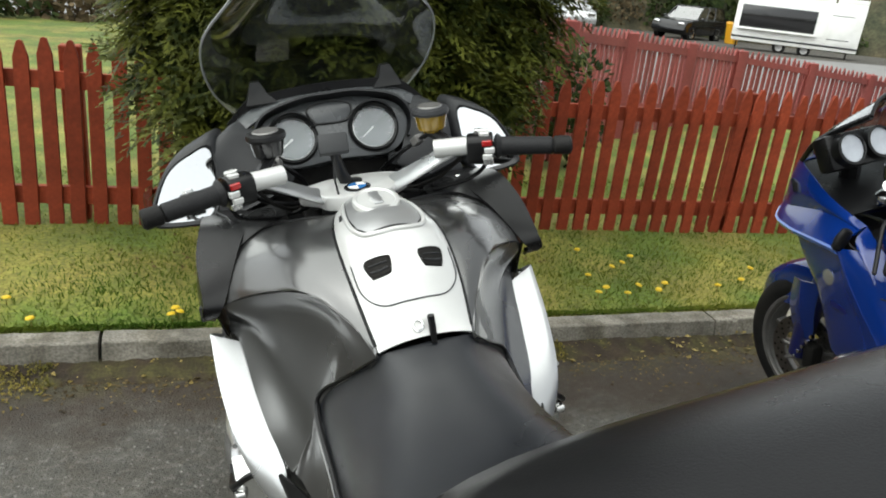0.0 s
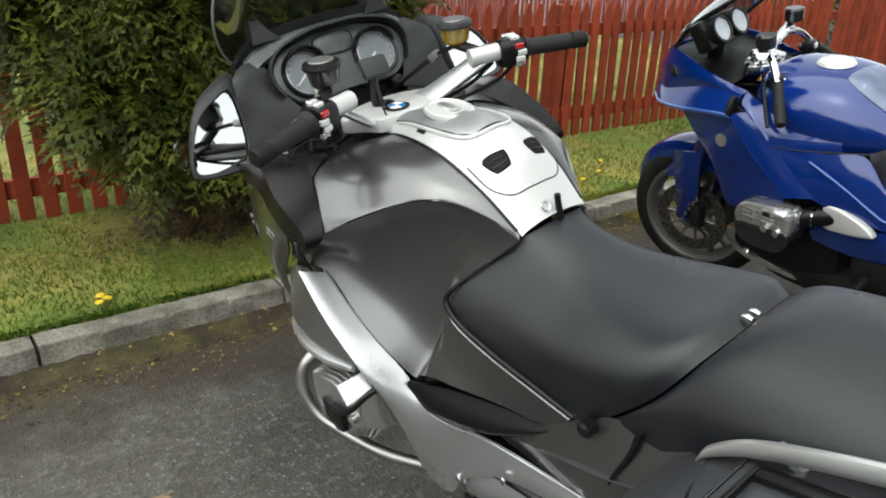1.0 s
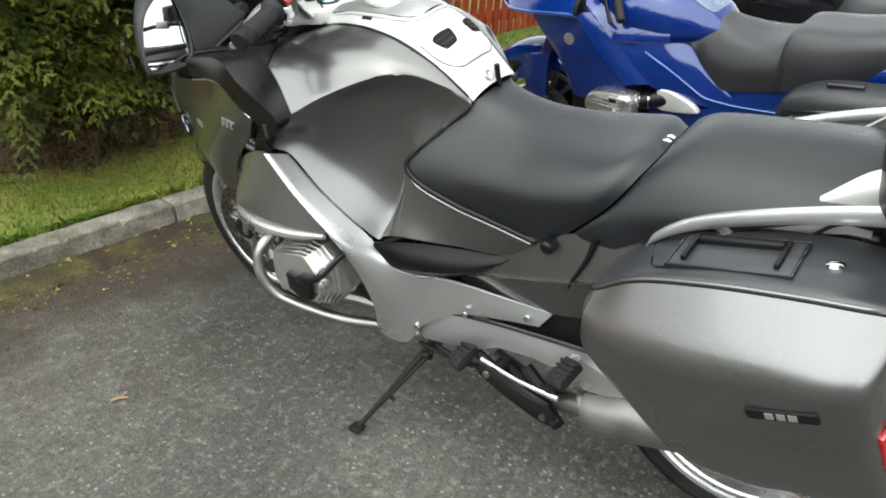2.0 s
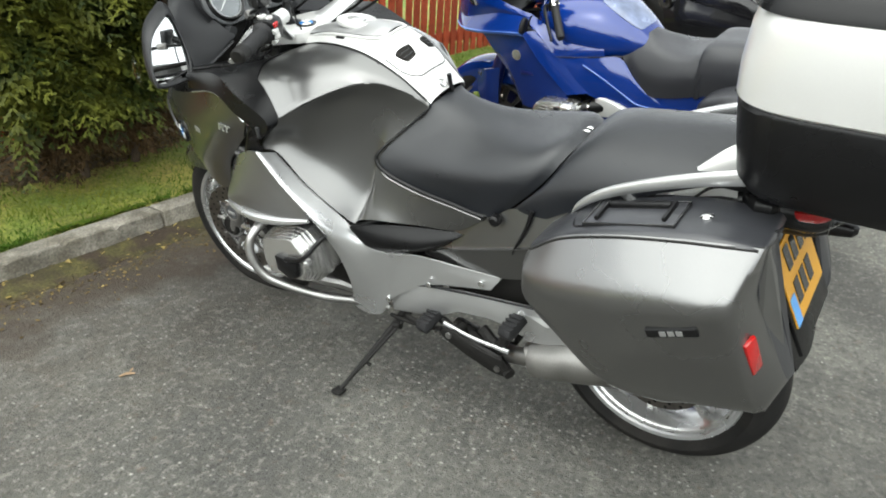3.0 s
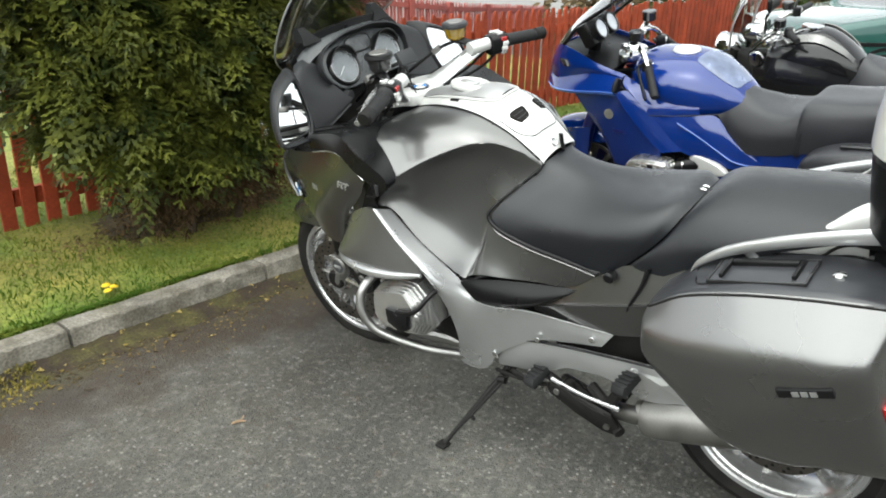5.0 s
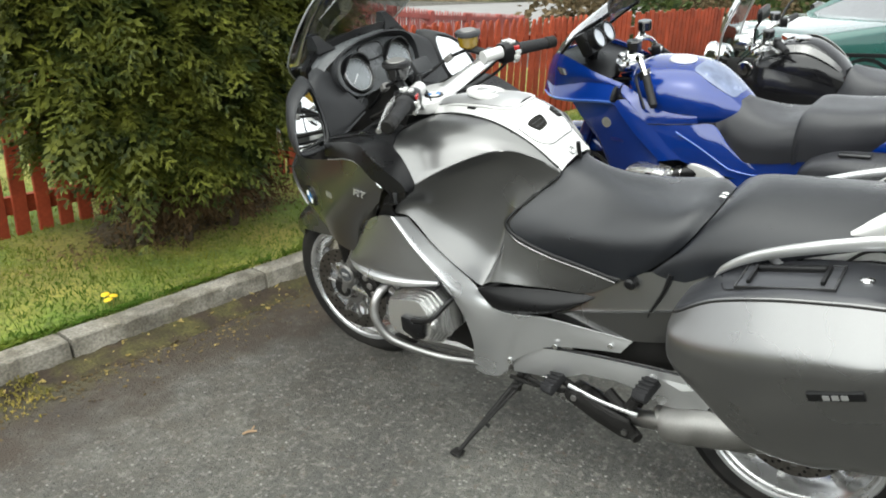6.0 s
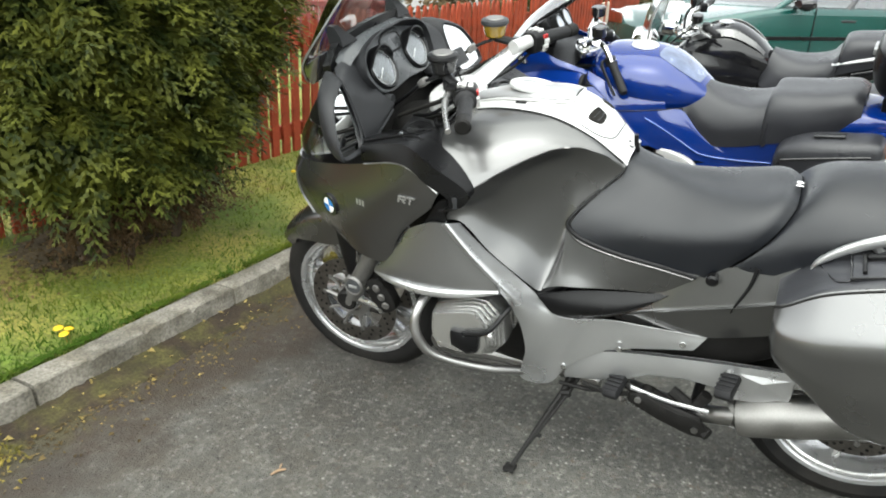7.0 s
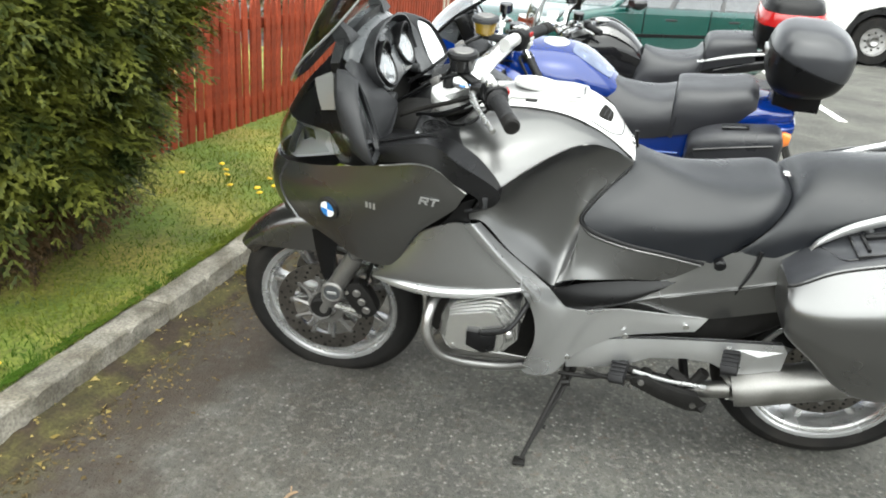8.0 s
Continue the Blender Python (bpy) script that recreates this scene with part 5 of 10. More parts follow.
# added black sheet: imitates the dark cowl seen through the foot of the screen
part("cowl_stand_in", sheet([[p_ + Vector((0, -0.006, -0.003)) for p_ in crv(c_, 21)[:6]] for c_ in scr], 30, 6, 0.003), "gloss", wsn, "black sheet added behind the screen foot for the cowl seen through it")
part("screen_edge", join(tube(fwu(SC[0], -1), 0.0025, 6, 40), tube(fwu(SC[0], 1), 0.0025, 6, 40), tube([fwu(SC[0], -1)[0], fwu(SC[1], -1)[0], fwu(SC[2])[0], fwu(SC[1], 1)[0], fwu(SC[0], 1)[0]], 0.0025, 6, 20)), "screenedge", wsn)
for s in (-1, 1):
    part("screen_holder", rings([[Vector((s * (0.150 + dx), 1.420 + df, 1.165)) for dx, df in ((-0.040, -0.012), (0.030, -0.012), (0.028, 0.03), (-0.036, 0.03))], [Vector((s * (0.150 + dx), 1.432 + df, 1.185)) for dx, df in ((-0.020, -0.012), (0.022, -0.012), (0.020, 0.028), (-0.018, 0.028))], [Vector((s * (0.152 + dx), 1.452 + df, 1.208)) for dx, df in ((-0.011, -0.008), (0.011, -0.008), (0.010, 0.012), (-0.010, 0.012))]]), "black", wsn, "black screen holder")

# dashboard
db = new("dashboard")
db.parent = bike
part("brow", sheet([fwu(c, s) for s, c in (
    (-1, [(1.386, 0.206, 1.112), (1.402, 0.216, 1.126), (1.420, 0.206, 1.136)]),
    (-1, [(1.386, 0.160, 1.136), (1.408, 0.166, 1.152), (1.428, 0.162, 1.160)]),
    (-1, [(1.390, 0.085, 1.152), (1.410, 0.088, 1.166), (1.434, 0.088, 1.172)]),
    (1, [(1.392, 0.0, 1.156), (1.412, 0.0, 1.170), (1.438, 0.0, 1.175)]),
    (1, [(1.390, 0.085, 1.152), (1.410, 0.088, 1.166), (1.434, 0.088, 1.172)]),
    (1, [(1.386, 0.160, 1.136), (1.408, 0.166, 1.152), (1.428, 0.162, 1.160)]),
    (1, [(1.386, 0.206, 1.112), (1.402, 0.216, 1.126), (1.420, 0.206, 1.136)]))], 44, 10, 0.006), "instrument", db, "grey ledge behind the instruments")
part("screen_carrier", rings([[Vector((x, f + df, u + du)) for df, du in ((-0.006, -0.016), (0.016, -0.020), (0.020, 0.004), (-0.004, 0.008))] for x, f, u in ((-0.228, 1.425, 1.122), (-0.172, 1.426, 1.168), (-0.085, 1.424, 1.180), (0, 1.424, 1.184), (0.085, 1.424, 1.180), (0.172, 1.426, 1.168), (0.228, 1.425, 1.122))], m=40), "black", db, "black bar carrying the screen")
# the instrument unit: one moulded body with two hooded gauges, tilted to the rider
dm = Euler((radians(62), 0, 0)).to_matrix().to_4x4()
unit = Matrix.Translation((0, 1.356, 1.086)) @ dm
UNIT = smooth2([(-0.112, -0.064), (0.0, -0.060), (0.112, -0.064), (0.158, -0.030), (0.170, 0.018), (0.140, 0.056), (0.062, 0.076), (0, 0.078), (-0.062, 0.076), (-0.140, 0.056), (-0.170, 0.018), (-0.158, -0.030)], 60)
part("instrument_face", moved(prism(UNIT, -0.045, 0.006, "z", 0.004), unit), "instrument", db, "grey moulded instrument face")
UNIT_TOP = [p_ for p_ in UNIT if p_[1] > -0.034]
k0 = next(k for k in range(len(UNIT_TOP)) if (Vector(UNIT_TOP[k]) - Vector(UNIT_TOP[k - 1])).length > 0.05) if len(UNIT_TOP) < len(UNIT) else 0
UNIT_TOP = UNIT_TOP[k0:] + UNIT_TOP[:k0]
part("instrument_hood", moved(sheet([[Vector((x * 1.010, y * 1.02, -0.010)), Vector((x * 1.035, y * 1.05, 0.010)), Vector((x * 1.035, y * 1.06, 0.016 + 0.022 * max(0.0, y / 0.078)))] for x, y in UNIT_TOP], 60, 8, 0.005), unit), "cowl", db, "charcoal hood over the instruments")
for x in (-0.097, 0.088):
    g = new("gauge")
    g.parent = db
    g.matrix_local = unit @ Matrix.Translation((x, 0.000, 0.0))
    part("gauge_face", lathe([(0, 0.004), (0.046, 0.004), (0.046, 0.008), (0, 0.008)], axis="z", seg=36), "pale", g, "grey gauge face")
    part("gauge_ring", lathe([(0.045, 0.002), (0.058, 0.002), (0.058, 0.012), (0.054, 0.017), (0.047, 0.012)], axis="z", seg=40), "black", g)
    hood = []
    for k in range(25):
        a = radians(8 + 164 * k / 24)
        h = math.sin(radians(180 * k / 24)) ** 0.6
        hood.append([Vector((0.0575 * math.cos(a), 0.0575 * math.sin(a), 0.006)), Vector((0.0580 * math.cos(a), 0.0580 * math.sin(a), 0.010 + 0.014 * h)), Vector((0.0555 * math.cos(a), 0.0555 * math.sin(a), 0.012 + 0.030 * h))])
    part("gauge_hood", sheet(hood, 40, 8, 0.004), "black", g, "black hood")
    part("gauge_rim", lathe([(0.0455, 0.010), (0.0475, 0.010), (0.048, 0.0135), (0.0465, 0.014)], axis="z", seg=40), "satin", g)
    part("needle", moved(prism([(-0.002, 0), (0.002, 0), (0.001, -0.036), (-0.001, -0.036)], 0.009, 0.011, "z"), Euler((0, 0, radians(-55))).to_matrix().to_4x4()), "white", g)
    tick = []
    for k in range(13):
        a = radians(-120 + 20 * k + 90)
        tick.append(tube([(0.036 * math.cos(a), 0.036 * math.sin(a), 0.009), (0.043 * math.cos(a), 0.043 * math.sin(a), 0.009)], 0.0011, 4))
    part("gauge_mark", join(*tick), "satin", g)
    gl = part("gauge_glass", lathe([(0, 0.0125), (0.046, 0.0115), (0.046, 0.013), (0, 0.014)], axis="z", seg=36), "lens", g)
    gl.visible_shadow = False
part("display", moved(prism(smooth2([(-0.034, -0.018), (0.034, -0.018), (0.048, 0.012), (0.024, 0.024), (-0.024, 0.024), (-0.048, 0.012)], 24), 0, 0.006, "z", 0.001), unit @ Matrix.Translation((-0.004, 0.046, 0.003))), "instrument", db, "grey display")
part("display_rim", moved(tube([Vector((x, y, 0)) for x, y in smooth2([(-0.036, -0.020), (0.036, -0.020), (0.050, 0.012), (0.026, 0.026), (-0.026, 0.026), (-0.050, 0.012), (-0.036, -0.020)], 30)], 0.0028, 6), unit @ Matrix.Translation((-0.004, 0.046, 0.008))), "black", db)
side_panels("cowl_inner", [
    [(1.402, 0.190, 1.134), (1.404, 0.214, 1.134), (1.408, 0.232, 1.124)],
    [(1.382, 0.172, 1.112), (1.380, 0.222, 1.120), (1.376, 0.264, 1.106)],
    [(1.358, 0.164, 1.076), (1.358, 0.222, 1.084), (1.350, 0.268, 1.078)],
    [(1.326, 0.146, 1.038), (1.328, 0.212, 1.036), (1.330, 0.270, 1.026)],
    [(1.306, 0.126, 1.010), (1.304, 0.205, 0.992), (1.308, 0.280, 0.978)],
    [(1.304, 0.136, 0.998), (1.298, 0.212, 0.974), (1.300, 0.288, 0.948)]], "cowl", "charcoal cockpit side panel", nu=30, nv=16, t=0.006, parent=db)
side_panels("cowl_skirt", [
    [(1.304, 0.136, 0.998), (1.318, 0.132, 0.990), (1.345, 0.128, 0.985)],
    [(1.298, 0.212, 0.974), (1.314, 0.210, 0.962), (1.340, 0.205, 0.955)],
    [(1.300, 0.288, 0.948), (1.316, 0.290, 0.938), (1.345, 0.285, 0.935)]], "cowl", nu=16, nv=6, t=0.005, parent=db)
# added sheet that blacks out the view through below the instruments
part("dark_gap_filler", sheet([[(x, 1.352, 1.045), (x, 1.352, 0.98), (x, 1.340, 0.90)] for x in (-0.245, -0.12, 0, 0.12, 0.245)], 12, 8, 0.006), "rubber", db, "black filler sheet added behind the steering head to darken the gap")
for s in (-1, 1):
    part("dash_knob", lathe([(0, -0.012), (0.013, -0.012), (0.013, 0.010), (0.009, 0.014), (0, 0.014)], (s * 0.122, 1.322, 1.018), "y", 16), "dash", db)

# handlebars
hb = new("handlebar")
hb.parent = bike
part("top_yoke", prism(smooth2([(-0.055, 1.112), (0.055, 1.112), (0.085, 1.15), (0.118, 1.195), (0.05, 1.235), (-0.05, 1.235), (-0.118, 1.195), (-0.085, 1.15)], 32), 0.990, 1.022, "z", 0.006), "silver", hb, "silver top yoke")
ybadge = lathe([(0, 0), (0.028, 0), (0.028, 0.004), (0.025, 0.005), (0, 0.005)], (0, 1.150, 1.020), "z", 28)
part("yoke_badge", ybadge, "gloss", hb)
for k in range(4):
    part("badge_quarter", prism([(0, 1.150)] + [(0.019 * math.cos(math.pi / 2 * k + math.pi / 16 * j), 1.150 + 0.019 * math.sin(math.pi / 2 * k + math.pi / 16 * j)) for j in range(9)], 1.024, 1.0265, "z"), "badgeblue" if k % 2 else "white", hb)
part("ignition", lathe([(0, 0), (0.020, 0), (0.020, 0.016), (0.012, 0.018), (0, 0.018)], (0, 1.195, 1.008), "z", 20), "black", hb)
for s in (-1, 1):
    rs = []
    for f, w, u, a, b in ((1.180, 0.060, 1.002, 0.040, 0.016), (1.150, 0.092, 1.022, 0.034, 0.017), (1.112, 0.138, 1.056, 0.027, 0.018), (1.078, 0.176, 1.086, 0.022, 0.019), (1.066, 0.192, 1.096, 0.020, 0.018)):
        rs.append([Vector((s * w + s * b * 0.5 * math.sin(t), f + a * math.cos(t), u + b * math.sin(t))) for t in (2 * math.pi * k / 16 for k in range(16))])
    part("bar_riser", rings(rs, m=14), "satin", hb, "silver cast handlebar riser")
    part("bar_clamp", tube([(s * 0.150, 1.075, 1.098), (s * 0.215, 1.052, 1.100)], 0.0185, 16), "silver", hb, "bright clamp")
    part("bar", tube([(s * 0.16, 1.071, 1.098), (s * 0.385, 0.985, 1.090)], 0.011, 12), "dark", hb)
    part("grip", tube([(s * 0.262, 1.034, 1.096), (s * 0.268, 1.031, 1.096), (s * 0.275, 1.028, 1.096), (s * 0.365, 0.993, 1.091), (s * 0.368, 0.992, 1.091)], [0.018, 0.026, 0.0185, 0.0175, 0.015], 18), "grip", hb, "black rubber grip")
    part("bar_end", tube([(s * 0.368, 0.992, 1.091), (s * 0.372, 0.990, 1.091), (s * 0.398, 0.980, 1.090), (s * 0.402, 0.979, 1.090)], [0.013, 0.0185, 0.0185, 0.014], 18), "dark", hb)
    sw = new("switch_cluster")
    sw.parent = hb
    part("switch_body", moved(prism(smooth2([(-0.022, -0.026), (0.022, -0.026), (0.026, 0.02), (-0.024, 0.024)], 18), -0.026, 0.026, "x", 0.005), Matrix.Translation((s * 0.236, 1.044, 1.096)) @ Euler((0, 0, radians(-s * 21))).to_matrix().to_4x4()), "black", sw)
    for k, (dy, dz, mt) in enumerate(((-0.028, 0.014, "red"), (-0.031, 0.000, "silver"), (-0.030, -0.013, "silver"), (-0.024, -0.025, "alu"), (-0.014, 0.027, "silver"), (0.001, 0.029, "silver"), (0.014, 0.027, "alu"))):
        part("button", moved(box((-0.010, -0.006, -0.006), (0.010, 0.006, 0.006), 0.002, 1), Matrix.Translation((s * (0.240 + 0.004 * (k % 2)), 1.044 + dy, 1.096 + dz)) @ Euler((0, 0, radians(-s * 21))).to_matrix().to_4x4()), mt, sw)
    part("lever", tube([(s * 0.185, 1.095, 1.092), (s * 0.235, 1.095, 1.088), (s * 0.30, 1.07, 1.080), (s * 0.375, 1.028, 1.070), (s * 0.385, 1.022, 1.068)], [0.010, 0.009, 0.007, 0.006, 0.0075], 10, 20), "black" if s > 0 else "alu", hb, "control lever")
    part("lever_mount", box((s * 0.205 - 0.022, 1.055, 1.078), (s * 0.205 + 0.022, 1.105, 1.108), 0.006), "black", hb)
    rv = new("fluid_reservoir")
    rv.parent = hb
    bx, by, bz = s * 0.165, 1.135, 1.115
    part("reservoir_cup", lathe([(0, 0.004), (0.022, 0.004), (0.028, 0.010), (0.034, 0.040), (0, 0.040)], (bx, by, bz), "z", 28), "amber" if s > 0 else "gloss", rv, "amber fluid cup" if s > 0 else "black cup")
    part("reservoir_cap", lathe([(0, 0.040), (0.037, 0.040), (0.039, 0.045), (0.037, 0.052), (0.028, 0.055), (0, 0.055)], (bx, by, bz), "z", 28), "dash" if s > 0 else "black", rv)
    part("cap_top", lathe([(0, 0.0545), (0.026, 0.0545), (0.024, 0.0575), (0, 0.0575)], (bx, by, bz), "z", 24), "forkmetal", rv)
    part("reservoir_stalk", tube([(bx, by, bz + 0.002), (s * 0.19, 1.09, 1.10)], 0.012, 8), "black", rv)
    part("control_cable", tube([(s * 0.225, 1.07, 1.085), (s * 0.20, 1.13, 1.04), (s * 0.15, 1.19, 1.00), (s * 0.10, 1.26, 0.97)], 0.005, 6, 18), "black", hb)
    part("control_cable", tube([(s * 0.26, 1.045, 1.075), (s * 0.24, 1.10, 1.02), (s * 0.17, 1.16, 0.985), (s * 0.09, 1.20, 0.98)], 0.0045, 6, 18), "black", hb)
for s in (-1, 1):
    part("brake_line", tube([(s * 0.165, 1.14, 1.112), (s * 0.150, 1.20, 1.085), (s * 0.105, 1.27, 1.03), (s * 0.085, 1.33, 0.985)], 0.005, 6, 18), "black", hb)
    part("wiring", tube([(s * 0.212, 1.09, 1.082), (s * 0.190, 1.15, 1.050), (s * 0.135, 1.23, 1.005), (s * 0.115, 1.30, 0.970)], 0.0065, 6, 18), "rubber", hb)
    part("wiring", tube([(s * 0.20, 1.06, 1.078), (s * 0.172, 1.11, 1.030), (s * 0.140, 1.17, 0.995), (s * 0.120, 1.25, 0.965)], 0.004, 6, 18), "rubber", hb)
    part("line_union", moved(box((-0.010, -0.014, -0.009), (0.010, 0.014, 0.009), 0.003), Matrix.Translation((s * 0.150, 1.20, 1.085)) @ Euler((radians(-35), 0, radians(s * 20))).to_matrix().to_4x4()), "forkmetal", hb)
pm = new("phone_holder")
pm.parent = hb
part("holder_body", moved(box((-0.030, -0.022, -0.009), (0.030, 0.022, 0.009), 0.005), Matrix.Translation((-0.036, 1.157, 1.118)) @ Euler((radians(52), 0, radians(-8))).to_matrix().to_4x4()), "dash", pm, "dark grey device holder")
part("holder_stem", tube([(-0.010, 1.195, 1.010), (-0.022, 1.196, 1.045), (-0.036, 1.170, 1.105)], [0.016, 0.013, 0.010], 12, 8), "black", pm)
for x, y in ((-0.075, 1.185), (0.075, 1.185), (-0.045, 1.13), (0.045, 1.13)):
    part("yoke_bolt", lathe([(0, 0), (0.009, 0), (0.009, 0.006), (0.005, 0.008), (0, 0.006)], (x, y, 1.011), "z", 14), "chrome", hb)
part("device_cable", tube([(-0.036, 1.165, 1.10), (-0.045, 1.14, 1.05), (-0.040, 1.12, 1.0), (-0.03, 1.13, 0.97)], 0.0022, 6, 14), "black", hb)

# mirrors
for s in (-1, 1):
    mr = new("mirror")
    mr.parent = bike
    mr["label"] = "black teardrop mirror housing"
    G = fwu([(1.352, 0.274, 1.098), (1.342, 0.318, 1.094), (1.327, 0.366, 1.068), (1.308, 0.400, 1.018), (1.298, 0.411, 0.983), (1.298, 0.401, 0.966), (1.305, 0.340, 0.956), (1.311, 0.304, 0.957), (1.334, 0.279, 1.0)], s)
    if s > 0:
        G = [p + Vector((0.020 * max(0.0, min(1.0, (0.42 - p.x) / 0.12)), 0, 0)) for p in G]
    c = sum(G, Vector()) / len(G)
    nrm = (G[2] - G[0]).cross(G[5] - G[0]).normalized()
    if nrm.y > 0:
        nrm = -nrm
    nrm = (nrm + Vector((0, 0, 0.13))).normalized()
    G = [p - nrm * (p - c).dot(nrm) for p in G]
    out = []
    for sc, df in ((0.92, 0.046), (0.99, 0.040), (1.0, -0.003), (1.06, -0.006), (1.14, -0.003), (1.19, 0.008), (1.20, 0.028), (1.12, 0.052), (0.84, 0.070), (0.36, 0.078)):
        out.append([c + (p - c) * sc + Vector((-s * 0.45 * max(df, 0), df, 0.25 * max(df, 0))) for p in G])
    part("mirror_housing", rings(out, n=36), "cowl", mr, sharp=40)
    bm = bmesh.new()
    ring = crv(G[-2:] + G + G[:3], 14 * 6 + 1)[12:12 + 9 * 6]
    va = [bm.verts.new(c + (p - c) * 0.975 + Vector((0, 0.002, 0))) for p in ring]
    vb = [bm.verts.new(v.co + Vector((0, 0.004, 0))) for v in va]
    bm.faces.new(va)
    bm.faces.new(vb[::-1])
    for i in range(len(va)):
        bm.faces.new((va[i], va[(i + 1) % len(va)], vb[(i + 1) % len(va)], vb[i]))
    part("mirror_glass", bm, "mirror", mr, "mirror glass")
    part("turn_signal", sect([(1.335, s * 0.425, 1.0, 0.008, 0.03), (1.355, s * 0.418, 1.0, 0.012, 0.036), (1.38, s * 0.400, 1.005, 0.010, 0.030), (1.392, s * 0.388, 1.008, 0.004, 0.012)], e=2, seg=16), "lens", mr, "clear indicator lens")

# seats
RIDER = [
    [(0.690, 0, 0.905), (0.690, 0.045, 0.903), (0.693, 0.070, 0.899), (0.697, 0.084, 0.891)],
    [(0.640, 0, 0.892), (0.652, 0.050, 0.889), (0.690, 0.086, 0.871), (0.745, 0.120, 0.838)],
    [(0.600, 0, 0.879), (0.618, 0.060, 0.875), (0.672, 0.105, 0.841), (0.782, 0.156, 0.796)],
    [(0.555, 0, 0.868), (0.572, 0.072, 0.863), (0.638, 0.126, 0.822), (0.796, 0.172, 0.767)],
    [(0.510, 0, 0.862), (0.524, 0.088, 0.857), (0.584, 0.144, 0.808), (0.765, 0.177, 0.741)],
    [(0.455, 0, 0.862), (0.466, 0.106, 0.856), (0.516, 0.163, 0.802), (0.676, 0.176, 0.716)],
    [(0.390, 0, 0.870), (0.40, 0.118, 0.862), (0.442, 0.173, 0.804), (0.575, 0.178, 0.706)],
    [(0.330, 0, 0.882), (0.34, 0.116, 0.873), (0.382, 0.170, 0.804), (0.480, 0.178, 0.694)],
    [(0.298, 0, 0.872), (0.305, 0.105, 0.862), (0.352, 0.158, 0.795), (0.455, 0.174, 0.690)],
]
PILLION = [
    [(0.296, 0, 0.870), (0.303, 0.105, 0.860), (0.350, 0.158, 0.790), (0.452, 0.174, 0.686)],
    [(0.272, 0, 0.906), (0.280, 0.104, 0.888), (0.325, 0.160, 0.806), (0.415, 0.176, 0.694)],
    [(0.225, 0, 0.932), (0.235, 0.106, 0.908), (0.270, 0.164, 0.826), (0.335, 0.176, 0.722)],
    [(0.130, 0, 0.946), (0.135, 0.108, 0.922), (0.160, 0.162, 0.862), (0.210, 0.170, 0.800)],
    [(0.020, 0, 0.956), (0.022, 0.108, 0.934), (0.038, 0.156, 0.896), (0.070, 0.162, 0.862)],
    [(-0.075, 0, 0.962), (-0.072, 0.105, 0.946), (-0.062, 0.146, 0.924), (-0.045, 0.150, 0.905)],
    [(-0.115, 0, 0.945), (-0.112, 0.100, 0.934), (-0.105, 0.138, 0.916), (-0.095, 0.142, 0.900)],
]


def seat(rows, n):
    cols = []
    for r in rows:
        le, ri = fwu(r, -1), fwu(r, 1)
        cols.append(le[::-1] + ri[1:])
    return sheet(cols, n, 41, 0.02)


part("rider_seat", seat(RIDER, 40), "leather", bike, "black vinyl rider seat", sharp=50)
part("pillion_seat", seat(PILLION, 34), "leather", bike, "black vinyl pillion seat", sharp=50)
for s in (-1, 1):
    part("seat_rim", tube(fwu([(0.694, 0.084, 0.893), (0.75, 0.126, 0.838), (0.792, 0.164, 0.796), (0.803, 0.178, 0.766), (0.768, 0.182, 0.738), (0.678, 0.180, 0.713), (0.576, 0.181, 0.702), (0.482, 0.181, 0.690)], s), [0.003, 0.003, 0.004, 0.006, 0.006, 0.006, 0.006, 0.005], 8, 40), "black", bike)
    part("seat_piping", tube(fwu([(0.800, 0.182, 0.757), (0.766, 0.186, 0.729), (0.676, 0.185, 0.706), (0.576, 0.186, 0.696), (0.488, 0.184, 0.684)], s), 0.0036, 8, 30), "grey", bike)
for dx in (-0.009, 0.009):
    part("strap_buckle", sect([(0.294, dx, 0.884, 0.004, 0.002), (0.302, dx, 0.884, 0.005, 0.005), (0.310, dx, 0.884, 0.004, 0.002)], seg=12), "chrome", bike, "chrome strap rivet")

# grab rails, luggage rack, tail
for s in (-1, 1):
    rs = []
    for f, w, u, hh in ((0.250, 0.186, 0.775, 0.006), (0.235, 0.187, 0.800, 0.011), (0.18, 0.190, 0.846, 0.014), (0.09, 0.190, 0.890, 0.015), (-0.02, 0.186, 0.930, 0.016), (-0.12, 0.178, 0.955, 0.018), (-0.18, 0.165, 0.962, 0.016)):
        rs.append([Vector((s * w + 0.009 * math.cos(t), f, u + hh * math.sin(t))) for t in (2 * math.pi * k / 12 for k in range(12))])
    part("grab_rail", rings(rs, m=28), "satin", bike, "silver grab rail")
    part("rail_bracket", tube(fwu([(0.15, 0.178, 0.862), (0.12, 0.165, 0.83), (0.05, 0.14, 0.80)], s), 0.009, 8, 8), "satin", bike)
    part("rack_arm", tube(fwu([(-0.03, 0.182, 0.93), (-0.10, 0.15, 0.915), (-0.22, 0.10, 0.905), (-0.38, 0.08, 0.915)], s), 0.011, 8, 14), "black", bike)
side_panels("tail_cover", [
    [(0.175, 0.128, 0.815), (0.176, 0.133, 0.800), (0.178, 0.130, 0.785)],
    [(0.09, 0.128, 0.852), (0.09, 0.134, 0.830), (0.092, 0.130, 0.806)],
    [(0.00, 0.124, 0.885), (0.0, 0.131, 0.868), (0.004, 0.127, 0.845)],
    [(-0.07, 0.118, 0.935), (-0.07, 0.126, 0.900), (-0.072, 0.122, 0.868)]], "silver", "pale silver tail cover", nu=14, nv=8)
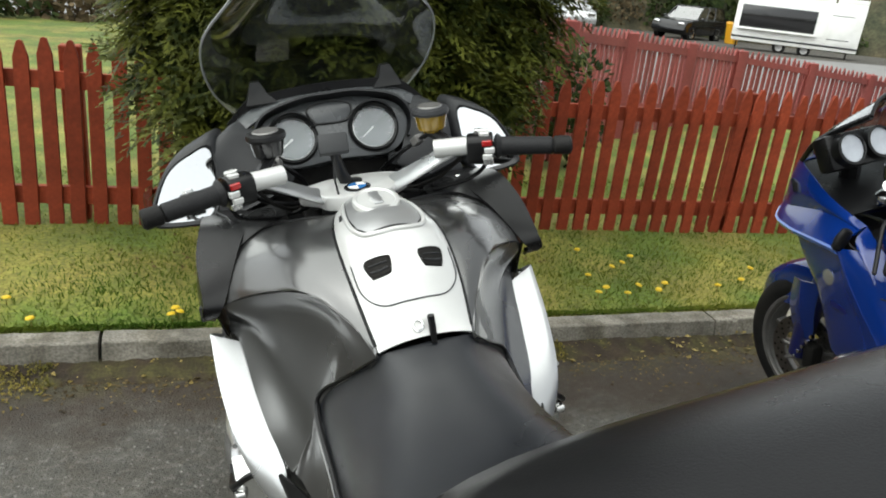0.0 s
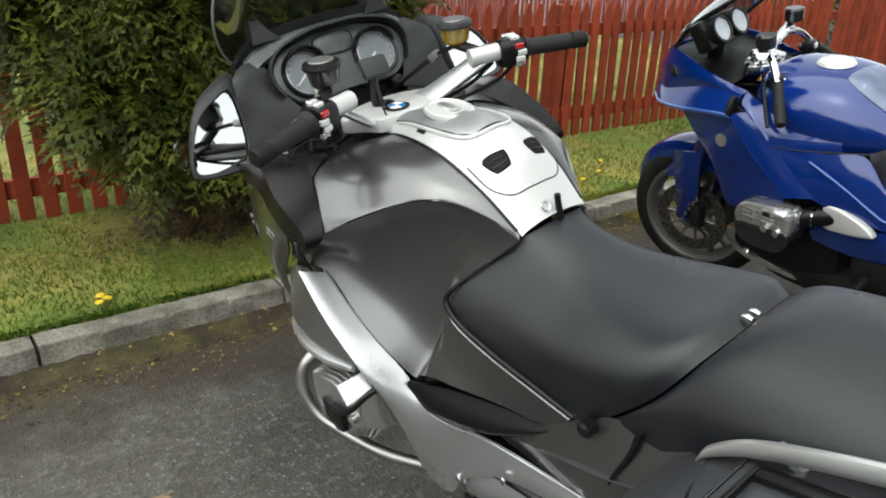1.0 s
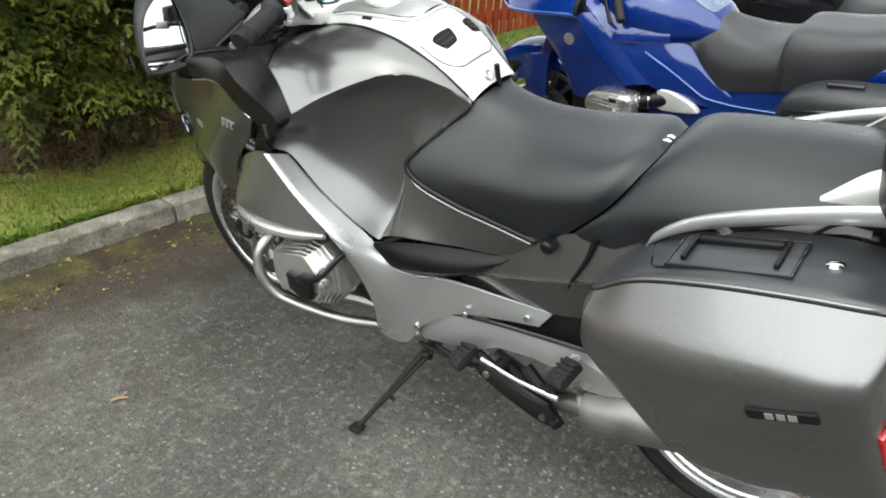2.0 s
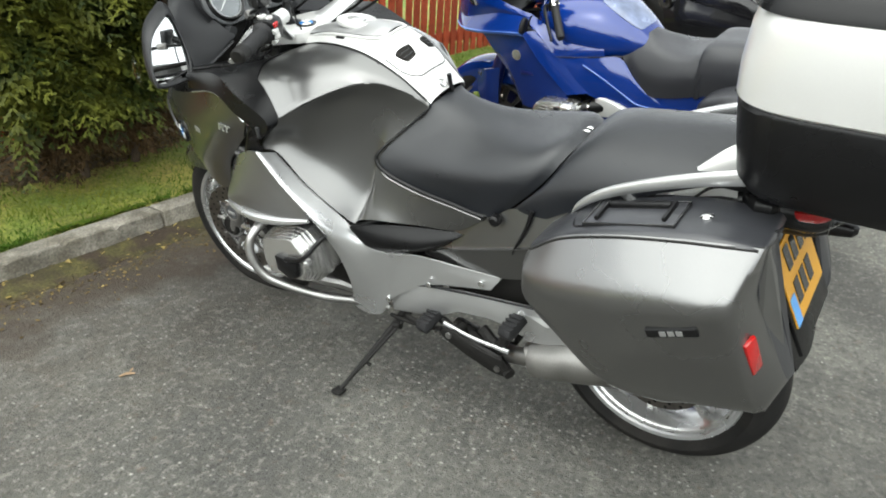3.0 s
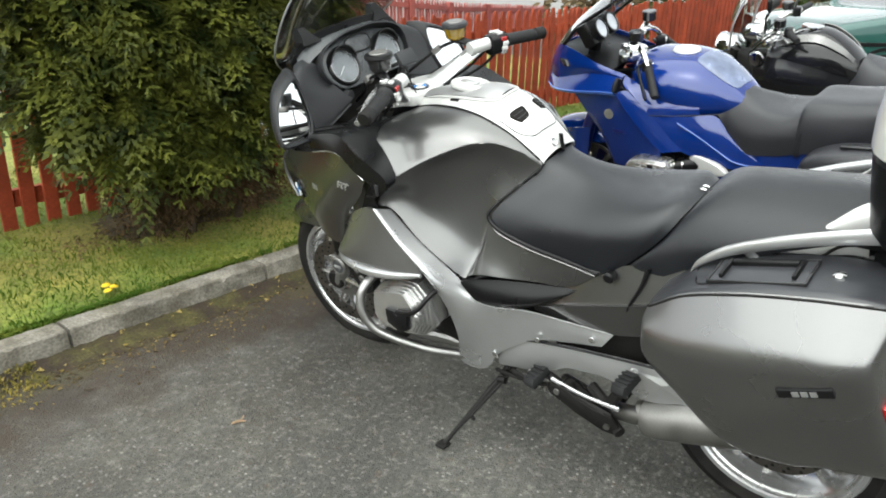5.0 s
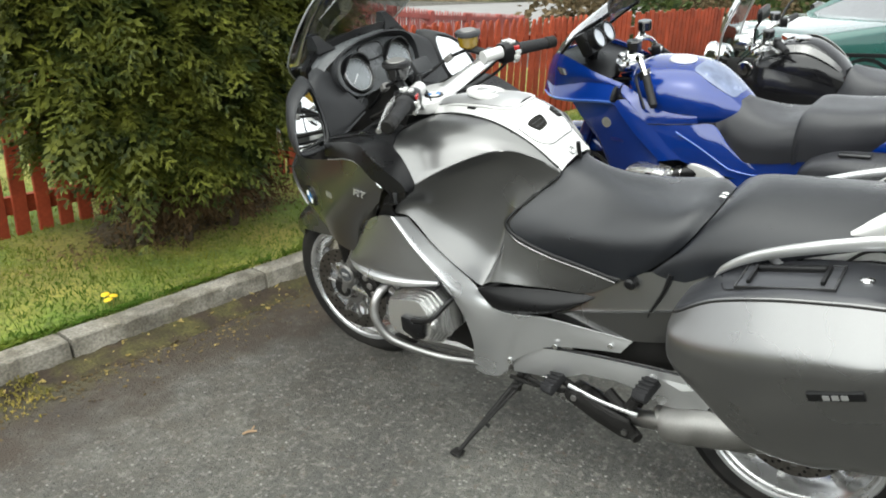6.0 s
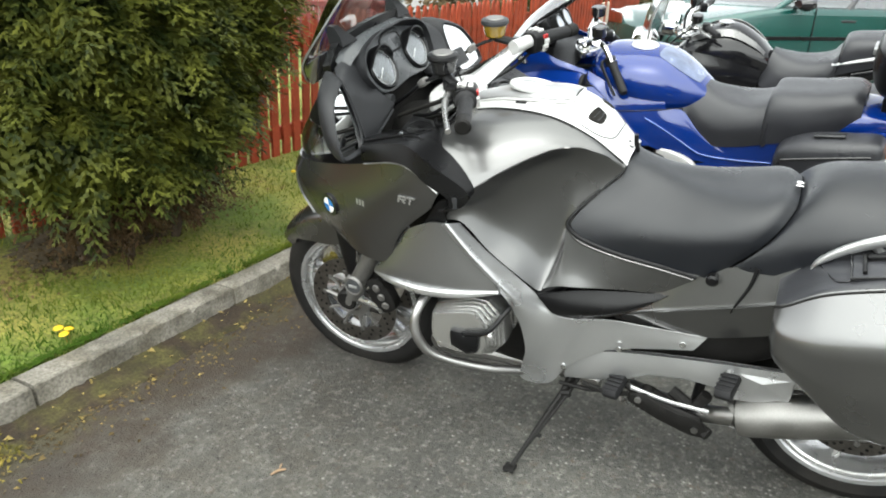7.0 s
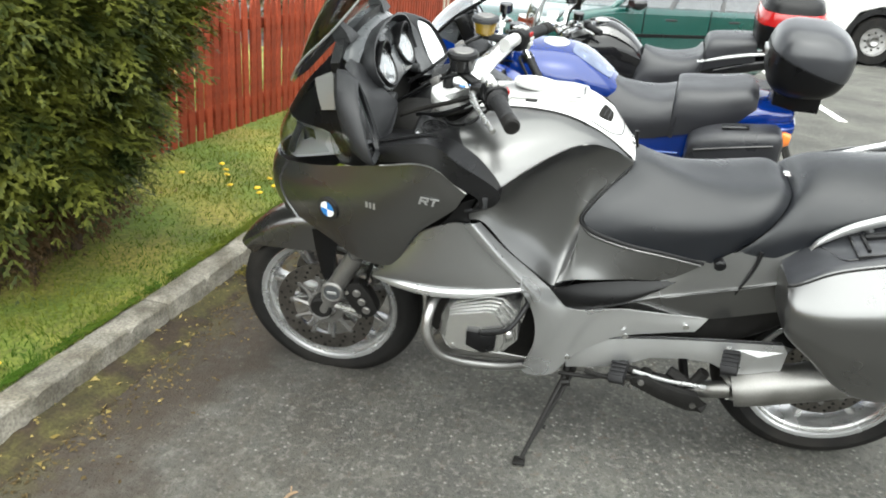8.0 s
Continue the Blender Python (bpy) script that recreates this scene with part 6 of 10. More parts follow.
side_panels("seat_end_panel", [
    [(0.012, 0.132, 0.922), (0.010, 0.138, 0.918), (0.010, 0.139, 0.912)],
    [(-0.050, 0.118, 0.980), (-0.054, 0.134, 0.958), (-0.058, 0.138, 0.930)],
    [(-0.10, 0.105, 0.985), (-0.102, 0.126, 0.968), (-0.105, 0.130, 0.945)]], "silver", nu=10, nv=8)
for s in (-1, 1):
    part("seat_cable", tube(fwu([(0.10, 0.150, 0.850), (0.075, 0.152, 0.835), (0.02, 0.150, 0.850), (-0.02, 0.148, 0.89), (-0.05, 0.14, 0.90)], s), 0.0035, 6, 20), "dark", bike)
    part("cable_clip", box((min(s * 0.140, s * 0.158), 0.083, 0.828), (max(s * 0.140, s * 0.158), 0.097, 0.862), 0.003), "dark", bike)
part("rack_plate", box((-0.10, -0.40, 0.905), (0.10, -0.10, 0.922), 0.008), "black", bike)
part("tail_shell", sect([(0.02, 0, 0.86, 0.13, 0.04), (-0.1, 0, 0.845, 0.125, 0.055), (-0.2, 0, 0.83, 0.10, 0.05), (-0.24, 0, 0.83, 0.085, 0.035)], m=10), "black", bike)
part("tail_lamp", sect([(-0.16, 0, 0.845, 0.105, 0.026), (-0.225, 0, 0.852, 0.100, 0.026), (-0.255, 0, 0.862, 0.07, 0.012)], m=8), "red", bike, "red tail lamp")
part("lamp_cover", sect([(-0.15, 0, 0.835, 0.122, 0.03), (-0.225, 0, 0.845, 0.118, 0.035), (-0.272, 0, 0.86, 0.08, 0.016)], m=8), "lens", bike)
pl = new("number_plate")
pl.parent = bike
pl.matrix_local = Matrix.Translation((0, -0.200, 0.674)) @ Euler((radians(90 - 26), 0, 0)).to_matrix().to_4x4()
part("plate_board", box((-0.127, -0.150, -0.014), (0.127, 0.100, -0.004), 0.003), "black", pl, "black plate carrier")
part("plate_sheet", box((-0.114, -0.089, -0.004), (0.114, 0.089, 0.0), 0.001, 1), "yellow", pl, "yellow number plate")
part("plate_band", box((-0.112, -0.087, 0.0), (-0.078, -0.02, 0.0015)), "plateblue", pl)
for row, n in ((0.028, 4), (-0.052, 3)):
    for k in range(n):
        x = -0.068 + k * 0.046
        part("plate_bar", box((x, row - 0.004, 0.0), (x + 0.032, row + 0.050, 0.002)), "gloss", pl)
part("rear_mudguard", sheet([[(-0.10, -0.10, 0.80), (-0.105, -0.150, 0.68), (-0.10, -0.255, 0.47)], [(0, -0.11, 0.80), (0, -0.160, 0.68), (0, -0.265, 0.46)], [(0.10, -0.10, 0.80), (0.105, -0.150, 0.68), (0.10, -0.255, 0.47)]], 10, 14, 0.006), "black", bike)
for x, f, u in ((-0.150, -0.085, 0.885), (0.125, -0.215, 0.715)):
    part("rear_signal", sect([(f, x * 0.85, u, 0.014, 0.014), (f - 0.03, x, u, 0.026, 0.020), (f - 0.06, x, u, 0.020, 0.016), (f - 0.07, x, u, 0.008, 0.008)], seg=16), "black", bike)

# front fork, mudguard, calipers
for s in (-1, 1):
    part("fork_leg", join(tube([(s * 0.098, 1.545, 0.285), (s * 0.098, 1.515, 0.36), (s * 0.098, 1.44, 0.50)], [0.026, 0.030, 0.028], 14, 10), tube([(s * 0.098, 1.44, 0.50), (s * 0.095, 1.30, 0.80), (s * 0.09, 1.20, 0.985)], 0.019, 12, 8)), "forkmetal", bike, "silver fork leg")
    part("axle_clamp", lathe([(0, s * 0.085), (0.036, s * 0.085), (0.036, s * 0.118), (0.030, s * 0.124), (0, s * 0.120)], (0, FA[0], FA[1] + 0.028), "x", 24), "dark", bike)
    part("axle_cover", lathe([(0, s * 0.118), (0.026, s * 0.118), (0.034, s * 0.122), (0.036, s * 0.132), (0.030, s * 0.137), (0.024, s * 0.134), (0, s * 0.135)], (0, 1.507, 0.377), "x", 28), "forkmetal", bike, "round silver fork cover")
    part("cover_face", lathe([(0, s * 0.1345), (0.0255, s * 0.1345), (0.0245, s * 0.1365), (0, s * 0.1365)], (0, 1.507, 0.377), "x", 24), "instrument", bike)
    part("cover_mark", box((min(s * 0.136, s * 0.1378), 1.492, 0.372), (max(s * 0.136, s * 0.1378), 1.522, 0.382), 0.0005, 1), "satin", bike)
    part("mudguard_stay", sheet([fwu(c_, s) for c_ in ([(1.575, 0.094, 0.57), (1.565, 0.098, 0.50), (1.552, 0.100, 0.43)], [(1.545, 0.100, 0.575), (1.54, 0.104, 0.49), (1.538, 0.104, 0.40)], [(1.49, 0.100, 0.58), (1.50, 0.104, 0.50), (1.515, 0.104, 0.41)])], 8, 8, 0.004), "black", bike, "black mudguard stay")
    ca = new("brake_caliper")
    ca.parent = bike
    part("caliper_body", moved(prism(smooth2([(-0.035, -0.05), (0.03, -0.055), (0.038, 0.05), (-0.03, 0.055)], 20), s * 0.07, s * 0.112, "x", 0.008), Matrix.Translation((0, 1.425, 0.345)) @ Euler((radians(-28), 0, 0)).to_matrix().to_4x4()), "dark", ca)
    cm_ = Matrix.Translation((0, 1.425, 0.345)) @ Euler((radians(-28), 0, 0)).to_matrix().to_4x4()
    for y, z in ((-0.004, 0.030), (-0.004, -0.004), (-0.002, -0.036)):
        part("piston_cap", moved(lathe([(0, s * 0.110), (0.013, s * 0.110), (0.013, s * 0.1155), (0.009, s * 0.118), (0, s * 0.1165)], (0, y, z), "x", 18), cm_), "forkmetal", ca)
    for y, z in ((0.024, 0.044), (0.026, -0.046)):
        part("caliper_bolt", moved(lathe([(0, s * 0.110), (0.008, s * 0.110), (0.008, s * 0.117), (0, s * 0.117)], (0, y, z), "x", 8), cm_), "chrome", ca)
    part("caliper_pad", moved(box((min(s * 0.066, s * 0.074), -0.02, -0.045), (max(s * 0.066, s * 0.074), 0.03, 0.045), 0.003), cm_), "forkmetal", ca)
    part("caliper_stay", tube([(s * 0.10, 1.52, 0.31), (s * 0.10, 1.44, 0.30)], 0.012, 8), "alu", ca)
    part("fork_foot", prism([(1.585, 0.262), (1.575, 0.302), (1.535, 0.318), (1.512, 0.300), (1.530, 0.262), (1.560, 0.246)], s * 0.088, s * 0.116, "x", 0.005), "satin", bike, "bright fork foot")
    part("foot_bolt", lathe([(0, s * 0.114), (0.010, s * 0.114), (0.010, s * 0.120), (0, s * 0.121)], (0, 1.552, 0.278), "x", 6), "chrome", bike)
    part("brake_hose", tube([(s * 0.10, 1.41, 0.40), (s * 0.11, 1.38, 0.50), (s * 0.08, 1.33, 0.60)], 0.006, 6, 12), "black", bike)
part("fork_bridge", tube([(-0.1, 1.39, 0.60), (0.1, 1.39, 0.60)], 0.02, 10), "dark", bike)
MG = []
for k in range(13):
    a = radians(30 + k * 7.6)
    r = 0.322
    c, d = math.cos(a), math.sin(a)
    wv = 0.070 * (0.55 + 0.45 * min(1, k / 3)) + 0.02 * math.sin(math.pi * k / 12)
    sd = 0.045 + 0.055 * max(0, math.sin(math.pi * min(1, max(0, (k - 2)) / 9))) ** 1.2
    row = []
    for q, dr in ((-1.05, -sd), (-1.0, -sd * 0.5), (-0.92, -0.004), (-0.6, 0.014), (0, 0.02), (0.6, 0.014), (0.92, -0.004), (1.0, -sd * 0.5), (1.05, -sd)):
        row.append(Vector((q * wv, FA[0] + (r + dr) * c, FA[1] + (r + dr) * d)))
    MG.append(row)
part("front_mudguard", sheet(MG, 40, 26, 0.004), "grey", bike, "graphite grey front mudguard")

# exhaust and drive
part("muffler", join(tube([(-0.195, 0.325, 0.318), (-0.196, 0.31, 0.322), (-0.195, 0.12, 0.39), (-0.185, -0.08, 0.465), (-0.18, -0.12, 0.48)], [0.040, 0.052, 0.054, 0.050, 0.035], 24, 24), tube([(-0.12, 0.62, 0.25), (-0.17, 0.45, 0.27), (-0.205, 0.33, 0.318)], 0.024, 12, 12)), "silencer", bike, "brushed steel silencer")
part("shaft_housing", tube([(0.13, 0.56, 0.42), (0.14, 0.3, 0.36), (0.12, 0.055, 0.30)], [0.045, 0.04, 0.07], 16, 12), "dark", bike)
part("rear_hugger", sheet([[(-0.08, 0.36, 0.42), (-0.09, 0.28, 0.53), (-0.085, 0.16, 0.62)], [(0, 0.38, 0.43), (0, 0.295, 0.55), (0, 0.17, 0.645)], [(0.08, 0.36, 0.42), (0.09, 0.28, 0.53), (0.085, 0.16, 0.62)]], 10, 12, 0.004), "black", bike)


# ---- panniers and top case: locked-on luggage, each lifts off ----
def pannier(s, label):
    root = thing("pannier", label, "luggage case", bike.matrix_world.copy(), group="panniers")
    # stations: forward, then (half width, up): seam, crease, lower flank, bottom, inner bottom, inner top
    ST = [
        (0.303, [(0.283, 0.728), (0.312, 0.708), (0.318, 0.672), (0.296, 0.648), (0.20, 0.648), (0.17, 0.72)]),
        (0.284, [(0.297, 0.744), (0.344, 0.694), (0.346, 0.640), (0.318, 0.602), (0.18, 0.600), (0.15, 0.735)]),
        (0.215, [(0.308, 0.798), (0.376, 0.700), (0.366, 0.620), (0.328, 0.545), (0.17, 0.520), (0.14, 0.79)]),
        (0.10, [(0.318, 0.844), (0.394, 0.732), (0.378, 0.600), (0.328, 0.450), (0.16, 0.420), (0.14, 0.83)]),
        (-0.02, [(0.317, 0.872), (0.396, 0.762), (0.374, 0.620), (0.314, 0.436), (0.15, 0.405), (0.14, 0.86)]),
        (-0.09, [(0.308, 0.879), (0.390, 0.776), (0.365, 0.640), (0.305, 0.455), (0.15, 0.425), (0.14, 0.87)]),
    ]
    rs = [[Vector((s * w, f, u)) for w, u in ring] for f, ring in ST]
    # the rear corner: a crisp upright edge that leans back, then the rear face
    EDGE = [(-0.156, 0.288, 0.878), (-0.137, 0.374, 0.785), (-0.172, 0.345, 0.640), (-0.214, 0.288, 0.478), (-0.20, 0.15, 0.445), (-0.13, 0.14, 0.87)]
    REAR = [(-0.166, 0.262, 0.870), (-0.164, 0.268, 0.768), (-0.204, 0.250, 0.655), (-0.253, 0.218, 0.535), (-0.245, 0.15, 0.51), (-0.15, 0.14, 0.86)]
    BACK = [(-0.168, 0.20, 0.866), (-0.172, 0.20, 0.764), (-0.214, 0.19, 0.652), (-0.258, 0.18, 0.535), (-0.252, 0.15, 0.515), (-0.155, 0.15, 0.856)]
    rs += [[Vector((s * w, f, u)) for f, w, u in ring] for ring in (EDGE, REAR, BACK)]
    shell = []
    for r in rs:
        out = []
        for i in range(6):
            p, q = r[i], r[(i + 1) % 6]
            for k in range(8):
                out.append(p.lerp(q, k / 8))
        # soften the crease and the bottom edge
        for _ in range(3):
            out = [(out[i - 1] + out[i] * 2 + out[(i + 1) % 48]) / 4 if i else out[i] for i in range(48)]
        shell.append(out)
    cols = [crv([r[i] for r in shell[:7]], 30) for i in range(48)]
    body = [[c[j] for c in cols] for j in range(30)]
    soft = [(p + (p - o) * 0.6).lerp(q, 0.10) for o, p, q in zip(body[-2], body[-1], shell[7])]
    skin = rings(body + [soft, shell[7]])
    bmesh.ops.recalc_face_normals(skin, faces=skin.faces)
    tree = BVHTree.FromBMesh(skin)

    def flank(f, u):
        """The point of the outer flank at that place along the bike and that height."""
        return tree.ray_cast(Vector((s * 0.6, f, u)), Vector((-s, 0, 0)))[0]

    pa, pb, pc, pd = flank(-0.005, 0.693), flank(-0.097, 0.728), flank(-0.051, 0.701), flank(-0.051, 0.721)
    part("case_shell", skin, "shellgrey", root, "graphite grey pannier shell", sharp=40)
    part("case_inner", rings([shell[7], [p * 0.998 for p in shell[7]], shell[8]]), "case", root, "dark rear edge of the inner shell")
    LIP = [(f, r[0][0], r[0][1]) for f, r in ST] + [EDGE[0]]
    TOP = []
    for f, w, u in LIP + [(-0.172, 0.24, 0.866)]:
        h = 0.006 if -0.15 < f < 0.29 else 0.002
        TOP.append([Vector((s * (w + 0.002), f, u - 0.003)), Vector((s * (w - 0.012), f, u + h * 0.8)), Vector((s * (w - 0.05), f, u + h)), Vector((s * (w * 0.5 + 0.08), f, u + h)), Vector((s * 0.15, f, u))])
    part("case_top", sheet(TOP, 34, 14, 0.006), "case", root, "dark grey plastic case top")
    part("case_seam", tube([Vector((s * (w + 0.0028), f, u - 0.005)) for f, w, u in LIP], 0.0032, 6, 40), "dark", root)
    part("top_seam", tube([Vector((s * w, f, u)) for f, w, u in ((0.232, 0.19, 0.789), (0.214, 0.25, 0.803), (0.196, 0.285, 0.8145), (0.150, 0.288, 0.8345))], 0.0022, 5, 20), "gloss", root)
    hn = new("carry_handle")
    hn.parent = root
    mt = Matrix.Translation((s * 0.242, 0.088, 0.855)) @ Euler((radians(-15), 0, 0)).to_matrix().to_4x4()
    part("handle_frame", moved(join(box((-0.050, -0.096, -0.006), (-0.046, 0.096, 0.002), 0.001), box((0.046, -0.096, -0.006), (0.050, 0.096, 0.002), 0.001), box((-0.046, -0.096, -0.006), (0.046, -0.092, 0.002), 0.001), box((-0.046, 0.092, -0.006), (0.046, 0.096, 0.002), 0.001)), mt), "gloss", hn)
    part("handle_well", moved(box((-0.046, -0.092, -0.014), (0.046, 0.092, 0.001), 0.003), mt), "case", hn)
    part("handle_slot", moved(box((-0.030 * s - 0.014, -0.072, -0.010), (-0.030 * s + 0.014, 0.072, 0.003), 0.002), mt), "black", hn)
    part("handle_grip", moved(box((-0.026 * s - 0.009, -0.066, 0.0), (-0.026 * s + 0.009, 0.066, 0.011), 0.005), mt), "black", hn)
    for y in (-0.074, 0.066):
        part("handle_pivot", moved(box((-0.036, y, 0.0), (0.036, y + 0.008, 0.010), 0.002), mt), "black", hn)
    part("case_lock", moved(lathe([(0, 0), (0.013, 0), (0.013, 0.006), (0.008, 0.009), (0, 0.009)], (0, 0, 0), "z", 20), Matrix.Translation((s * 0.238, -0.048, 0.880)) @ Euler((radians(-8), 0, 0)).to_matrix().to_4x4()), "chrome", root, "chrome lock")
    bd = new("maker_plate")
    bd.parent = root
    ey = (pa - pb).normalized()
    ex = ey.cross(pd - pc).normalized()
    ez = ex.cross(ey)
    mid = (pa + pb + pc + pd) / 4
    bd.matrix_local = Matrix(((ex.x, ey.x, ez.x, mid.x), (ex.y, ey.y, ez.y, mid.y), (ex.z, ey.z, ez.z, mid.z), (0, 0, 0, 1)))
    part("plate_back", box((-0.0045, -0.050, -0.011), (0.0045, 0.050, 0.011), 0.0015, 1), "black", bd)
    for k in range(3):
        part("plate_mark", box((-0.006, -0.022 + k * 0.016, -0.006), (0.006, -0.010 + k * 0.016, 0.006)), "satin", bd)
    part("reflector", moved(box((-0.005, -0.016, -0.045), (0.005, 0.016, 0.045), 0.003), Matrix.Translation((s * 0.312, -0.189, 0.657)) @ Euler((radians(-20), radians(-s * 8), radians(-s * 70))).to_matrix().to_4x4()), "red", root, "red reflector")
    return root


pannier(-1, "graphite grey motorcycle pannier with black top and red reflector")
pannier(1, "graphite grey motorcycle pannier on the far flank")


def top_case():
    root = thing("top_case", "silver and black motorcycle top case on the rear rack", "luggage case", bike.matrix_world.copy())
    fc = -0.262
    part("case_tray", sect([(0.924, 0, fc, 0.19, 0.15), (0.932, 0, fc, 0.225, 0.185), (0.96, 0, fc, 0.244, 0.202), (1.03, 0, fc, 0.254, 0.212), (1.105, 0, fc, 0.262, 0.220), (1.112, 0, fc, 0.258, 0.216)], "z", 56, 4.5), "black", root, "black plastic lower half", sharp=40)
    part("case_lid", sect([(1.114, 0, fc, 0.260, 0.218), (1.120, 0, fc, 0.266, 0.224), (1.17, 0, fc, 0.266, 0.224), (1.24, 0, fc, 0.258, 0.216), (1.285, 0, fc, 0.244, 0.202), (1.308, 0, fc, 0.220, 0.178), (1.318, 0, fc, 0.18, 0.14)], "z", 56, 4.5), "silver", root, "light silver lid", sharp=40)
    part("lid_trim", sect([(1.270, 0, fc + 0.006, 0.252, 0.213), (1.298, 0, fc + 0.006, 0.244, 0.205), (1.318, 0, fc + 0.004, 0.222, 0.182), (1.330, 0, fc, 0.19, 0.15), (1.332, 0, fc, 0.17, 0.13)], "z", 56, 4.5), "black", root, "black lid cap", sharp=40)
    part("case_latch", box((-0.05, fc - 0.232, 1.06), (0.05, fc - 0.212, 1.15), 0.006), "black", root)
    return root


top_case()

# ---- second motorcycle: blue sports tourer ----


def panels_on(root, name, cols, material, label="", nu=20, nv=12, t=0.004):
    for s in (-1, 1):
        part(name, sheet([fwu(c, s) for c in cols], nu, nv, t), material, root, label)


def seat_on(root, name, rows, n, label):
    cols = []
    for r in rows:
        le, ri = fwu(r, -1), fwu(r, 1)
        cols.append(le[::-1] + ri[1:])
    part(name, sheet(cols, n, 33, 0.02), "vinyl", root, label, sharp=50)


def bars_on(root, f, u, turn, half, rise, mat_riser, drop=0.0):
    """Turned handlebars with grips, levers, switches and reservoirs round the steering head."""
    h = new("handlebar")
    h.parent = root
    h.matrix_local = Matrix.Translation((0, f, u)) @ Euler((0, 0, radians(turn))).to_matrix().to_4x4()
    part("top_yoke", prism(smooth2([(-0.06, -0.05), (0.06, -0.05), (0.11, 0.03), (0.05, 0.06), (-0.05, 0.06), (-0.11, 0.03)], 24), -0.02, 0.01, "z", 0.005), mat_riser, h)
    for s in (-1, 1):
        a, b = Vector((s * (half - 0.13), -0.102, rise - drop * 0.5)), Vector((s * half, -0.15, rise - drop))
        part("bar", tube([(s * 0.06, 0, 0.01), (s * 0.11, -0.01, rise * 0.8), (s * (half - 0.19), -0.06, rise * 0.98 - drop * 0.1), a], 0.012, 10, 16), mat_riser, h)
        part("grip", tube([a, a.lerp(b, 0.06), b.lerp(a, 0.05), b], [0.022, 0.018, 0.018, 0.014], 14), "grip", h, "black rubber grip")
        part("switch_button", moved(box((-0.012, -0.028, -0.010), (0.012, -0.018, 0.010), 0.003, 1), Matrix.Translation(a + Vector((-s * 0.03, 0.01, 0.008)))), "silver", h)
        part("switch_body", moved(box((-0.026, -0.022, -0.026), (0.026, 0.022, 0.026), 0.007), Matrix.Translation(a + Vector((-s * 0.03, 0.01, 0)))), "black", h)
        part("lever", tube([a + Vector((-s * 0.05, 0.03, 0)), a + Vector((0, 0.045, -0.005)), b + Vector((0, 0.04, -0.01))], [0.009, 0.007, 0.006], 8, 12), "alu" if drop < 0.1 else "black", h)
        part("reservoir", lathe([(0, 0), (0.028, 0), (0.032, 0.008), (0.032, 0.036), (0.034, 0.040), (0.030, 0.046), (0, 0.046)], (s * (half - 0.19), -0.04, rise + 0.02), "z", 20), "gloss", h)
        part("clamp", tube([(s * 0.10, -0.005, rise * 0.55), (s * 0.17, -0.03, rise)], 0.020, 12, 6), "chrome", h)
        part("cable", tube([a + Vector((-s * 0.03, 0.02, -0.02)), a + Vector((-s * 0.08, 0.10, -0.03)), Vector((s * 0.05, 0.12, -0.08))], 0.005, 6, 12), "black", h)
    for x, y, z, r in ((0.0, -0.02, 0.03, 0.018), (0.05, 0.02, 0.03, 0.014), (-0.05, 0.02, 0.03, 0.014), (0.0, 0.04, 0.035, 0.02)):
        part("yoke_nut", lathe([(0, 0), (r, 0), (r, 0.016), (r * 0.6, 0.022), (0, 0.022)], (x, y, z - 0.022), "z", 12), "chrome", h)
    return h


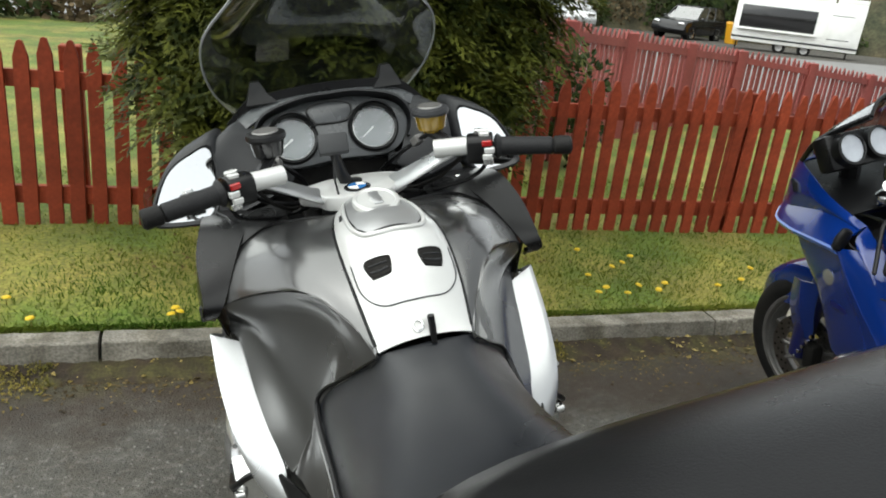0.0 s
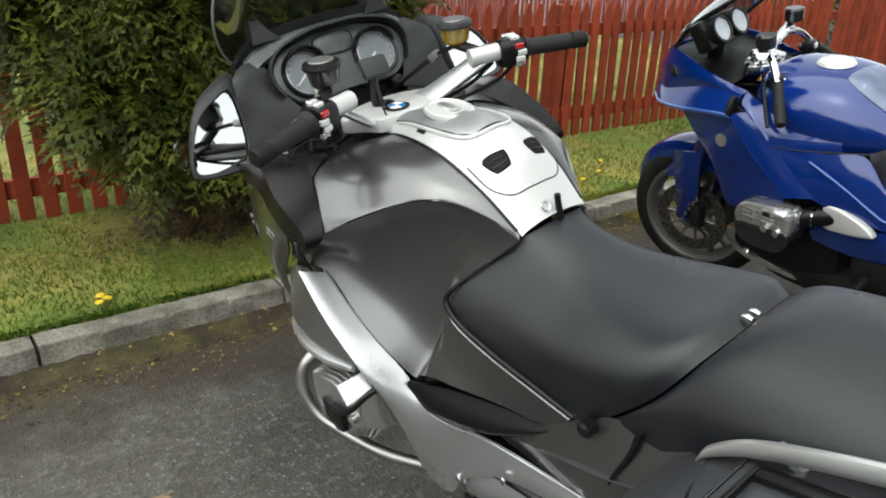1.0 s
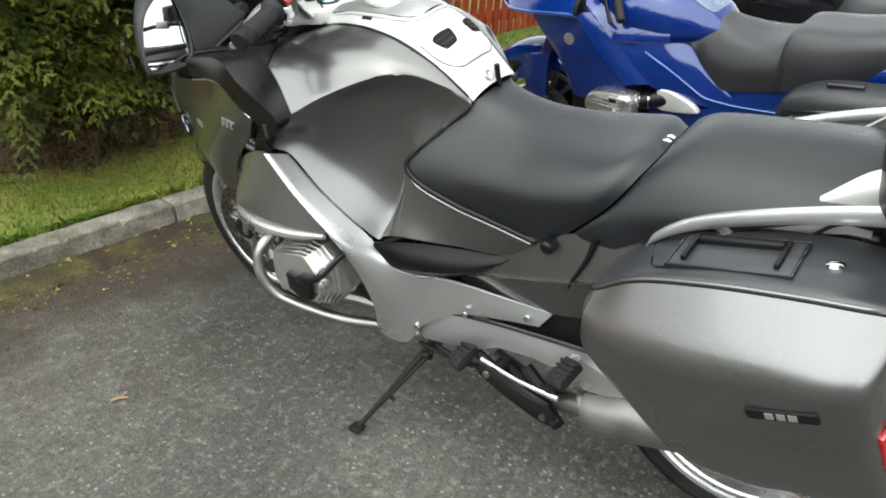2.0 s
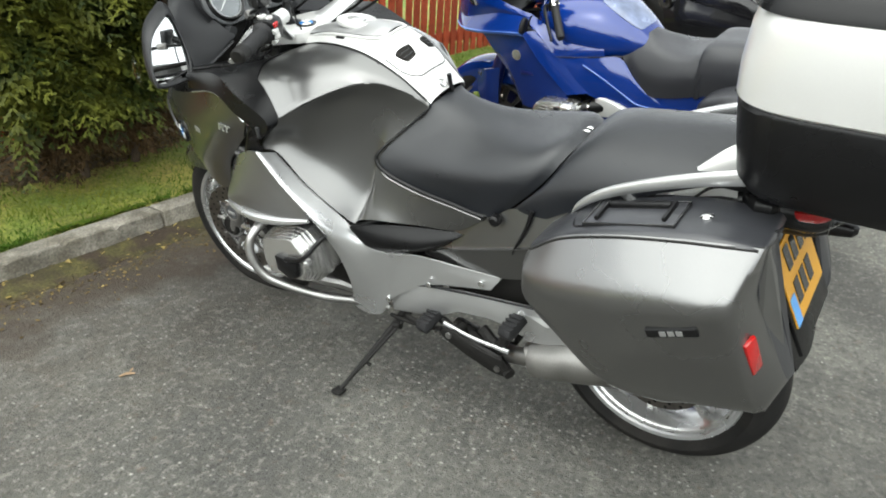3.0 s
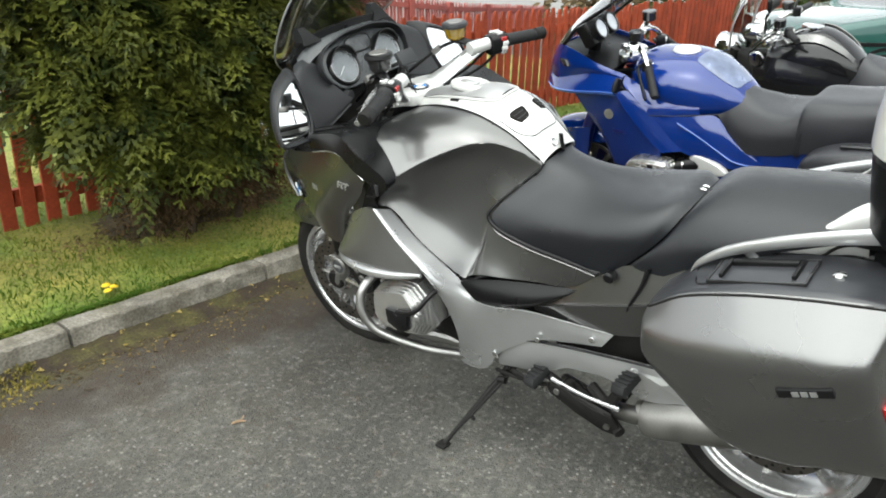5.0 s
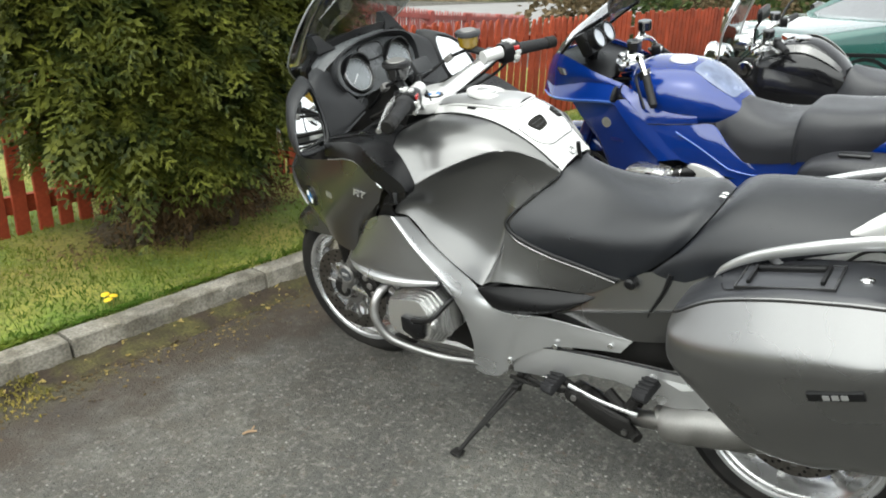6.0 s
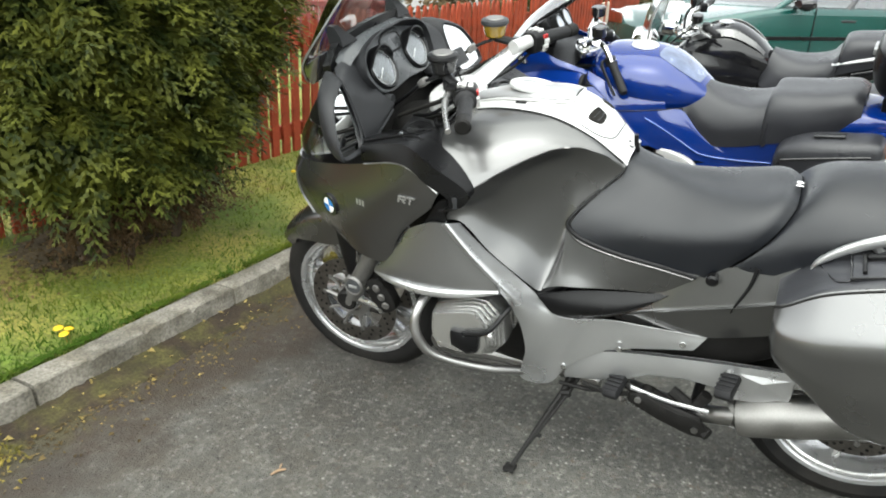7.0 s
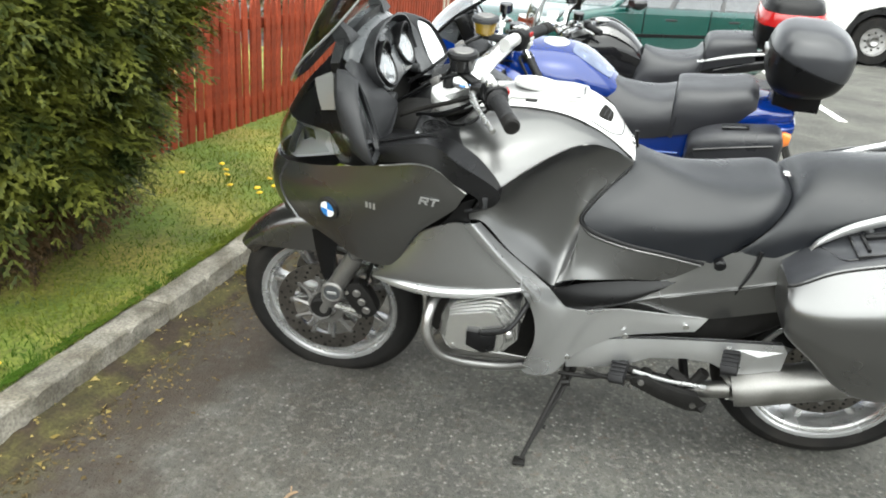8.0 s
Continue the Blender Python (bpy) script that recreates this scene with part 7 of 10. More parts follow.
def blue_bike():
    b = thing("sports_motorcycle", "glossy blue sports touring motorcycle with black seat", "motorcycle", pose(1.58, 0.09, 0, 0, -12, -6.2), group="parked motorcycles")
    fa = 1.448
    w = wheel(b, fa, 0.285, 0.300, 0.060, 0.222, "black tyre on grey cast front wheel", [(-0.07, 0.155), (0.07, 0.155)], spokes=6, material="forkmetal")
    w.rotation_euler = (0, 0, radians(14))
    wheel(b, 0.03, 0.30, 0.312, 0.085, 0.222, "black tyre on grey cast rear wheel", [], spokes=6, material="forkmetal")
    part("inner_frame", sect([(1.36, 0, 0.75, 0.06, 0.10), (1.24, 0, 0.72, 0.12, 0.17), (1.05, 0, 0.66, 0.17, 0.22), (0.8, 0, 0.62, 0.16, 0.2), (0.5, 0, 0.60, 0.12, 0.12), (0.1, 0, 0.76, 0.10, 0.08), (-0.06, 0, 0.84, 0.08, 0.04)], m=22), "dark", b)
    part("engine_block", sect([(1.20, 0, 0.42, 0.12, 0.12), (1.16, 0, 0.42, 0.17, 0.16), (0.93, 0, 0.42, 0.18, 0.17), (0.73, 0, 0.42, 0.14, 0.14)], e=4, m=10), "dark", b)
    TANK = [(1.13, 0, 0.90, 0.08, 0.05), (1.07, 0, 0.895, 0.165, 0.112), (0.98, 0, 0.885, 0.215, 0.132), (0.88, 0, 0.878, 0.222, 0.138), (0.78, 0, 0.868, 0.200, 0.131), (0.70, 0, 0.855, 0.165, 0.100), (0.64, 0, 0.845, 0.130, 0.066), (0.595, 0, 0.84, 0.095, 0.034)]
    tank = sect(TANK, seg=40, e=2.4, m=36)
    bmesh.ops.recalc_face_normals(tank, faces=tank.faces)
    skin = BVHTree.FromBMesh(tank)
    part("tank", tank, "blue", b, "glossy blue fuel tank")
    pad = []
    for f, hw in ((0.815, 0.05), (0.80, 0.085), (0.74, 0.098), (0.68, 0.090), (0.635, 0.070), (0.625, 0.045)):
        pad.append([skin.ray_cast(Vector((k / 8 * hw, f, 1.3)), Vector((0, 0, -1)))[0] + Vector((0, 0, 0.003)) for k in range(-8, 9)])
    part("tank_pad", sheet(pad, 18, 17, 0.003), "film", b, "pale clear tank protector")
    part("filler_cap", moved(lathe([(0, 0), (0.058, 0), (0.060, 0.005), (0.054, 0.012), (0, 0.014)], (0, 0, 0), "z", 32), Matrix.Translation((0, 0.90, 1.013)) @ Euler((radians(2), 0, 0)).to_matrix().to_4x4()), "silver", b, "bright round filler cap")
    TOPE = [(1.53, 0.10, 1.00), (1.46, 0.150, 1.03), (1.36, 0.185, 1.02), (1.25, 0.20, 0.985), (1.15, 0.195, 0.955), (1.09, 0.19, 0.94)]
    RIDGE = [(1.575, 0.105, 0.875), (1.490, 0.165, 0.872), (1.38, 0.190, 0.900), (1.27, 0.206, 0.928), (1.165, 0.214, 0.936), (1.09, 0.218, 0.930)]
    CREASE = [(1.572, 0.13, 0.828), (1.480, 0.205, 0.832), (1.360, 0.246, 0.847), (1.262, 0.264, 0.862), (1.165, 0.278, 0.876), (1.09, 0.287, 0.884)]

    def between(a, c, k, out=0.0):
        return tuple(p + (q - p) * k + (out if i == 1 else 0) for i, (p, q) in enumerate(zip(a, c)))
    panels_on(b, "upper_fairing", [[p, between(p, q, 0.5, 0.010), q] for p, q in zip(TOPE, RIDGE)], "blue", "glossy blue upper fairing", nu=24, nv=8)
    panels_on(b, "fairing_facet", [[q, between(q, r, 0.5, 0.002), r] for q, r in zip(RIDGE, CREASE)], "blue", nu=24, nv=6)
    # crease lip in the paler blue that paints its highlight
    panels_on(b, "fairing_lip", [[(r[0], r[1] - 0.004, r[2] + 0.004), (r[0], r[1] + 0.005, r[2] + 0.001), (r[0] - 0.004, r[1] + 0.002, r[2] - 0.009), (r[0] - 0.008, r[1] - 0.008, r[2] - 0.014)] for r in CREASE], "lip_highlight", nu=24, nv=4)
    mid = [[(1.545, 0, 1.005), (1.60, 0, 0.93), (1.605, 0, 0.86), (1.575, 0, 0.815)]]
    side = [TOPE[0], between(TOPE[0], RIDGE[0], 0.6), RIDGE[0], CREASE[0]]
    part("nose", sheet([fwu(side, -1), fwu(mid[0]), fwu(side, 1)], 12, 12), "blue", b)
    panels_on(b, "nose_underside", [[(1.555, 0.118, 0.822), (1.52, 0.05, 0.80)], [(1.475, 0.19, 0.826), (1.44, 0.06, 0.79)], [(1.355, 0.23, 0.838), (1.34, 0.08, 0.78)]], "navy", nu=10, nv=6)
    panels_on(b, "side_fairing", [
        [(1.352, 0.222, 0.834), (1.30, 0.224, 0.77), (1.24, 0.222, 0.70), (1.17, 0.215, 0.60)],
        [(1.26, 0.240, 0.852), (1.22, 0.243, 0.77), (1.18, 0.240, 0.68), (1.13, 0.230, 0.525)],
        [(1.16, 0.256, 0.866), (1.13, 0.258, 0.77), (1.08, 0.256, 0.67), (1.03, 0.248, 0.53)],
        [(1.085, 0.266, 0.872), (1.045, 0.268, 0.79), (0.99, 0.268, 0.70), (0.95, 0.260, 0.56)],
        [(1.0, 0.270, 0.772), (0.965, 0.270, 0.735), (0.92, 0.270, 0.68), (0.88, 0.266, 0.60)],
        [(0.872, 0.270, 0.65), (0.868, 0.270, 0.64), (0.864, 0.268, 0.625), (0.86, 0.266, 0.61)]], "blue", "recessed blue side fairing", nu=26, nv=14)
    panels_on(b, "fairing_band", [
        [(1.092, 0.282, 0.885), (1.065, 0.270, 0.893), (1.035, 0.252, 0.895)],
        [(1.05, 0.284, 0.835), (1.015, 0.272, 0.845), (0.98, 0.256, 0.850)],
        [(1.0, 0.285, 0.776), (0.962, 0.274, 0.790), (0.925, 0.256, 0.800)],
        [(0.93, 0.284, 0.712), (0.89, 0.272, 0.722), (0.85, 0.254, 0.730)],
        [(0.857, 0.282, 0.643), (0.815, 0.270, 0.652), (0.772, 0.250, 0.657)]], "blue", "bright blue chamfer down the fairing", nu=24, nv=6)
    panels_on(b, "band_edge", [[(1.09, 0.283, 0.884), (1.085, 0.268, 0.876)], [(1.0, 0.286, 0.776), (0.998, 0.270, 0.770)], [(0.857, 0.283, 0.643), (0.858, 0.268, 0.637)]], "blue", nu=14, nv=3)
    panels_on(b, "tank_wing", [
        [(1.09, 0.19, 0.938), (1.075, 0.235, 0.915), (1.035, 0.255, 0.894)],
        [(1.01, 0.214, 0.915), (1.0, 0.245, 0.88), (0.98, 0.258, 0.850)],
        [(0.93, 0.218, 0.875), (0.93, 0.244, 0.835), (0.925, 0.257, 0.800)],
        [(0.83, 0.21, 0.850), (0.83, 0.222, 0.825), (0.83, 0.226, 0.803)],
        [(0.74, 0.18, 0.845), (0.735, 0.186, 0.825), (0.73, 0.185, 0.808)]], "blue", nu=18, nv=8)
    panels_on(b, "rear_side_panel", [
        [(0.925, 0.256, 0.797), (0.87, 0.255, 0.745), (0.82, 0.254, 0.70), (0.775, 0.248, 0.652)],
        [(0.86, 0.235, 0.798), (0.80, 0.240, 0.745), (0.74, 0.236, 0.69), (0.70, 0.225, 0.62)],
        [(0.76, 0.212, 0.804), (0.70, 0.216, 0.745), (0.65, 0.214, 0.68), (0.60, 0.205, 0.60)],
        [(0.665, 0.172, 0.806), (0.62, 0.184, 0.745), (0.575, 0.190, 0.68), (0.52, 0.190, 0.59)],
        [(0.60, 0.168, 0.73), (0.55, 0.177, 0.69), (0.50, 0.180, 0.65), (0.45, 0.180, 0.585)],
        [(0.50, 0.170, 0.675), (0.46, 0.175, 0.645), (0.42, 0.175, 0.62), (0.40, 0.172, 0.585)],
        [(0.33, 0.165, 0.70), (0.31, 0.168, 0.66), (0.29, 0.168, 0.63), (0.28, 0.165, 0.58)],
        [(0.15, 0.155, 0.76), (0.14, 0.160, 0.71), (0.13, 0.160, 0.67), (0.12, 0.155, 0.62)]], "blue", "glossy blue rear side panel", nu=34, nv=14)
    panels_on(b, "lower_panel", [
        [(0.80, 0.215, 0.565), (0.80, 0.216, 0.53), (0.785, 0.205, 0.48)],
        [(0.66, 0.212, 0.56), (0.66, 0.214, 0.52), (0.66, 0.202, 0.47)],
        [(0.52, 0.190, 0.595), (0.525, 0.196, 0.54), (0.53, 0.186, 0.48)],
        [(0.38, 0.174, 0.59), (0.40, 0.178, 0.55), (0.42, 0.170, 0.50)]], "blue", nu=18, nv=8)
    for s in (-1, 1):
        # ridge line coloured as the highlight along the panel edge
        part("panel_ridge", tube(fwu([(0.803, 0.243, 0.778), (0.70, 0.222, 0.715), (0.60, 0.207, 0.650), (0.555, 0.199, 0.628), (0.45, 0.183, 0.618), (0.28, 0.171, 0.625)], s), 0.0035, 6, 30), "lip_highlight", b)
        part("panel_gap", tube(fwu([(0.93, 0.259, 0.798), (0.83, 0.228, 0.801), (0.73, 0.188, 0.806), (0.665, 0.154, 0.808)], s), 0.0022, 6, 20), "black", b)
        part("panel_gap", tube(fwu([(1.092, 0.254, 0.922), (1.06, 0.262, 0.905), (1.033, 0.256, 0.896)], s), 0.002, 6, 10), "black", b)
        for k in range(3):
            p0, p1 = between(TOPE[1], RIDGE[1], 0.35, 0.013), between(TOPE[2], RIDGE[2], 0.35, 0.013)
            part("vent_slot", tube(fwu([between(between(p0, p1, 0.15 + 0.22 * k), (1.44, 0.19, 0.93), 0.12), between(between(p0, p1, 0.33 + 0.22 * k), (1.40, 0.2, 0.90), 0.42)], s), 0.008, 6), "gloss", b)
        part("intake_cover", prism(smooth2([(0.745, 0.560), (0.745, 0.632), (0.70, 0.640), (0.62, 0.616), (0.578, 0.588), (0.585, 0.572), (0.66, 0.558)], 28), s * 0.205, s * 0.236, "x", 0.008, 3), "silver", b, "silver intake cover")
        part("intake_pipe", tube([(s * 0.20, 0.70, 0.595), (s * 0.225, 0.755, 0.59), (s * 0.255, 0.81, 0.575)], 0.033, 14, 8), "black", b)
        for f, xx in ((0.765, 0.23), (0.795, 0.248)):
            part("pipe_clamp", lathe([(0.033, -0.005), (0.037, -0.005), (0.037, 0.005), (0.033, 0.005)], (s * xx, f, 0.585), "y", 18), "chrome", b)
        part("body_script", box((min(s * 0.259, s * 0.2625), 1.035, 0.690), (max(s * 0.259, s * 0.2625), 1.115, 0.706), 0.001, 1), "navy", b)
        c = new("cylinder")
        c.parent = b
        c["label"] = "cast aluminium boxer cylinder with black underside"
        part("head_cover", prism(smooth2([(1.015, 0.54), (1.0, 0.59), (0.95, 0.615), (0.82, 0.620), (0.80, 0.58), (0.805, 0.50), (0.85, 0.465), (0.97, 0.47)], 26), s * 0.24, s * 0.335, "x", 0.022, 3), "alu", c, "cast aluminium head cover")
        part("lower_cover", prism(smooth2([(1.008, 0.53), (0.90, 0.545), (0.80, 0.548), (0.803, 0.49), (0.85, 0.460), (0.97, 0.465)], 22), s * 0.245, s * 0.340, "x", 0.012, 2), "gloss", c)
        for k in range(3):
            part("cover_rib", box((min(s * 0.330, s * 0.3385), 0.85, 0.566 + 0.014 * k), (max(s * 0.330, s * 0.3385), 0.98 - 0.01 * k, 0.571 + 0.014 * k), 0.0015, 1), "alu", c)
        part("plug", box((min(s * 0.30, s * 0.340), 0.862, 0.588), (max(s * 0.30, s * 0.340), 0.892, 0.604), 0.004), "black", c)
        for f, u in ((0.875, 0.548), (0.83, 0.545)):
            part("cover_bolt", lathe([(0, s * 0.33), (0.014, s * 0.33), (0.012, s * 0.350), (0, s * 0.350)], (0, f, u), "x", 12), "chrome", c)
        for x in (0.16, 0.178, 0.196, 0.214, 0.232):
            part("barrel_fin", lathe([(0.05, s * x), (0.10, s * x), (0.10, s * (x + 0.006)), (0.05, s * (x + 0.006))], (0, 0.91, 0.53), "x", 24), "dark", c)
        part("header_pipe", tube([(s * 0.26, 1.01, 0.49), (s * 0.25, 1.08, 0.42), (s * 0.17, 1.06, 0.30), (s * 0.12, 0.76, 0.25)], 0.02, 10, 16), "chrome", b)
        part("fork_leg", tube([(s * 0.10, fa - 0.003, 0.30), (s * 0.10, 1.39, 0.52), (s * 0.10, 1.30, 0.78)], [0.034, 0.036, 0.024], 12, 10), "navy", b, "dark blue fork leg")
        part("fork_cover", sheet([fwu(c_, s) for c_ in ([(1.47, 0.125, 0.60), (1.475, 0.13, 0.50), (1.46, 0.115, 0.38)], [(1.40, 0.15, 0.62), (1.40, 0.145, 0.51), (1.41, 0.125, 0.39)], [(1.33, 0.13, 0.63), (1.345, 0.13, 0.52), (1.365, 0.11, 0.40)])], 10, 10), "blue", b)
        part("caliper", box((s * 0.095 - 0.022, 1.35, 0.27), (s * 0.095 + 0.022, 1.405, 0.37), 0.01), "dark", b)
        for k in range(5):
            part("fork_bolt", lathe([(0, s * 0.12), (0.008, s * 0.12), (0.007, s * 0.132), (0, s * 0.132)], (0, 1.43 - 0.02 * k, 0.30 + 0.03 * k), "x", 8), "chrome", b)
        g = new("gauge")
        g.parent = b
        g.matrix_local = Matrix.Translation((s * 0.056 - 0.085, 1.262 + s * 0.010, 1.118)) @ Euler((radians(62), 0, radians(8))).to_matrix().to_4x4()
        part("gauge_face", lathe([(0, 0), (0.043, 0), (0.043, 0.006), (0, 0.006)], axis="z", seg=28), "padding", g, "pale gauge glass")
        part("gauge_ring", lathe([(0.042, -0.03), (0.050, -0.03), (0.050, 0.010), (0.042, 0.012)], axis="z", seg=28), "black", g)
        part("round_badge", lathe([(0, s * 0.0), (0.024, s * 0.0), (0.024, s * 0.005), (0, s * 0.006)], (s * 0.257, 1.135, 0.773), "x", 24), "satin", b)
        part("mirror", moved(sect([(-0.058, 0, 0, 0.004, 0.014), (-0.05, 0, 0, 0.016, 0.028), (0, 0, 0, 0.022, 0.036), (0.05, 0, 0, 0.016, 0.028), (0.058, 0, 0, 0.004, 0.014)], "x", 18, 2.2), Matrix.Translation((s * 0.272, 1.085, 0.915)) @ Euler((0, radians(s * 62), radians(s * 10))).to_matrix().to_4x4() @ Matrix.Scale(0.6, 4)), "black", b, "black mirror shell")
    part("belly_pan", sect([(1.12, 0, 0.30, 0.10, 0.05), (0.97, 0, 0.27, 0.15, 0.07), (0.67, 0, 0.29, 0.15, 0.08), (0.52, 0, 0.33, 0.10, 0.05)], m=12), "dark", b)
    # screen
    half = [[(1.45, 0.150, 1.032), (1.345, 0.172, 1.130), (1.20, 0.128, 1.225)], [(1.53, 0.085, 1.008), (1.42, 0.095, 1.125), (1.235, 0.075, 1.262)]]
    sc = [fwu(half[0], -1), fwu(half[1], -1), fwu([(1.555, 0, 1.0), (1.445, 0, 1.123), (1.245, 0, 1.275)]), fwu(half[1], 1), fwu(half[0], 1)]
    p = part("windscreen", sheet(sc, 24, 16, 0.004), "screen", b, "clear low windscreen")
    p.visible_shadow = False
    part("screen_edge", join(tube(sc[0], 0.009, 6, 14), tube(sc[4], 0.009, 6, 14), tube([c[2] for c in sc], 0.006, 6, 16)), "black", b)
    part("dash", sheet([fwu([(1.45, 0.15, 1.025), (1.33, 0.185, 0.99), (1.17, 0.18, 0.945)], -1), fwu([(1.52, 0, 1.0), (1.34, 0, 1.0), (1.17, 0, 0.955)]), fwu([(1.45, 0.15, 1.025), (1.33, 0.185, 0.99), (1.17, 0.18, 0.945)], 1)], 14, 10), "black", b)
    part("clock_pod", moved(box((-0.115, -0.055, -0.075), (0.115, 0.055, -0.012), 0.014), Matrix.Translation((-0.085, 1.268, 1.116)) @ Euler((radians(62), 0, radians(8))).to_matrix().to_4x4()), "black", b)
    part("clock_bracket", tube([(-0.085, 1.31, 1.08), (-0.06, 1.34, 1.0)], 0.03, 8), "black", b)
    bars_on(b, 1.165, 0.985, 22, 0.36, 0.075, "chrome", 0.17)
    mg = []
    for k in range(12):
        a = radians(14 + k * 10)
        sd = 0.02 + 0.12 * math.sin(math.pi * k / 11)
        wv = 0.078 * (0.6 + 0.4 * min(1, k / 3))
        mg.append([Vector((q * wv, fa + (0.322 + dr) * math.cos(a), 0.285 + (0.322 + dr) * math.sin(a))) for q, dr in ((-1.05, -sd), (-1.0, -sd * 0.5), (-0.9, 0), (-0.5, 0.016), (0, 0.02), (0.5, 0.016), (0.9, 0), (1.0, -sd * 0.5), (1.05, -sd))])
    part("front_mudguard", sheet(mg, 30, 22, 0.004), "blue", b, "blue front mudguard")
    seat_on(b, "rider_seat", [
        [(0.605, 0, 0.885), (0.61, 0.05, 0.880), (0.64, 0.10, 0.85), (0.675, 0.135, 0.80)],
        [(0.56, 0, 0.862), (0.57, 0.09, 0.852), (0.60, 0.15, 0.79), (0.62, 0.168, 0.72)],
        [(0.48, 0, 0.842), (0.485, 0.12, 0.834), (0.51, 0.175, 0.76), (0.53, 0.180, 0.67)],
        [(0.40, 0, 0.842), (0.40, 0.13, 0.835), (0.41, 0.178, 0.77), (0.42, 0.178, 0.68)],
        [(0.335, 0, 0.862), (0.335, 0.128, 0.852), (0.335, 0.17, 0.785), (0.335, 0.172, 0.70)]], 26, "black vinyl rider seat")
    seat_on(b, "pillion_seat", [
        [(0.331, 0, 0.868), (0.331, 0.12, 0.860), (0.332, 0.165, 0.79), (0.333, 0.170, 0.70)],
        [(0.318, 0, 0.902), (0.318, 0.13, 0.892), (0.319, 0.172, 0.81), (0.323, 0.174, 0.705)],
        [(0.18, 0, 0.916), (0.18, 0.13, 0.906), (0.18, 0.168, 0.83), (0.18, 0.167, 0.74)],
        [(0.04, 0, 0.938), (0.04, 0.12, 0.928), (0.04, 0.15, 0.865), (0.04, 0.147, 0.79)],
        [(-0.01, 0, 0.925), (-0.01, 0.10, 0.915), (-0.01, 0.13, 0.87), (-0.01, 0.13, 0.81)]], 26, "black vinyl pillion seat")
    part("tail_cowl", sect([(0.15, 0, 0.76, 0.15, 0.06), (0.03, 0, 0.805, 0.150, 0.075), (-0.07, 0, 0.822, 0.140, 0.060), (-0.15, 0, 0.830, 0.115, 0.036), (-0.17, 0, 0.832, 0.09, 0.022)], m=12), "blue", b, "blue tail cowl")
    part("tail_wing", sect([(0.06, 0, 0.745, 0.16, 0.05), (-0.06, 0, 0.765, 0.185, 0.045), (-0.16, 0, 0.79, 0.17, 0.030), (-0.18, 0, 0.795, 0.13, 0.015)], e=4, m=10), "blue", b)
    for s in (-1, 1):
        part("indicator", sect([(-0.10, s * 0.205, 0.765, 0.016, 0.025), (-0.135, s * 0.21, 0.77, 0.024, 0.034), (-0.16, s * 0.205, 0.77, 0.014, 0.025)], seg=14), "orange", b, "orange indicator")
    part("rear_mudguard", sheet([[(-0.09, -0.11, 0.78), (-0.09, -0.24, 0.5)], [(0, -0.13, 0.79), (0, -0.27, 0.5)], [(0.09, -0.11, 0.78), (0.09, -0.24, 0.5)]], 8, 8, 0.005), "black", b)
    part("side_stand", tube([(-0.15, 0.75, 0.27), (-0.31, 0.86, 0.072)], [0.016, 0.012], 8), "dark", b)
    for s in (-1, 1):
        part("footrest", join(tube([(s * 0.17, 0.60, 0.40), (s * 0.26, 0.59, 0.39)], 0.014, 8), box((min(s * 0.16, s * 0.19), 0.52, 0.36), (max(s * 0.16, s * 0.19), 0.66, 0.47), 0.012)), "dark", b)
    part("muffler", tube([(-0.2, 0.32, 0.31), (-0.21, 0.27, 0.32), (-0.22, -0.18, 0.41)], [0.04, 0.055, 0.055], 18), "chrome", b)
    for s in (-1, 1):
        cs = thing("pannier", "dark grey plastic pannier on the blue motorcycle", "luggage case", b.matrix_world.copy(), group="panniers")
        part("case_shell", sect([(0.255, s * 0.28, 0.645, 0.03, 0.06), (0.24, s * 0.285, 0.645, 0.075, 0.12), (0.14, s * 0.29, 0.660, 0.088, 0.155), (-0.01, s * 0.29, 0.672, 0.088, 0.165), (-0.10, s * 0.285, 0.690, 0.078, 0.15), (-0.125, s * 0.28, 0.70, 0.04, 0.09)], seg=32, e=5, m=24), "vinyl", cs, "dark grey case shell", sharp=40)
        part("case_seam", tube([(s * 0.376, 0.22, 0.742), (s * 0.382, 0.09, 0.772), (s * 0.376, -0.08, 0.802)], 0.004, 6, 12), "gloss", cs)
        part("case_handle", moved(box((-0.014, -0.055, 0), (0.014, 0.055, 0.010), 0.004), Matrix.Translation((s * 0.30, 0.07, 0.828)) @ Euler((radians(-7), 0, 0)).to_matrix().to_4x4()), "gloss", cs)
    tc = thing("top_case", "rounded black plastic top case on the blue motorcycle", "luggage case", b.matrix_world @ Matrix.Translation((0, 0.022, 0.045)))
    body = [(0.880, 0, -0.19, 0.10, 0.07), (0.890, 0, -0.19, 0.15, 0.11), (0.925, 0, -0.193, 0.185, 0.146), (0.985, 0, -0.197, 0.202, 0.168), (1.05, 0, -0.199, 0.204, 0.171), (1.095, 0, -0.196, 0.193, 0.158), (1.135, 0, -0.186, 0.160, 0.127), (1.158, 0, -0.176, 0.110, 0.082), (1.165, 0, -0.17, 0.05, 0.04)]
    # the lid meets the tray along a plane that falls towards the rear
    cut, slope = Vector((0, -0.19, 1.020)), Vector((0, -0.36, 1)).normalized()
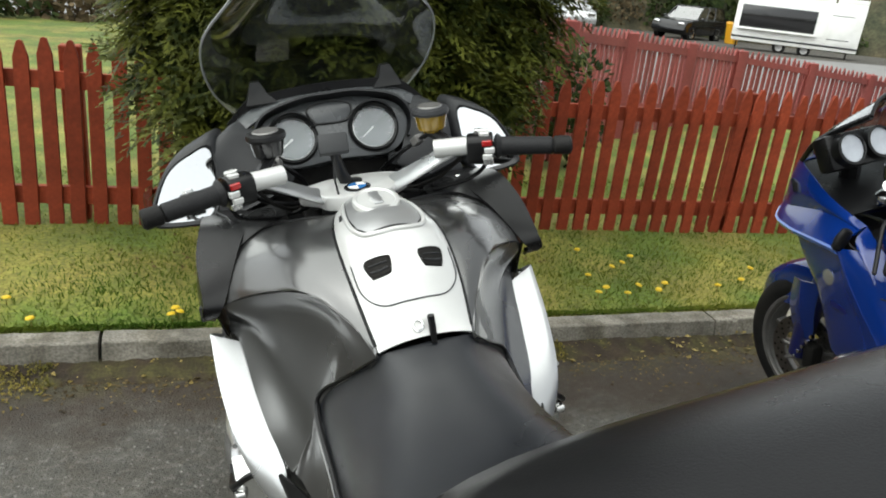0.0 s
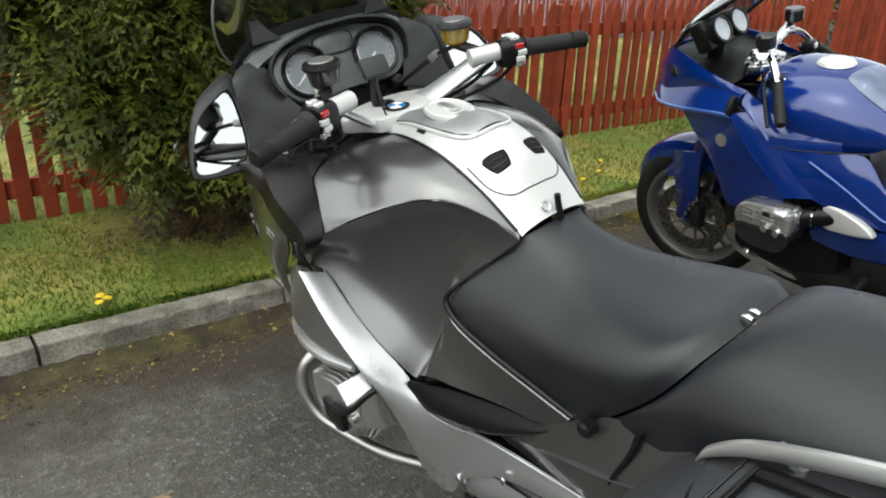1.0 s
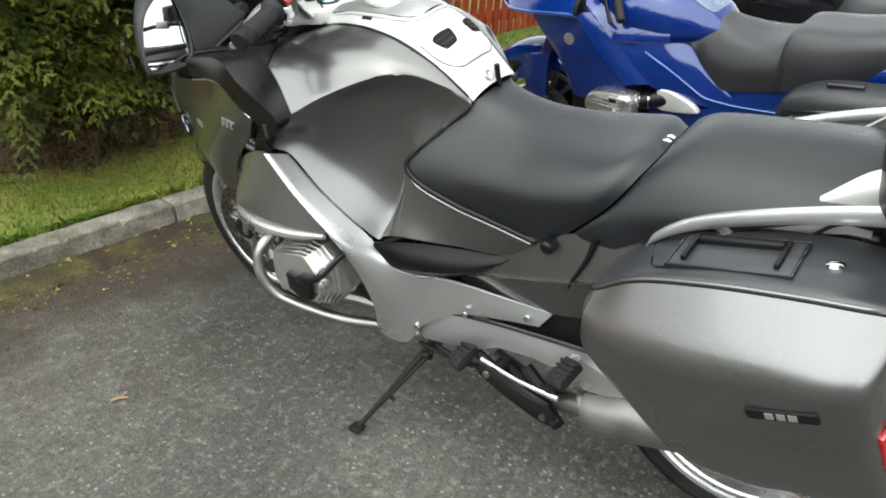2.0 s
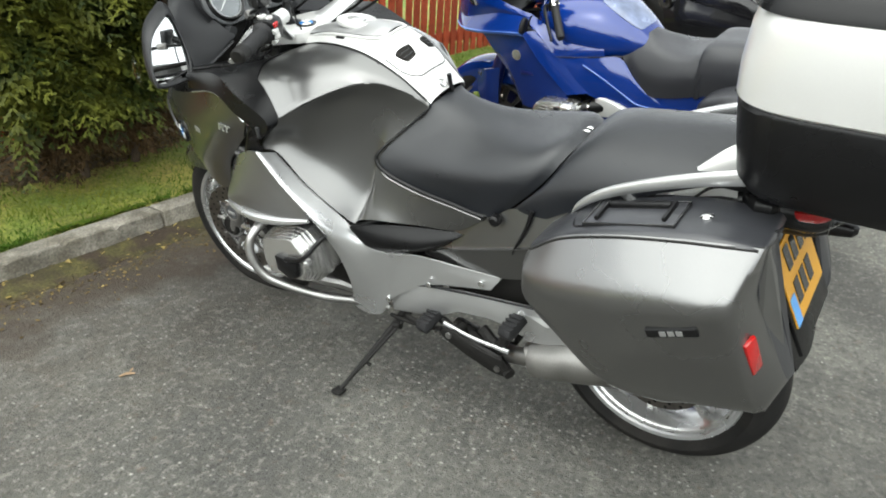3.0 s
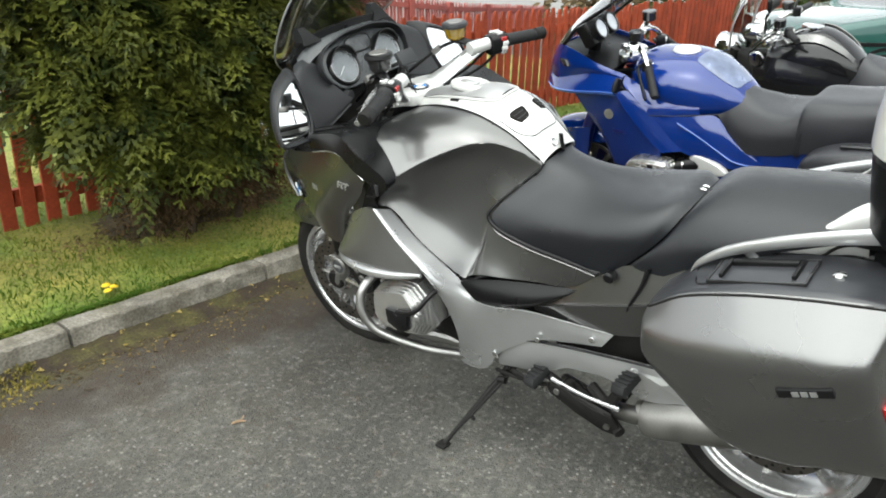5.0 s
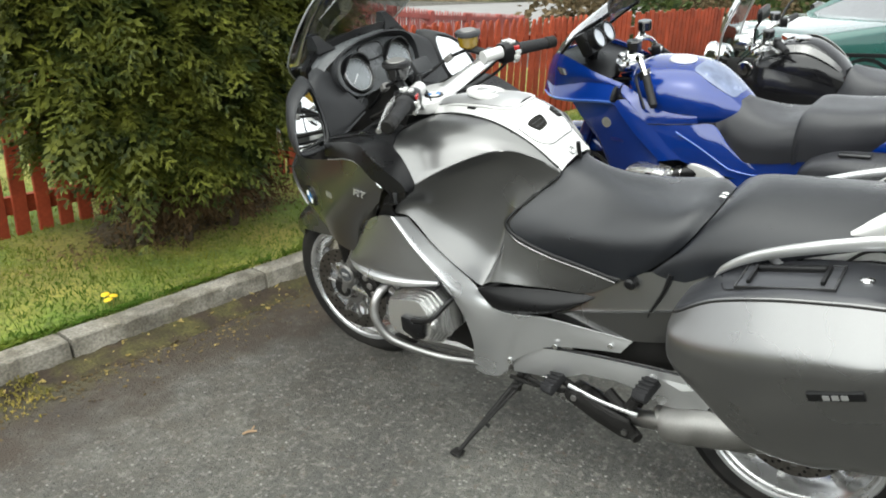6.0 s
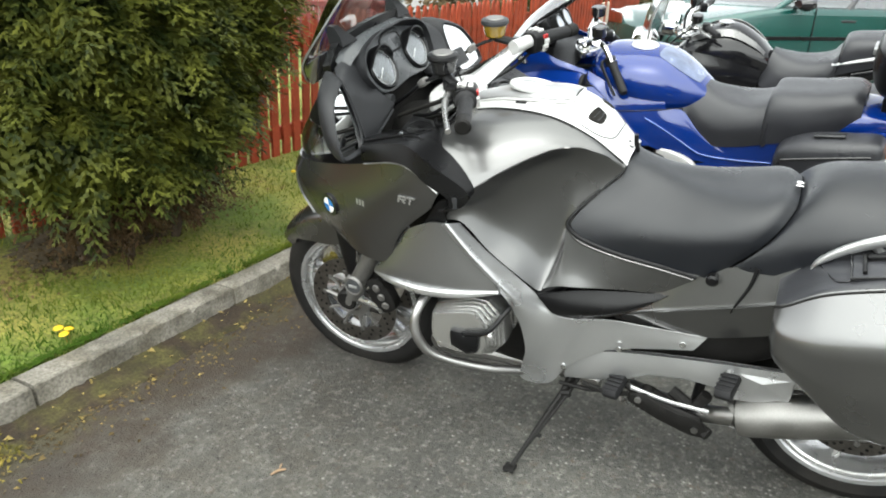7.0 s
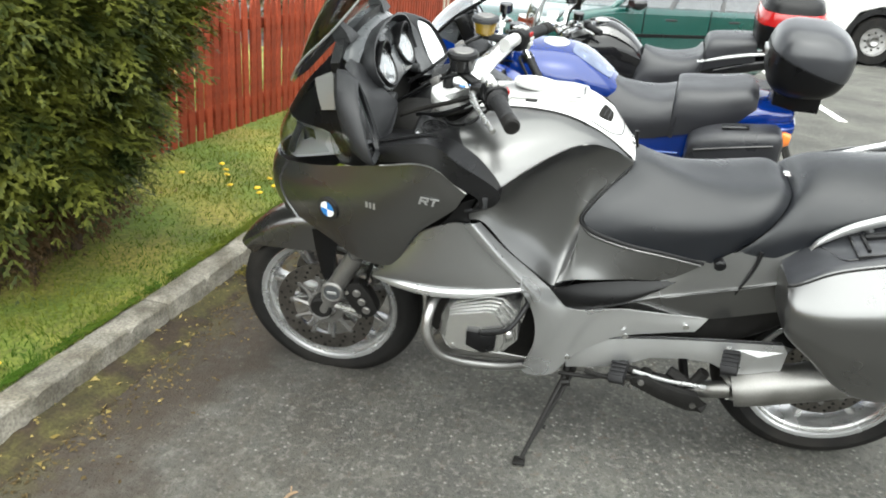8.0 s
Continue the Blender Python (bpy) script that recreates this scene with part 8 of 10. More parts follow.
    for nm, sg, mt_, lb in (("case_base", 1, "black", "black lower half"), ("case_lid", -1, "case", "dark grey lid")):
        q = sect(body, "z", 44, 3.0, m=30)
        bmesh.ops.bisect_plane(q, geom=q.verts[:] + q.edges[:] + q.faces[:], plane_co=cut - slope * sg * 0.003, plane_no=slope * sg, clear_outer=True)
        bmesh.ops.holes_fill(q, edges=[ed for ed in q.edges if ed.is_boundary])
        part(nm, q, mt_, tc, lb)
    q = sect([(p_[0], p_[1], p_[2], p_[3] - 0.004, p_[4] - 0.004) for p_ in body], "z", 44, 3.0, m=30)
    for sg in (1, -1):
        bmesh.ops.bisect_plane(q, geom=q.verts[:] + q.edges[:] + q.faces[:], plane_co=cut + slope * sg * 0.004, plane_no=slope * sg, clear_outer=True)
    bmesh.ops.holes_fill(q, edges=[ed for ed in q.edges if ed.is_boundary])
    part("case_seam", q, "dash", tc)
    part("case_hinge", box((-0.05, -0.034, 1.030), (0.05, -0.018, 1.058), 0.005), "satin", tc)
    part("case_foot", box((-0.09, -0.28, 0.808), (0.09, -0.09, 0.884), 0.008), "black", tc)
    return b


blue_bike()


def black_bike():
    b = thing("naked_motorcycle", "black roadster motorcycle with grey tank stripes", "motorcycle", pose(2.98, 0.0, 0, 0, -12, -3), group="parked motorcycles")
    w = wheel(b, 1.45, 0.285, 0.300, 0.060, 0.222, "black tyre on cast wheel", [(-0.07, 0.15), (0.07, 0.15)], spokes=6, material="dark")
    wheel(b, 0.0, 0.30, 0.312, 0.085, 0.222, "black tyre on cast wheel", [], spokes=6, material="dark")
    part("engine_block", sect([(1.1, 0, 0.45, 0.12, 0.14), (0.95, 0, 0.45, 0.19, 0.2), (0.65, 0, 0.45, 0.18, 0.2), (0.45, 0, 0.45, 0.12, 0.12)], e=4, m=10), "dark", b)
    part("inner_frame", sect([(1.20, 0, 0.8, 0.08, 0.1), (1.0, 0, 0.75, 0.15, 0.15), (0.6, 0, 0.72, 0.14, 0.14), (0.3, 0, 0.78, 0.12, 0.08), (-0.15, 0, 0.9, 0.08, 0.05)], m=16), "dark", b)
    part("tank", sect([(1.05, 0, 0.86, 0.08, 0.05), (0.98, 0, 0.87, 0.16, 0.11), (0.86, 0, 0.87, 0.195, 0.165), (0.74, 0, 0.87, 0.185, 0.18), (0.62, 0, 0.85, 0.15, 0.14), (0.53, 0, 0.83, 0.11, 0.08), (0.49, 0, 0.82, 0.06, 0.04)], seg=40, e=2.4, m=30), "blackpaint", b, "gloss black tank")
    for s in (-1, 1):
        part("tank_stripe", sheet([fwu(c, s) for c in ([(0.97, 0.10, 0.985), (0.96, 0.13, 0.965)], [(0.86, 0.115, 1.036), (0.85, 0.15, 1.008)], [(0.74, 0.110, 1.045), (0.73, 0.145, 1.012)], [(0.62, 0.095, 0.985), (0.61, 0.12, 0.955)], [(0.535, 0.07, 0.90), (0.53, 0.085, 0.88)])], 20, 4, 0.004), "grey", b, "grey tank stripe")
        part("side_cover", sheet([fwu(c, s) for c in ([(1.05, 0.20, 0.90), (1.03, 0.23, 0.80), (0.99, 0.21, 0.70)], [(0.93, 0.215, 0.93), (0.92, 0.25, 0.82), (0.90, 0.23, 0.68)], [(0.76, 0.20, 0.90), (0.76, 0.225, 0.80), (0.76, 0.21, 0.70)], [(0.55, 0.16, 0.84), (0.56, 0.18, 0.78), (0.58, 0.18, 0.72)])], 18, 12), "blackpaint", b, "gloss black side cover")
        part("side_lamp", lathe([(0, 0), (0.03, 0.0), (0.045, s * 0.02), (0.04, s * 0.03), (0, s * 0.034)], (s * 0.20, 1.03, 0.915), "x", 20), "chrome", b, "chrome lamp")
        part("fork_leg", tube([(s * 0.1, 1.45, 0.29), (s * 0.1, 1.32, 0.62), (s * 0.1, 1.2, 0.93)], 0.026, 10), "dark", b)
        part("mirror_arm", tube([(s * 0.20, 1.0, 1.06), (s * 0.26, 0.98, 1.16), (s * 0.32, 0.92, 1.24)], 0.007, 6, 8), "black", b)
        part("mirror", moved(sect([(-0.075, 0, 0, 0.003, 0.018), (-0.06, 0, 0, 0.014, 0.036), (0.06, 0, 0, 0.014, 0.036), (0.075, 0, 0, 0.003, 0.018)], "x", 16, 2.4), Matrix.Translation((s * 0.34, 0.92, 1.265))), "black", b, "black mirror")
        part("rack_bar", tube([(s * 0.13, 0.20, 0.90), (s * 0.14, 0.0, 0.955), (s * 0.12, -0.2, 0.985), (s * 0.10, -0.42, 0.99)], 0.011, 8, 14), "satin", b, "silver rack bar")
    part("filler_cap", moved(lathe([(0, 0), (0.045, 0), (0.045, 0.008), (0, 0.010)], (0, 0, 0), "z", 24), Matrix.Translation((0, 0.80, 1.052))), "chrome", b)
    sc = [fwu([(1.22, 0.14, 0.93), (1.19, 0.17, 1.10), (1.12, 0.15, 1.27)], -1), fwu([(1.30, 0, 0.92), (1.26, 0, 1.11), (1.17, 0, 1.31)]), fwu([(1.22, 0.14, 0.93), (1.19, 0.17, 1.10), (1.12, 0.15, 1.27)], 1)]
    p = part("windscreen", sheet(sc, 16, 14, 0.004), "screen", b, "clear windscreen")
    p.visible_shadow = False
    for q in (sc[0], sc[2]):
        part("screen_edge", tube(q, 0.006, 6, 12), "satin", b)
    part("headlamp", lathe([(0, 0.12), (0.085, 0.11), (0.09, 0.09), (0.08, 0.0), (0.04, -0.03), (0, -0.03)], (0, 1.22, 0.90), "y", 24), "chrome", b, "round chrome headlamp")
    part("gauge", lathe([(0, -0.02), (0.045, -0.02), (0.05, 0.0), (0.045, 0.05), (0, 0.06)], (-0.06, 1.10, 1.02), "y", 20), "chrome", b)
    part("gauge", lathe([(0, -0.02), (0.045, -0.02), (0.05, 0.0), (0.045, 0.05), (0, 0.06)], (0.06, 1.10, 1.02), "y", 20), "chrome", b)
    bars_on(b, 1.02, 0.98, 14, 0.38, 0.09, "chrome", 0.0)
    seat_on(b, "rider_seat", [
        [(0.515, 0, 0.93), (0.52, 0.05, 0.92), (0.53, 0.09, 0.88), (0.55, 0.11, 0.83)],
        [(0.45, 0, 0.905), (0.455, 0.09, 0.895), (0.48, 0.14, 0.84), (0.55, 0.16, 0.75)],
        [(0.34, 0, 0.89), (0.34, 0.12, 0.88), (0.36, 0.16, 0.82), (0.42, 0.165, 0.73)],
        [(0.22, 0, 0.915), (0.22, 0.12, 0.905), (0.22, 0.155, 0.85), (0.24, 0.155, 0.78)],
        [(0.175, 0, 0.96), (0.175, 0.115, 0.955), (0.175, 0.14, 0.90), (0.18, 0.14, 0.82)]], 24, "black vinyl rider seat")
    seat_on(b, "pillion_seat", [
        [(0.17, 0, 0.975), (0.17, 0.11, 0.965), (0.17, 0.14, 0.91), (0.175, 0.14, 0.84)],
        [(0.14, 0, 1.035), (0.14, 0.11, 1.02), (0.14, 0.14, 0.95), (0.14, 0.14, 0.86)],
        [(0.0, 0, 1.05), (0.0, 0.11, 1.04), (0.0, 0.135, 0.98), (0.0, 0.13, 0.90)],
        [(-0.12, 0, 1.06), (-0.12, 0.10, 1.05), (-0.12, 0.12, 1.0), (-0.12, 0.12, 0.93)]], 20, "black vinyl pillion seat")
    part("tail", sect([(0.1, 0, 0.83, 0.12, 0.06), (-0.1, 0, 0.89, 0.11, 0.055), (-0.3, 0, 0.93, 0.08, 0.04)], m=8), "blackpaint", b)
    part("tail_lamp", sect([(-0.28, 0, 0.93, 0.06, 0.03), (-0.32, 0, 0.935, 0.055, 0.025)], m=4), "red", b, "red tail lamp")
    part("muffler", tube([(0.2, 0.3, 0.35), (0.22, 0.2, 0.38), (0.23, -0.3, 0.5)], [0.03, 0.05, 0.05], 14), "steel", b)
    part("side_stand", tube([(-0.15, 0.65, 0.26), (-0.30, 0.74, 0.075)], [0.016, 0.012], 8), "dark", b)
    part("front_mudguard", sheet([[Vector((q * 0.075, 1.45 + (0.32 - 0.03 * q * q) * math.cos(a), 0.285 + (0.32 - 0.03 * q * q) * math.sin(a))) for q in (-1, -0.5, 0, 0.5, 1)] for a in (radians(30 + 12 * k) for k in range(11))], 22, 9, 0.004), "blackpaint", b)
    tc = thing("top_case", "black top case with red reflector lid on the roadster", "luggage case", b.matrix_world.copy())
    part("case_base", sect([(1.0, 0, -0.27, 0.15, 0.12), (1.02, 0, -0.27, 0.19, 0.165), (1.12, 0, -0.27, 0.205, 0.185), (1.16, 0, -0.27, 0.205, 0.185)], "z", 36, 3.5, m=10), "black", tc, "black lower half")
    part("case_band", sect([(1.162, 0, -0.27, 0.208, 0.188), (1.21, 0, -0.27, 0.203, 0.183), (1.235, 0, -0.27, 0.192, 0.172)], "z", 36, 3.5), "red", tc, "red reflector band")
    part("case_lid", sect([(1.237, 0, -0.27, 0.192, 0.172), (1.29, 0, -0.27, 0.17, 0.15), (1.32, 0, -0.27, 0.10, 0.08), (1.325, 0, -0.27, 0.03, 0.02)], "z", 36, 3.0, m=12), "black", tc, "black lid")
    return b


black_bike()


# ---- vehicles ----
def car(label, m, paint, profile, half, roof, belt, wheels, wr, category="car", windows=(), group="parked vehicles", lamps=True):
    """A car from its side profile. Local y runs from tail to nose, x across."""
    root = thing("parked_car", label, category, m, group=group)
    part("body", prism(profile, -half, half, "x", 0.07, 4), paint, root, sharp=28)
    # greenhouse: tapered glass block with painted roof and pillars
    gl, rf = windows
    rs = []
    for (y0, y1), z, hx in gl:
        rs.append([Vector((-hx, y0, z)), Vector((hx, y0, z)), Vector((hx, y1, z)), Vector((-hx, y1, z))])
    g = rings(rs)
    part("window_glass", g, "glass", root, "dark tinted glass")
    (y0, y1), z, hx = gl[-1]
    part("roof", box((-hx - 0.01, y0 - 0.02, z - 0.005), (hx + 0.01, y1 + 0.02, z + 0.045), 0.03, 3), paint, root)
    lo = gl[0]
    for s in (-1, 1):
        for k in rf:
            a = Vector((s * (lo[2] + 0.004), lo[0][0] + (lo[0][1] - lo[0][0]) * k, lo[1] - 0.02))
            b = Vector((s * (hx + 0.004), y0 + (y1 - y0) * k, z))
            part("pillar", tube([a, b], 0.035, 8), paint if k in (0, 1) else "gloss", root)
        part("side_strip", box((s * half - 0.008, -1.9, belt - 0.30), (s * half + 0.010, 1.5, belt - 0.265), 0.003, 1), "black", root)
        part("window_trim", tube([(s * (lo[2] + 0.006), lo[0][0], lo[1] + 0.005), (s * (lo[2] + 0.006), lo[0][1], lo[1] + 0.005)], 0.014, 8), "gloss", root)
        for y in (0.0, -1.05):
            part("door_handle", box((s * half - 0.004, y - 0.09, belt - 0.13), (s * half + 0.022, y + 0.09, belt - 0.10), 0.008), "gloss", root)
            part("door_gap", box((s * half - 0.01, y + 0.42, 0.35), (s * half + 0.0035, y + 0.427, belt)), "gloss", root)
        mr = new("wing_mirror")
        mr.parent = root
        part("mirror_shell", sect([(gl[0][0][1] - 0.26, s * (half + 0.10), belt + 0.05, 0.085, 0.055), (gl[0][0][1] - 0.20, s * (half + 0.10), belt + 0.05, 0.10, 0.07), (gl[0][0][1] - 0.12, s * (half + 0.09), belt + 0.045, 0.05, 0.04)], seg=20), "gloss", mr)
        part("mirror_arm", tube([(s * (half - 0.04), gl[0][0][1] - 0.2, belt + 0.01), (s * (half + 0.05), gl[0][0][1] - 0.2, belt + 0.03)], 0.022, 8), "gloss", mr)
        for y in wheels:
            part("wheel_arch", lathe([(wr + 0.02, s * (half - 0.22)), (wr + 0.05, s * (half - 0.22)), (wr + 0.05, s * (half + 0.006)), (wr + 0.02, s * (half + 0.006))], (0, y, wr), "x", 32), "black", root)
            w = new("wheel")
            w.parent = root
            part("tyre", lathe([(wr * 0.64, s * (half - 0.19)), (wr * 0.95, s * (half - 0.19)), (wr, s * (half - 0.16)), (wr, s * (half - 0.02)), (wr * 0.95, s * (half + 0.01)), (wr * 0.64, s * (half + 0.01))], (0, y, wr), "x", 36), "rubber", w)
            part("rim", lathe([(0, s * (half - 0.03)), (wr * 0.2, s * (half - 0.005)), (wr * 0.45, s * (half - 0.02)), (wr * 0.63, s * (half + 0.005)), (wr * 0.65, s * (half - 0.05)), (0, s * (half - 0.06))], (0, y, wr), "x", 30), "alu", w)
            for k in range(5):
                a = 2 * math.pi * k / 5
                part("rim_hole", lathe([(0, s * (half - 0.02)), (wr * 0.10, s * (half - 0.02)), (wr * 0.10, s * (half + 0.003)), (0, s * (half + 0.003))], (0, y + wr * 0.42 * math.cos(a), wr + wr * 0.42 * math.sin(a)), "x", 10), "gloss", w)
        if lamps:
            ny, ty = max(p[0] for p in profile), min(p[0] for p in profile)
            part("headlamp", box((s * half * 0.72 - 0.16, ny - 0.16, belt - 0.28), (s * half * 0.72 + 0.16, ny - 0.015, belt - 0.13), 0.03), "chrome", root, "clear headlamp")
            part("tail_lamp", box((s * half * 0.86 - 0.07, ty + 0.0, belt - 0.22), (s * half * 0.86 + 0.11, ty + 0.10, belt + 0.0), 0.02), "red", root, "red tail lamp")
    return root


GREEN = [(-1.90, 0.32), (-1.94, 0.55), (-1.90, 0.92), (-1.78, 0.985), (0.80, 0.985), (1.05, 0.955), (1.65, 0.86), (1.80, 0.74), (1.84, 0.52), (1.80, 0.30), (1.6, 0.22), (-1.65, 0.22)]
car("dark green metallic estate car parked side on", pose(7.5, 0.62, 0, 0, 0, 42), "green", GREEN, 0.86, 1.42, 0.975, (1.18, -1.12), 0.31,
    windows=([((-1.84, 0.85), 0.97, 0.80), ((-1.70, 0.25), 1.30, 0.70), ((-1.66, 0.10), 1.40, 0.62)], (0, 0.36, 0.68, 1)))
SUV = [(-2.2, 0.40), (-2.25, 0.7), (-2.2, 1.0), (1.1, 1.02), (2.0, 0.92), (2.2, 0.75), (2.25, 0.45), (1.9, 0.28), (-1.9, 0.28)]
car("black off-road car with pale roof parked by the road", pose(23.5, 33.0, -0.86, 0, 0, 118), "blackpaint", SUV, 0.9, 1.7, 1.0, (1.4, -1.4), 0.38,
    windows=([((-2.15, 1.0), 1.0, 0.84), ((-2.0, 0.4), 1.40, 0.76), ((-1.95, 0.25), 1.58, 0.70)], (0, 0.4, 0.7, 1)))
VAN = [(-2.3, 0.35), (-2.3, 0.7), (-2.25, 1.05), (1.0, 1.08), (2.0, 0.95), (2.25, 0.7), (2.25, 0.4), (1.9, 0.25), (-1.9, 0.25)]
car("silver car parked nose on beside the road", pose(16.9, 33.5, -0.85, 0, 0, 165), "satin", VAN, 0.9, 1.6, 1.05, (1.4, -1.4), 0.36,
    windows=([((-2.2, 1.0), 1.05, 0.84), ((-2.05, 0.4), 1.45, 0.76), ((-2.0, 0.25), 1.60, 0.70)], (0, 0.4, 0.7, 1)))


def lorry():
    r = thing("lorry", "white lorry cab with black wheel arch", "lorry", pose(15.0, -4.65, 0, 0, 0, 4), group="parked vehicles")
    part("cab", prism([(-1.1, 0.55), (-1.1, 2.5), (0.8, 2.5), (1.15, 1.5), (1.2, 0.55), (0.95, 0.5), (0.75, 0.95), (0.35, 1.08), (-0.05, 0.95), (-0.25, 0.5)], -1.0, 1.0, "x", 0.06, 3), "white", r, "white painted cab")
    part("load_box", box((-1.1, -6.0, 0.9), (1.1, -1.3, 2.9), 0.03), "white", r)
    part("chassis", box((-0.5, -5.8, 0.5), (0.5, 0.9, 0.85), 0.02), "dark", r)
    part("window", box((-1.012, -0.6, 1.55), (1.012, 0.5, 2.2), 0.03), "glass", r)
    part("bumper", box((-1.0, 1.05, 0.35), (1.0, 1.3, 0.75), 0.05), "black", r)
    for s in (-1, 1):
        for y in (0.35, -4.4):
            w = new("wheel")
            w.parent = r
            part("tyre", lathe([(0.27, s * 0.74), (0.42, s * 0.74), (0.45, s * 0.80), (0.45, s * 0.96), (0.42, s * 1.01), (0.27, s * 1.01)], (0, y, 0.45), "x", 36), "rubber", w)
            part("rim", lathe([(0, s * 0.92), (0.08, s * 0.99), (0.12, s * 0.93), (0.24, s * 0.94), (0.28, s * 1.0), (0.28, s * 0.85), (0, s * 0.85)], (0, y, 0.45), "x", 28), "steel", w)
            for k in range(8):
                a = math.pi / 4 * k
                part("wheel_nut", lathe([(0, s * 0.93), (0.02, s * 0.93), (0.018, s * 0.96), (0, s * 0.96)], (0, y + 0.16 * math.cos(a), 0.45 + 0.16 * math.sin(a)), "x", 8), "dark", w)
        part("wheel_arch", lathe([(0.50, s * 0.7), (0.60, s * 0.7), (0.60, s * 1.03), (0.50, s * 1.03)], (0, 0.35, 0.45), "x", 36), "black", r)
    return r


lorry()


def trailer():
    r = thing("catering_trailer", "white catering trailer with a long serving hatch", "trailer", pose(23.6, 26.0, -0.62, 0, 0, -38) @ Matrix.Scale(0.80, 4), group="parked vehicles")
    part("trailer_body", box((-3.0, -1.1, 0.45), (3.0, 1.1, 2.75), 0.05, 2), "white", r, "white panelled body")
    part("hatch_opening", box((-2.75, -1.115, 1.15), (0.85, -1.02, 2.25), 0.01), "gloss", r, "dark serving hatch")
    part("counter", box((-2.85, -1.35, 1.05), (0.95, -1.1, 1.12), 0.01), "white", r)
    part("door_panel", box((1.45, -1.125, 0.75), (2.6, -1.095, 2.35), 0.01), "white", r)
    part("door_line", box((1.5, -1.135, 1.0), (2.5, -1.12, 1.03)), "dash", r)
    part("door_line", box((1.5, -1.135, 2.15), (2.5, -1.12, 2.18)), "dash", r)
    part("skirt_band", box((-3.01, -1.13, 0.62), (3.01, -1.10, 0.70)), "dash", r)
    for k in range(4):
        part("roof_sign", box((-2.9 + k * 1.5, -1.05, 2.75), (-1.5 + k * 1.5, -0.98, 3.0), 0.01), "white", r)
    for x in (-0.6, 0.6):
        w = new("wheel")
        w.parent = r
        part("tyre", lathe([(0.18, -1.05), (0.30, -1.05), (0.32, -1.0), (0.32, -0.85), (0.18, -0.85)], (x, 0, 0.32), "y", 28), "rubber", w)
        part("rim", lathe([(0, -1.0), (0.19, -1.03), (0.19, -0.9), (0, -0.9)], (x, 0, 0.32), "y", 20), "steel", w)
    part("leg", tube([(-2.7, 0, 0.0), (-2.7, 0, 0.5)], 0.04, 8), "dark", r)
    part("leg", tube([(2.7, 0, 0.0), (2.7, 0, 0.5)], 0.04, 8), "dark", r)
    return r


trailer()
bin_ = thing("wheelie_bin", "yellow wheeled bin by the road", "bin", pose(24.6, 31.0, -0.80, 0, 0, 20))
part("bin_body", sect([(0.05, 0, 0, 0.22, 0.25), (0.9, 0, 0, 0.28, 0.32), (0.95, 0, 0, 0.29, 0.33)], "z", 24, 5), "yellow", bin_)
part("bin_lid", sect([(0.955, 0, 0, 0.30, 0.35), (1.03, 0, 0.02, 0.28, 0.33), (1.06, 0, 0.03, 0.2, 0.25)], "z", 24, 5), "yellow", bin_)


def house():
    r = thing("house", "grey rendered house with brick porch and slate roof", "house", pose(35.0, 42.0, -0.9, 0, 0, -40))
    part("wall", box((-7, -4, 0), (7, 4, 5.2), 0.02), "render", r, "grey rendered wall")
    part("porch", box((-1.4, -5.2, 0), (1.4, -4, 3.0), 0.02), "brick", r, "red brick porch")
    part("roof", prism([(-4.5, 5.2), (4.5, 5.2), (0, 8.2)], -7.4, 7.4, "x", 0.03), "dash", r, "dark slate roof")
    for x in (-5, -3, 3, 5):
        for z in (1.0, 3.4):
            w = new("window")
            w.parent = r
            part("pane", box((x - 0.6, -4.03, z), (x + 0.6, -3.98, z + 1.2)), "gloss", w)
            part("window_frame", join(box((x - 0.68, -4.06, z - 0.08), (x + 0.68, -3.99, z)), box((x - 0.68, -4.06, z + 1.2), (x + 0.68, -3.99, z + 1.28)), box((x - 0.68, -4.06, z), (x - 0.6, -3.99, z + 1.2)), box((x + 0.6, -4.06, z), (x + 0.68, -3.99, z + 1.2))), "white", w)
    part("door", box((-0.5, -5.25, 0), (0.5, -5.18, 2.1), 0.01), "gloss", r)
    return r


house()

# ---- second fence, beyond the lawn ----
TOP2 = [(0.9, 1.27), (2.13, 1.13), (2.6, 1.06), (3.19, 1.02), (4.75, 0.89), (6.54, 0.76), (8.66, 0.57), (13.0, 0.33)]


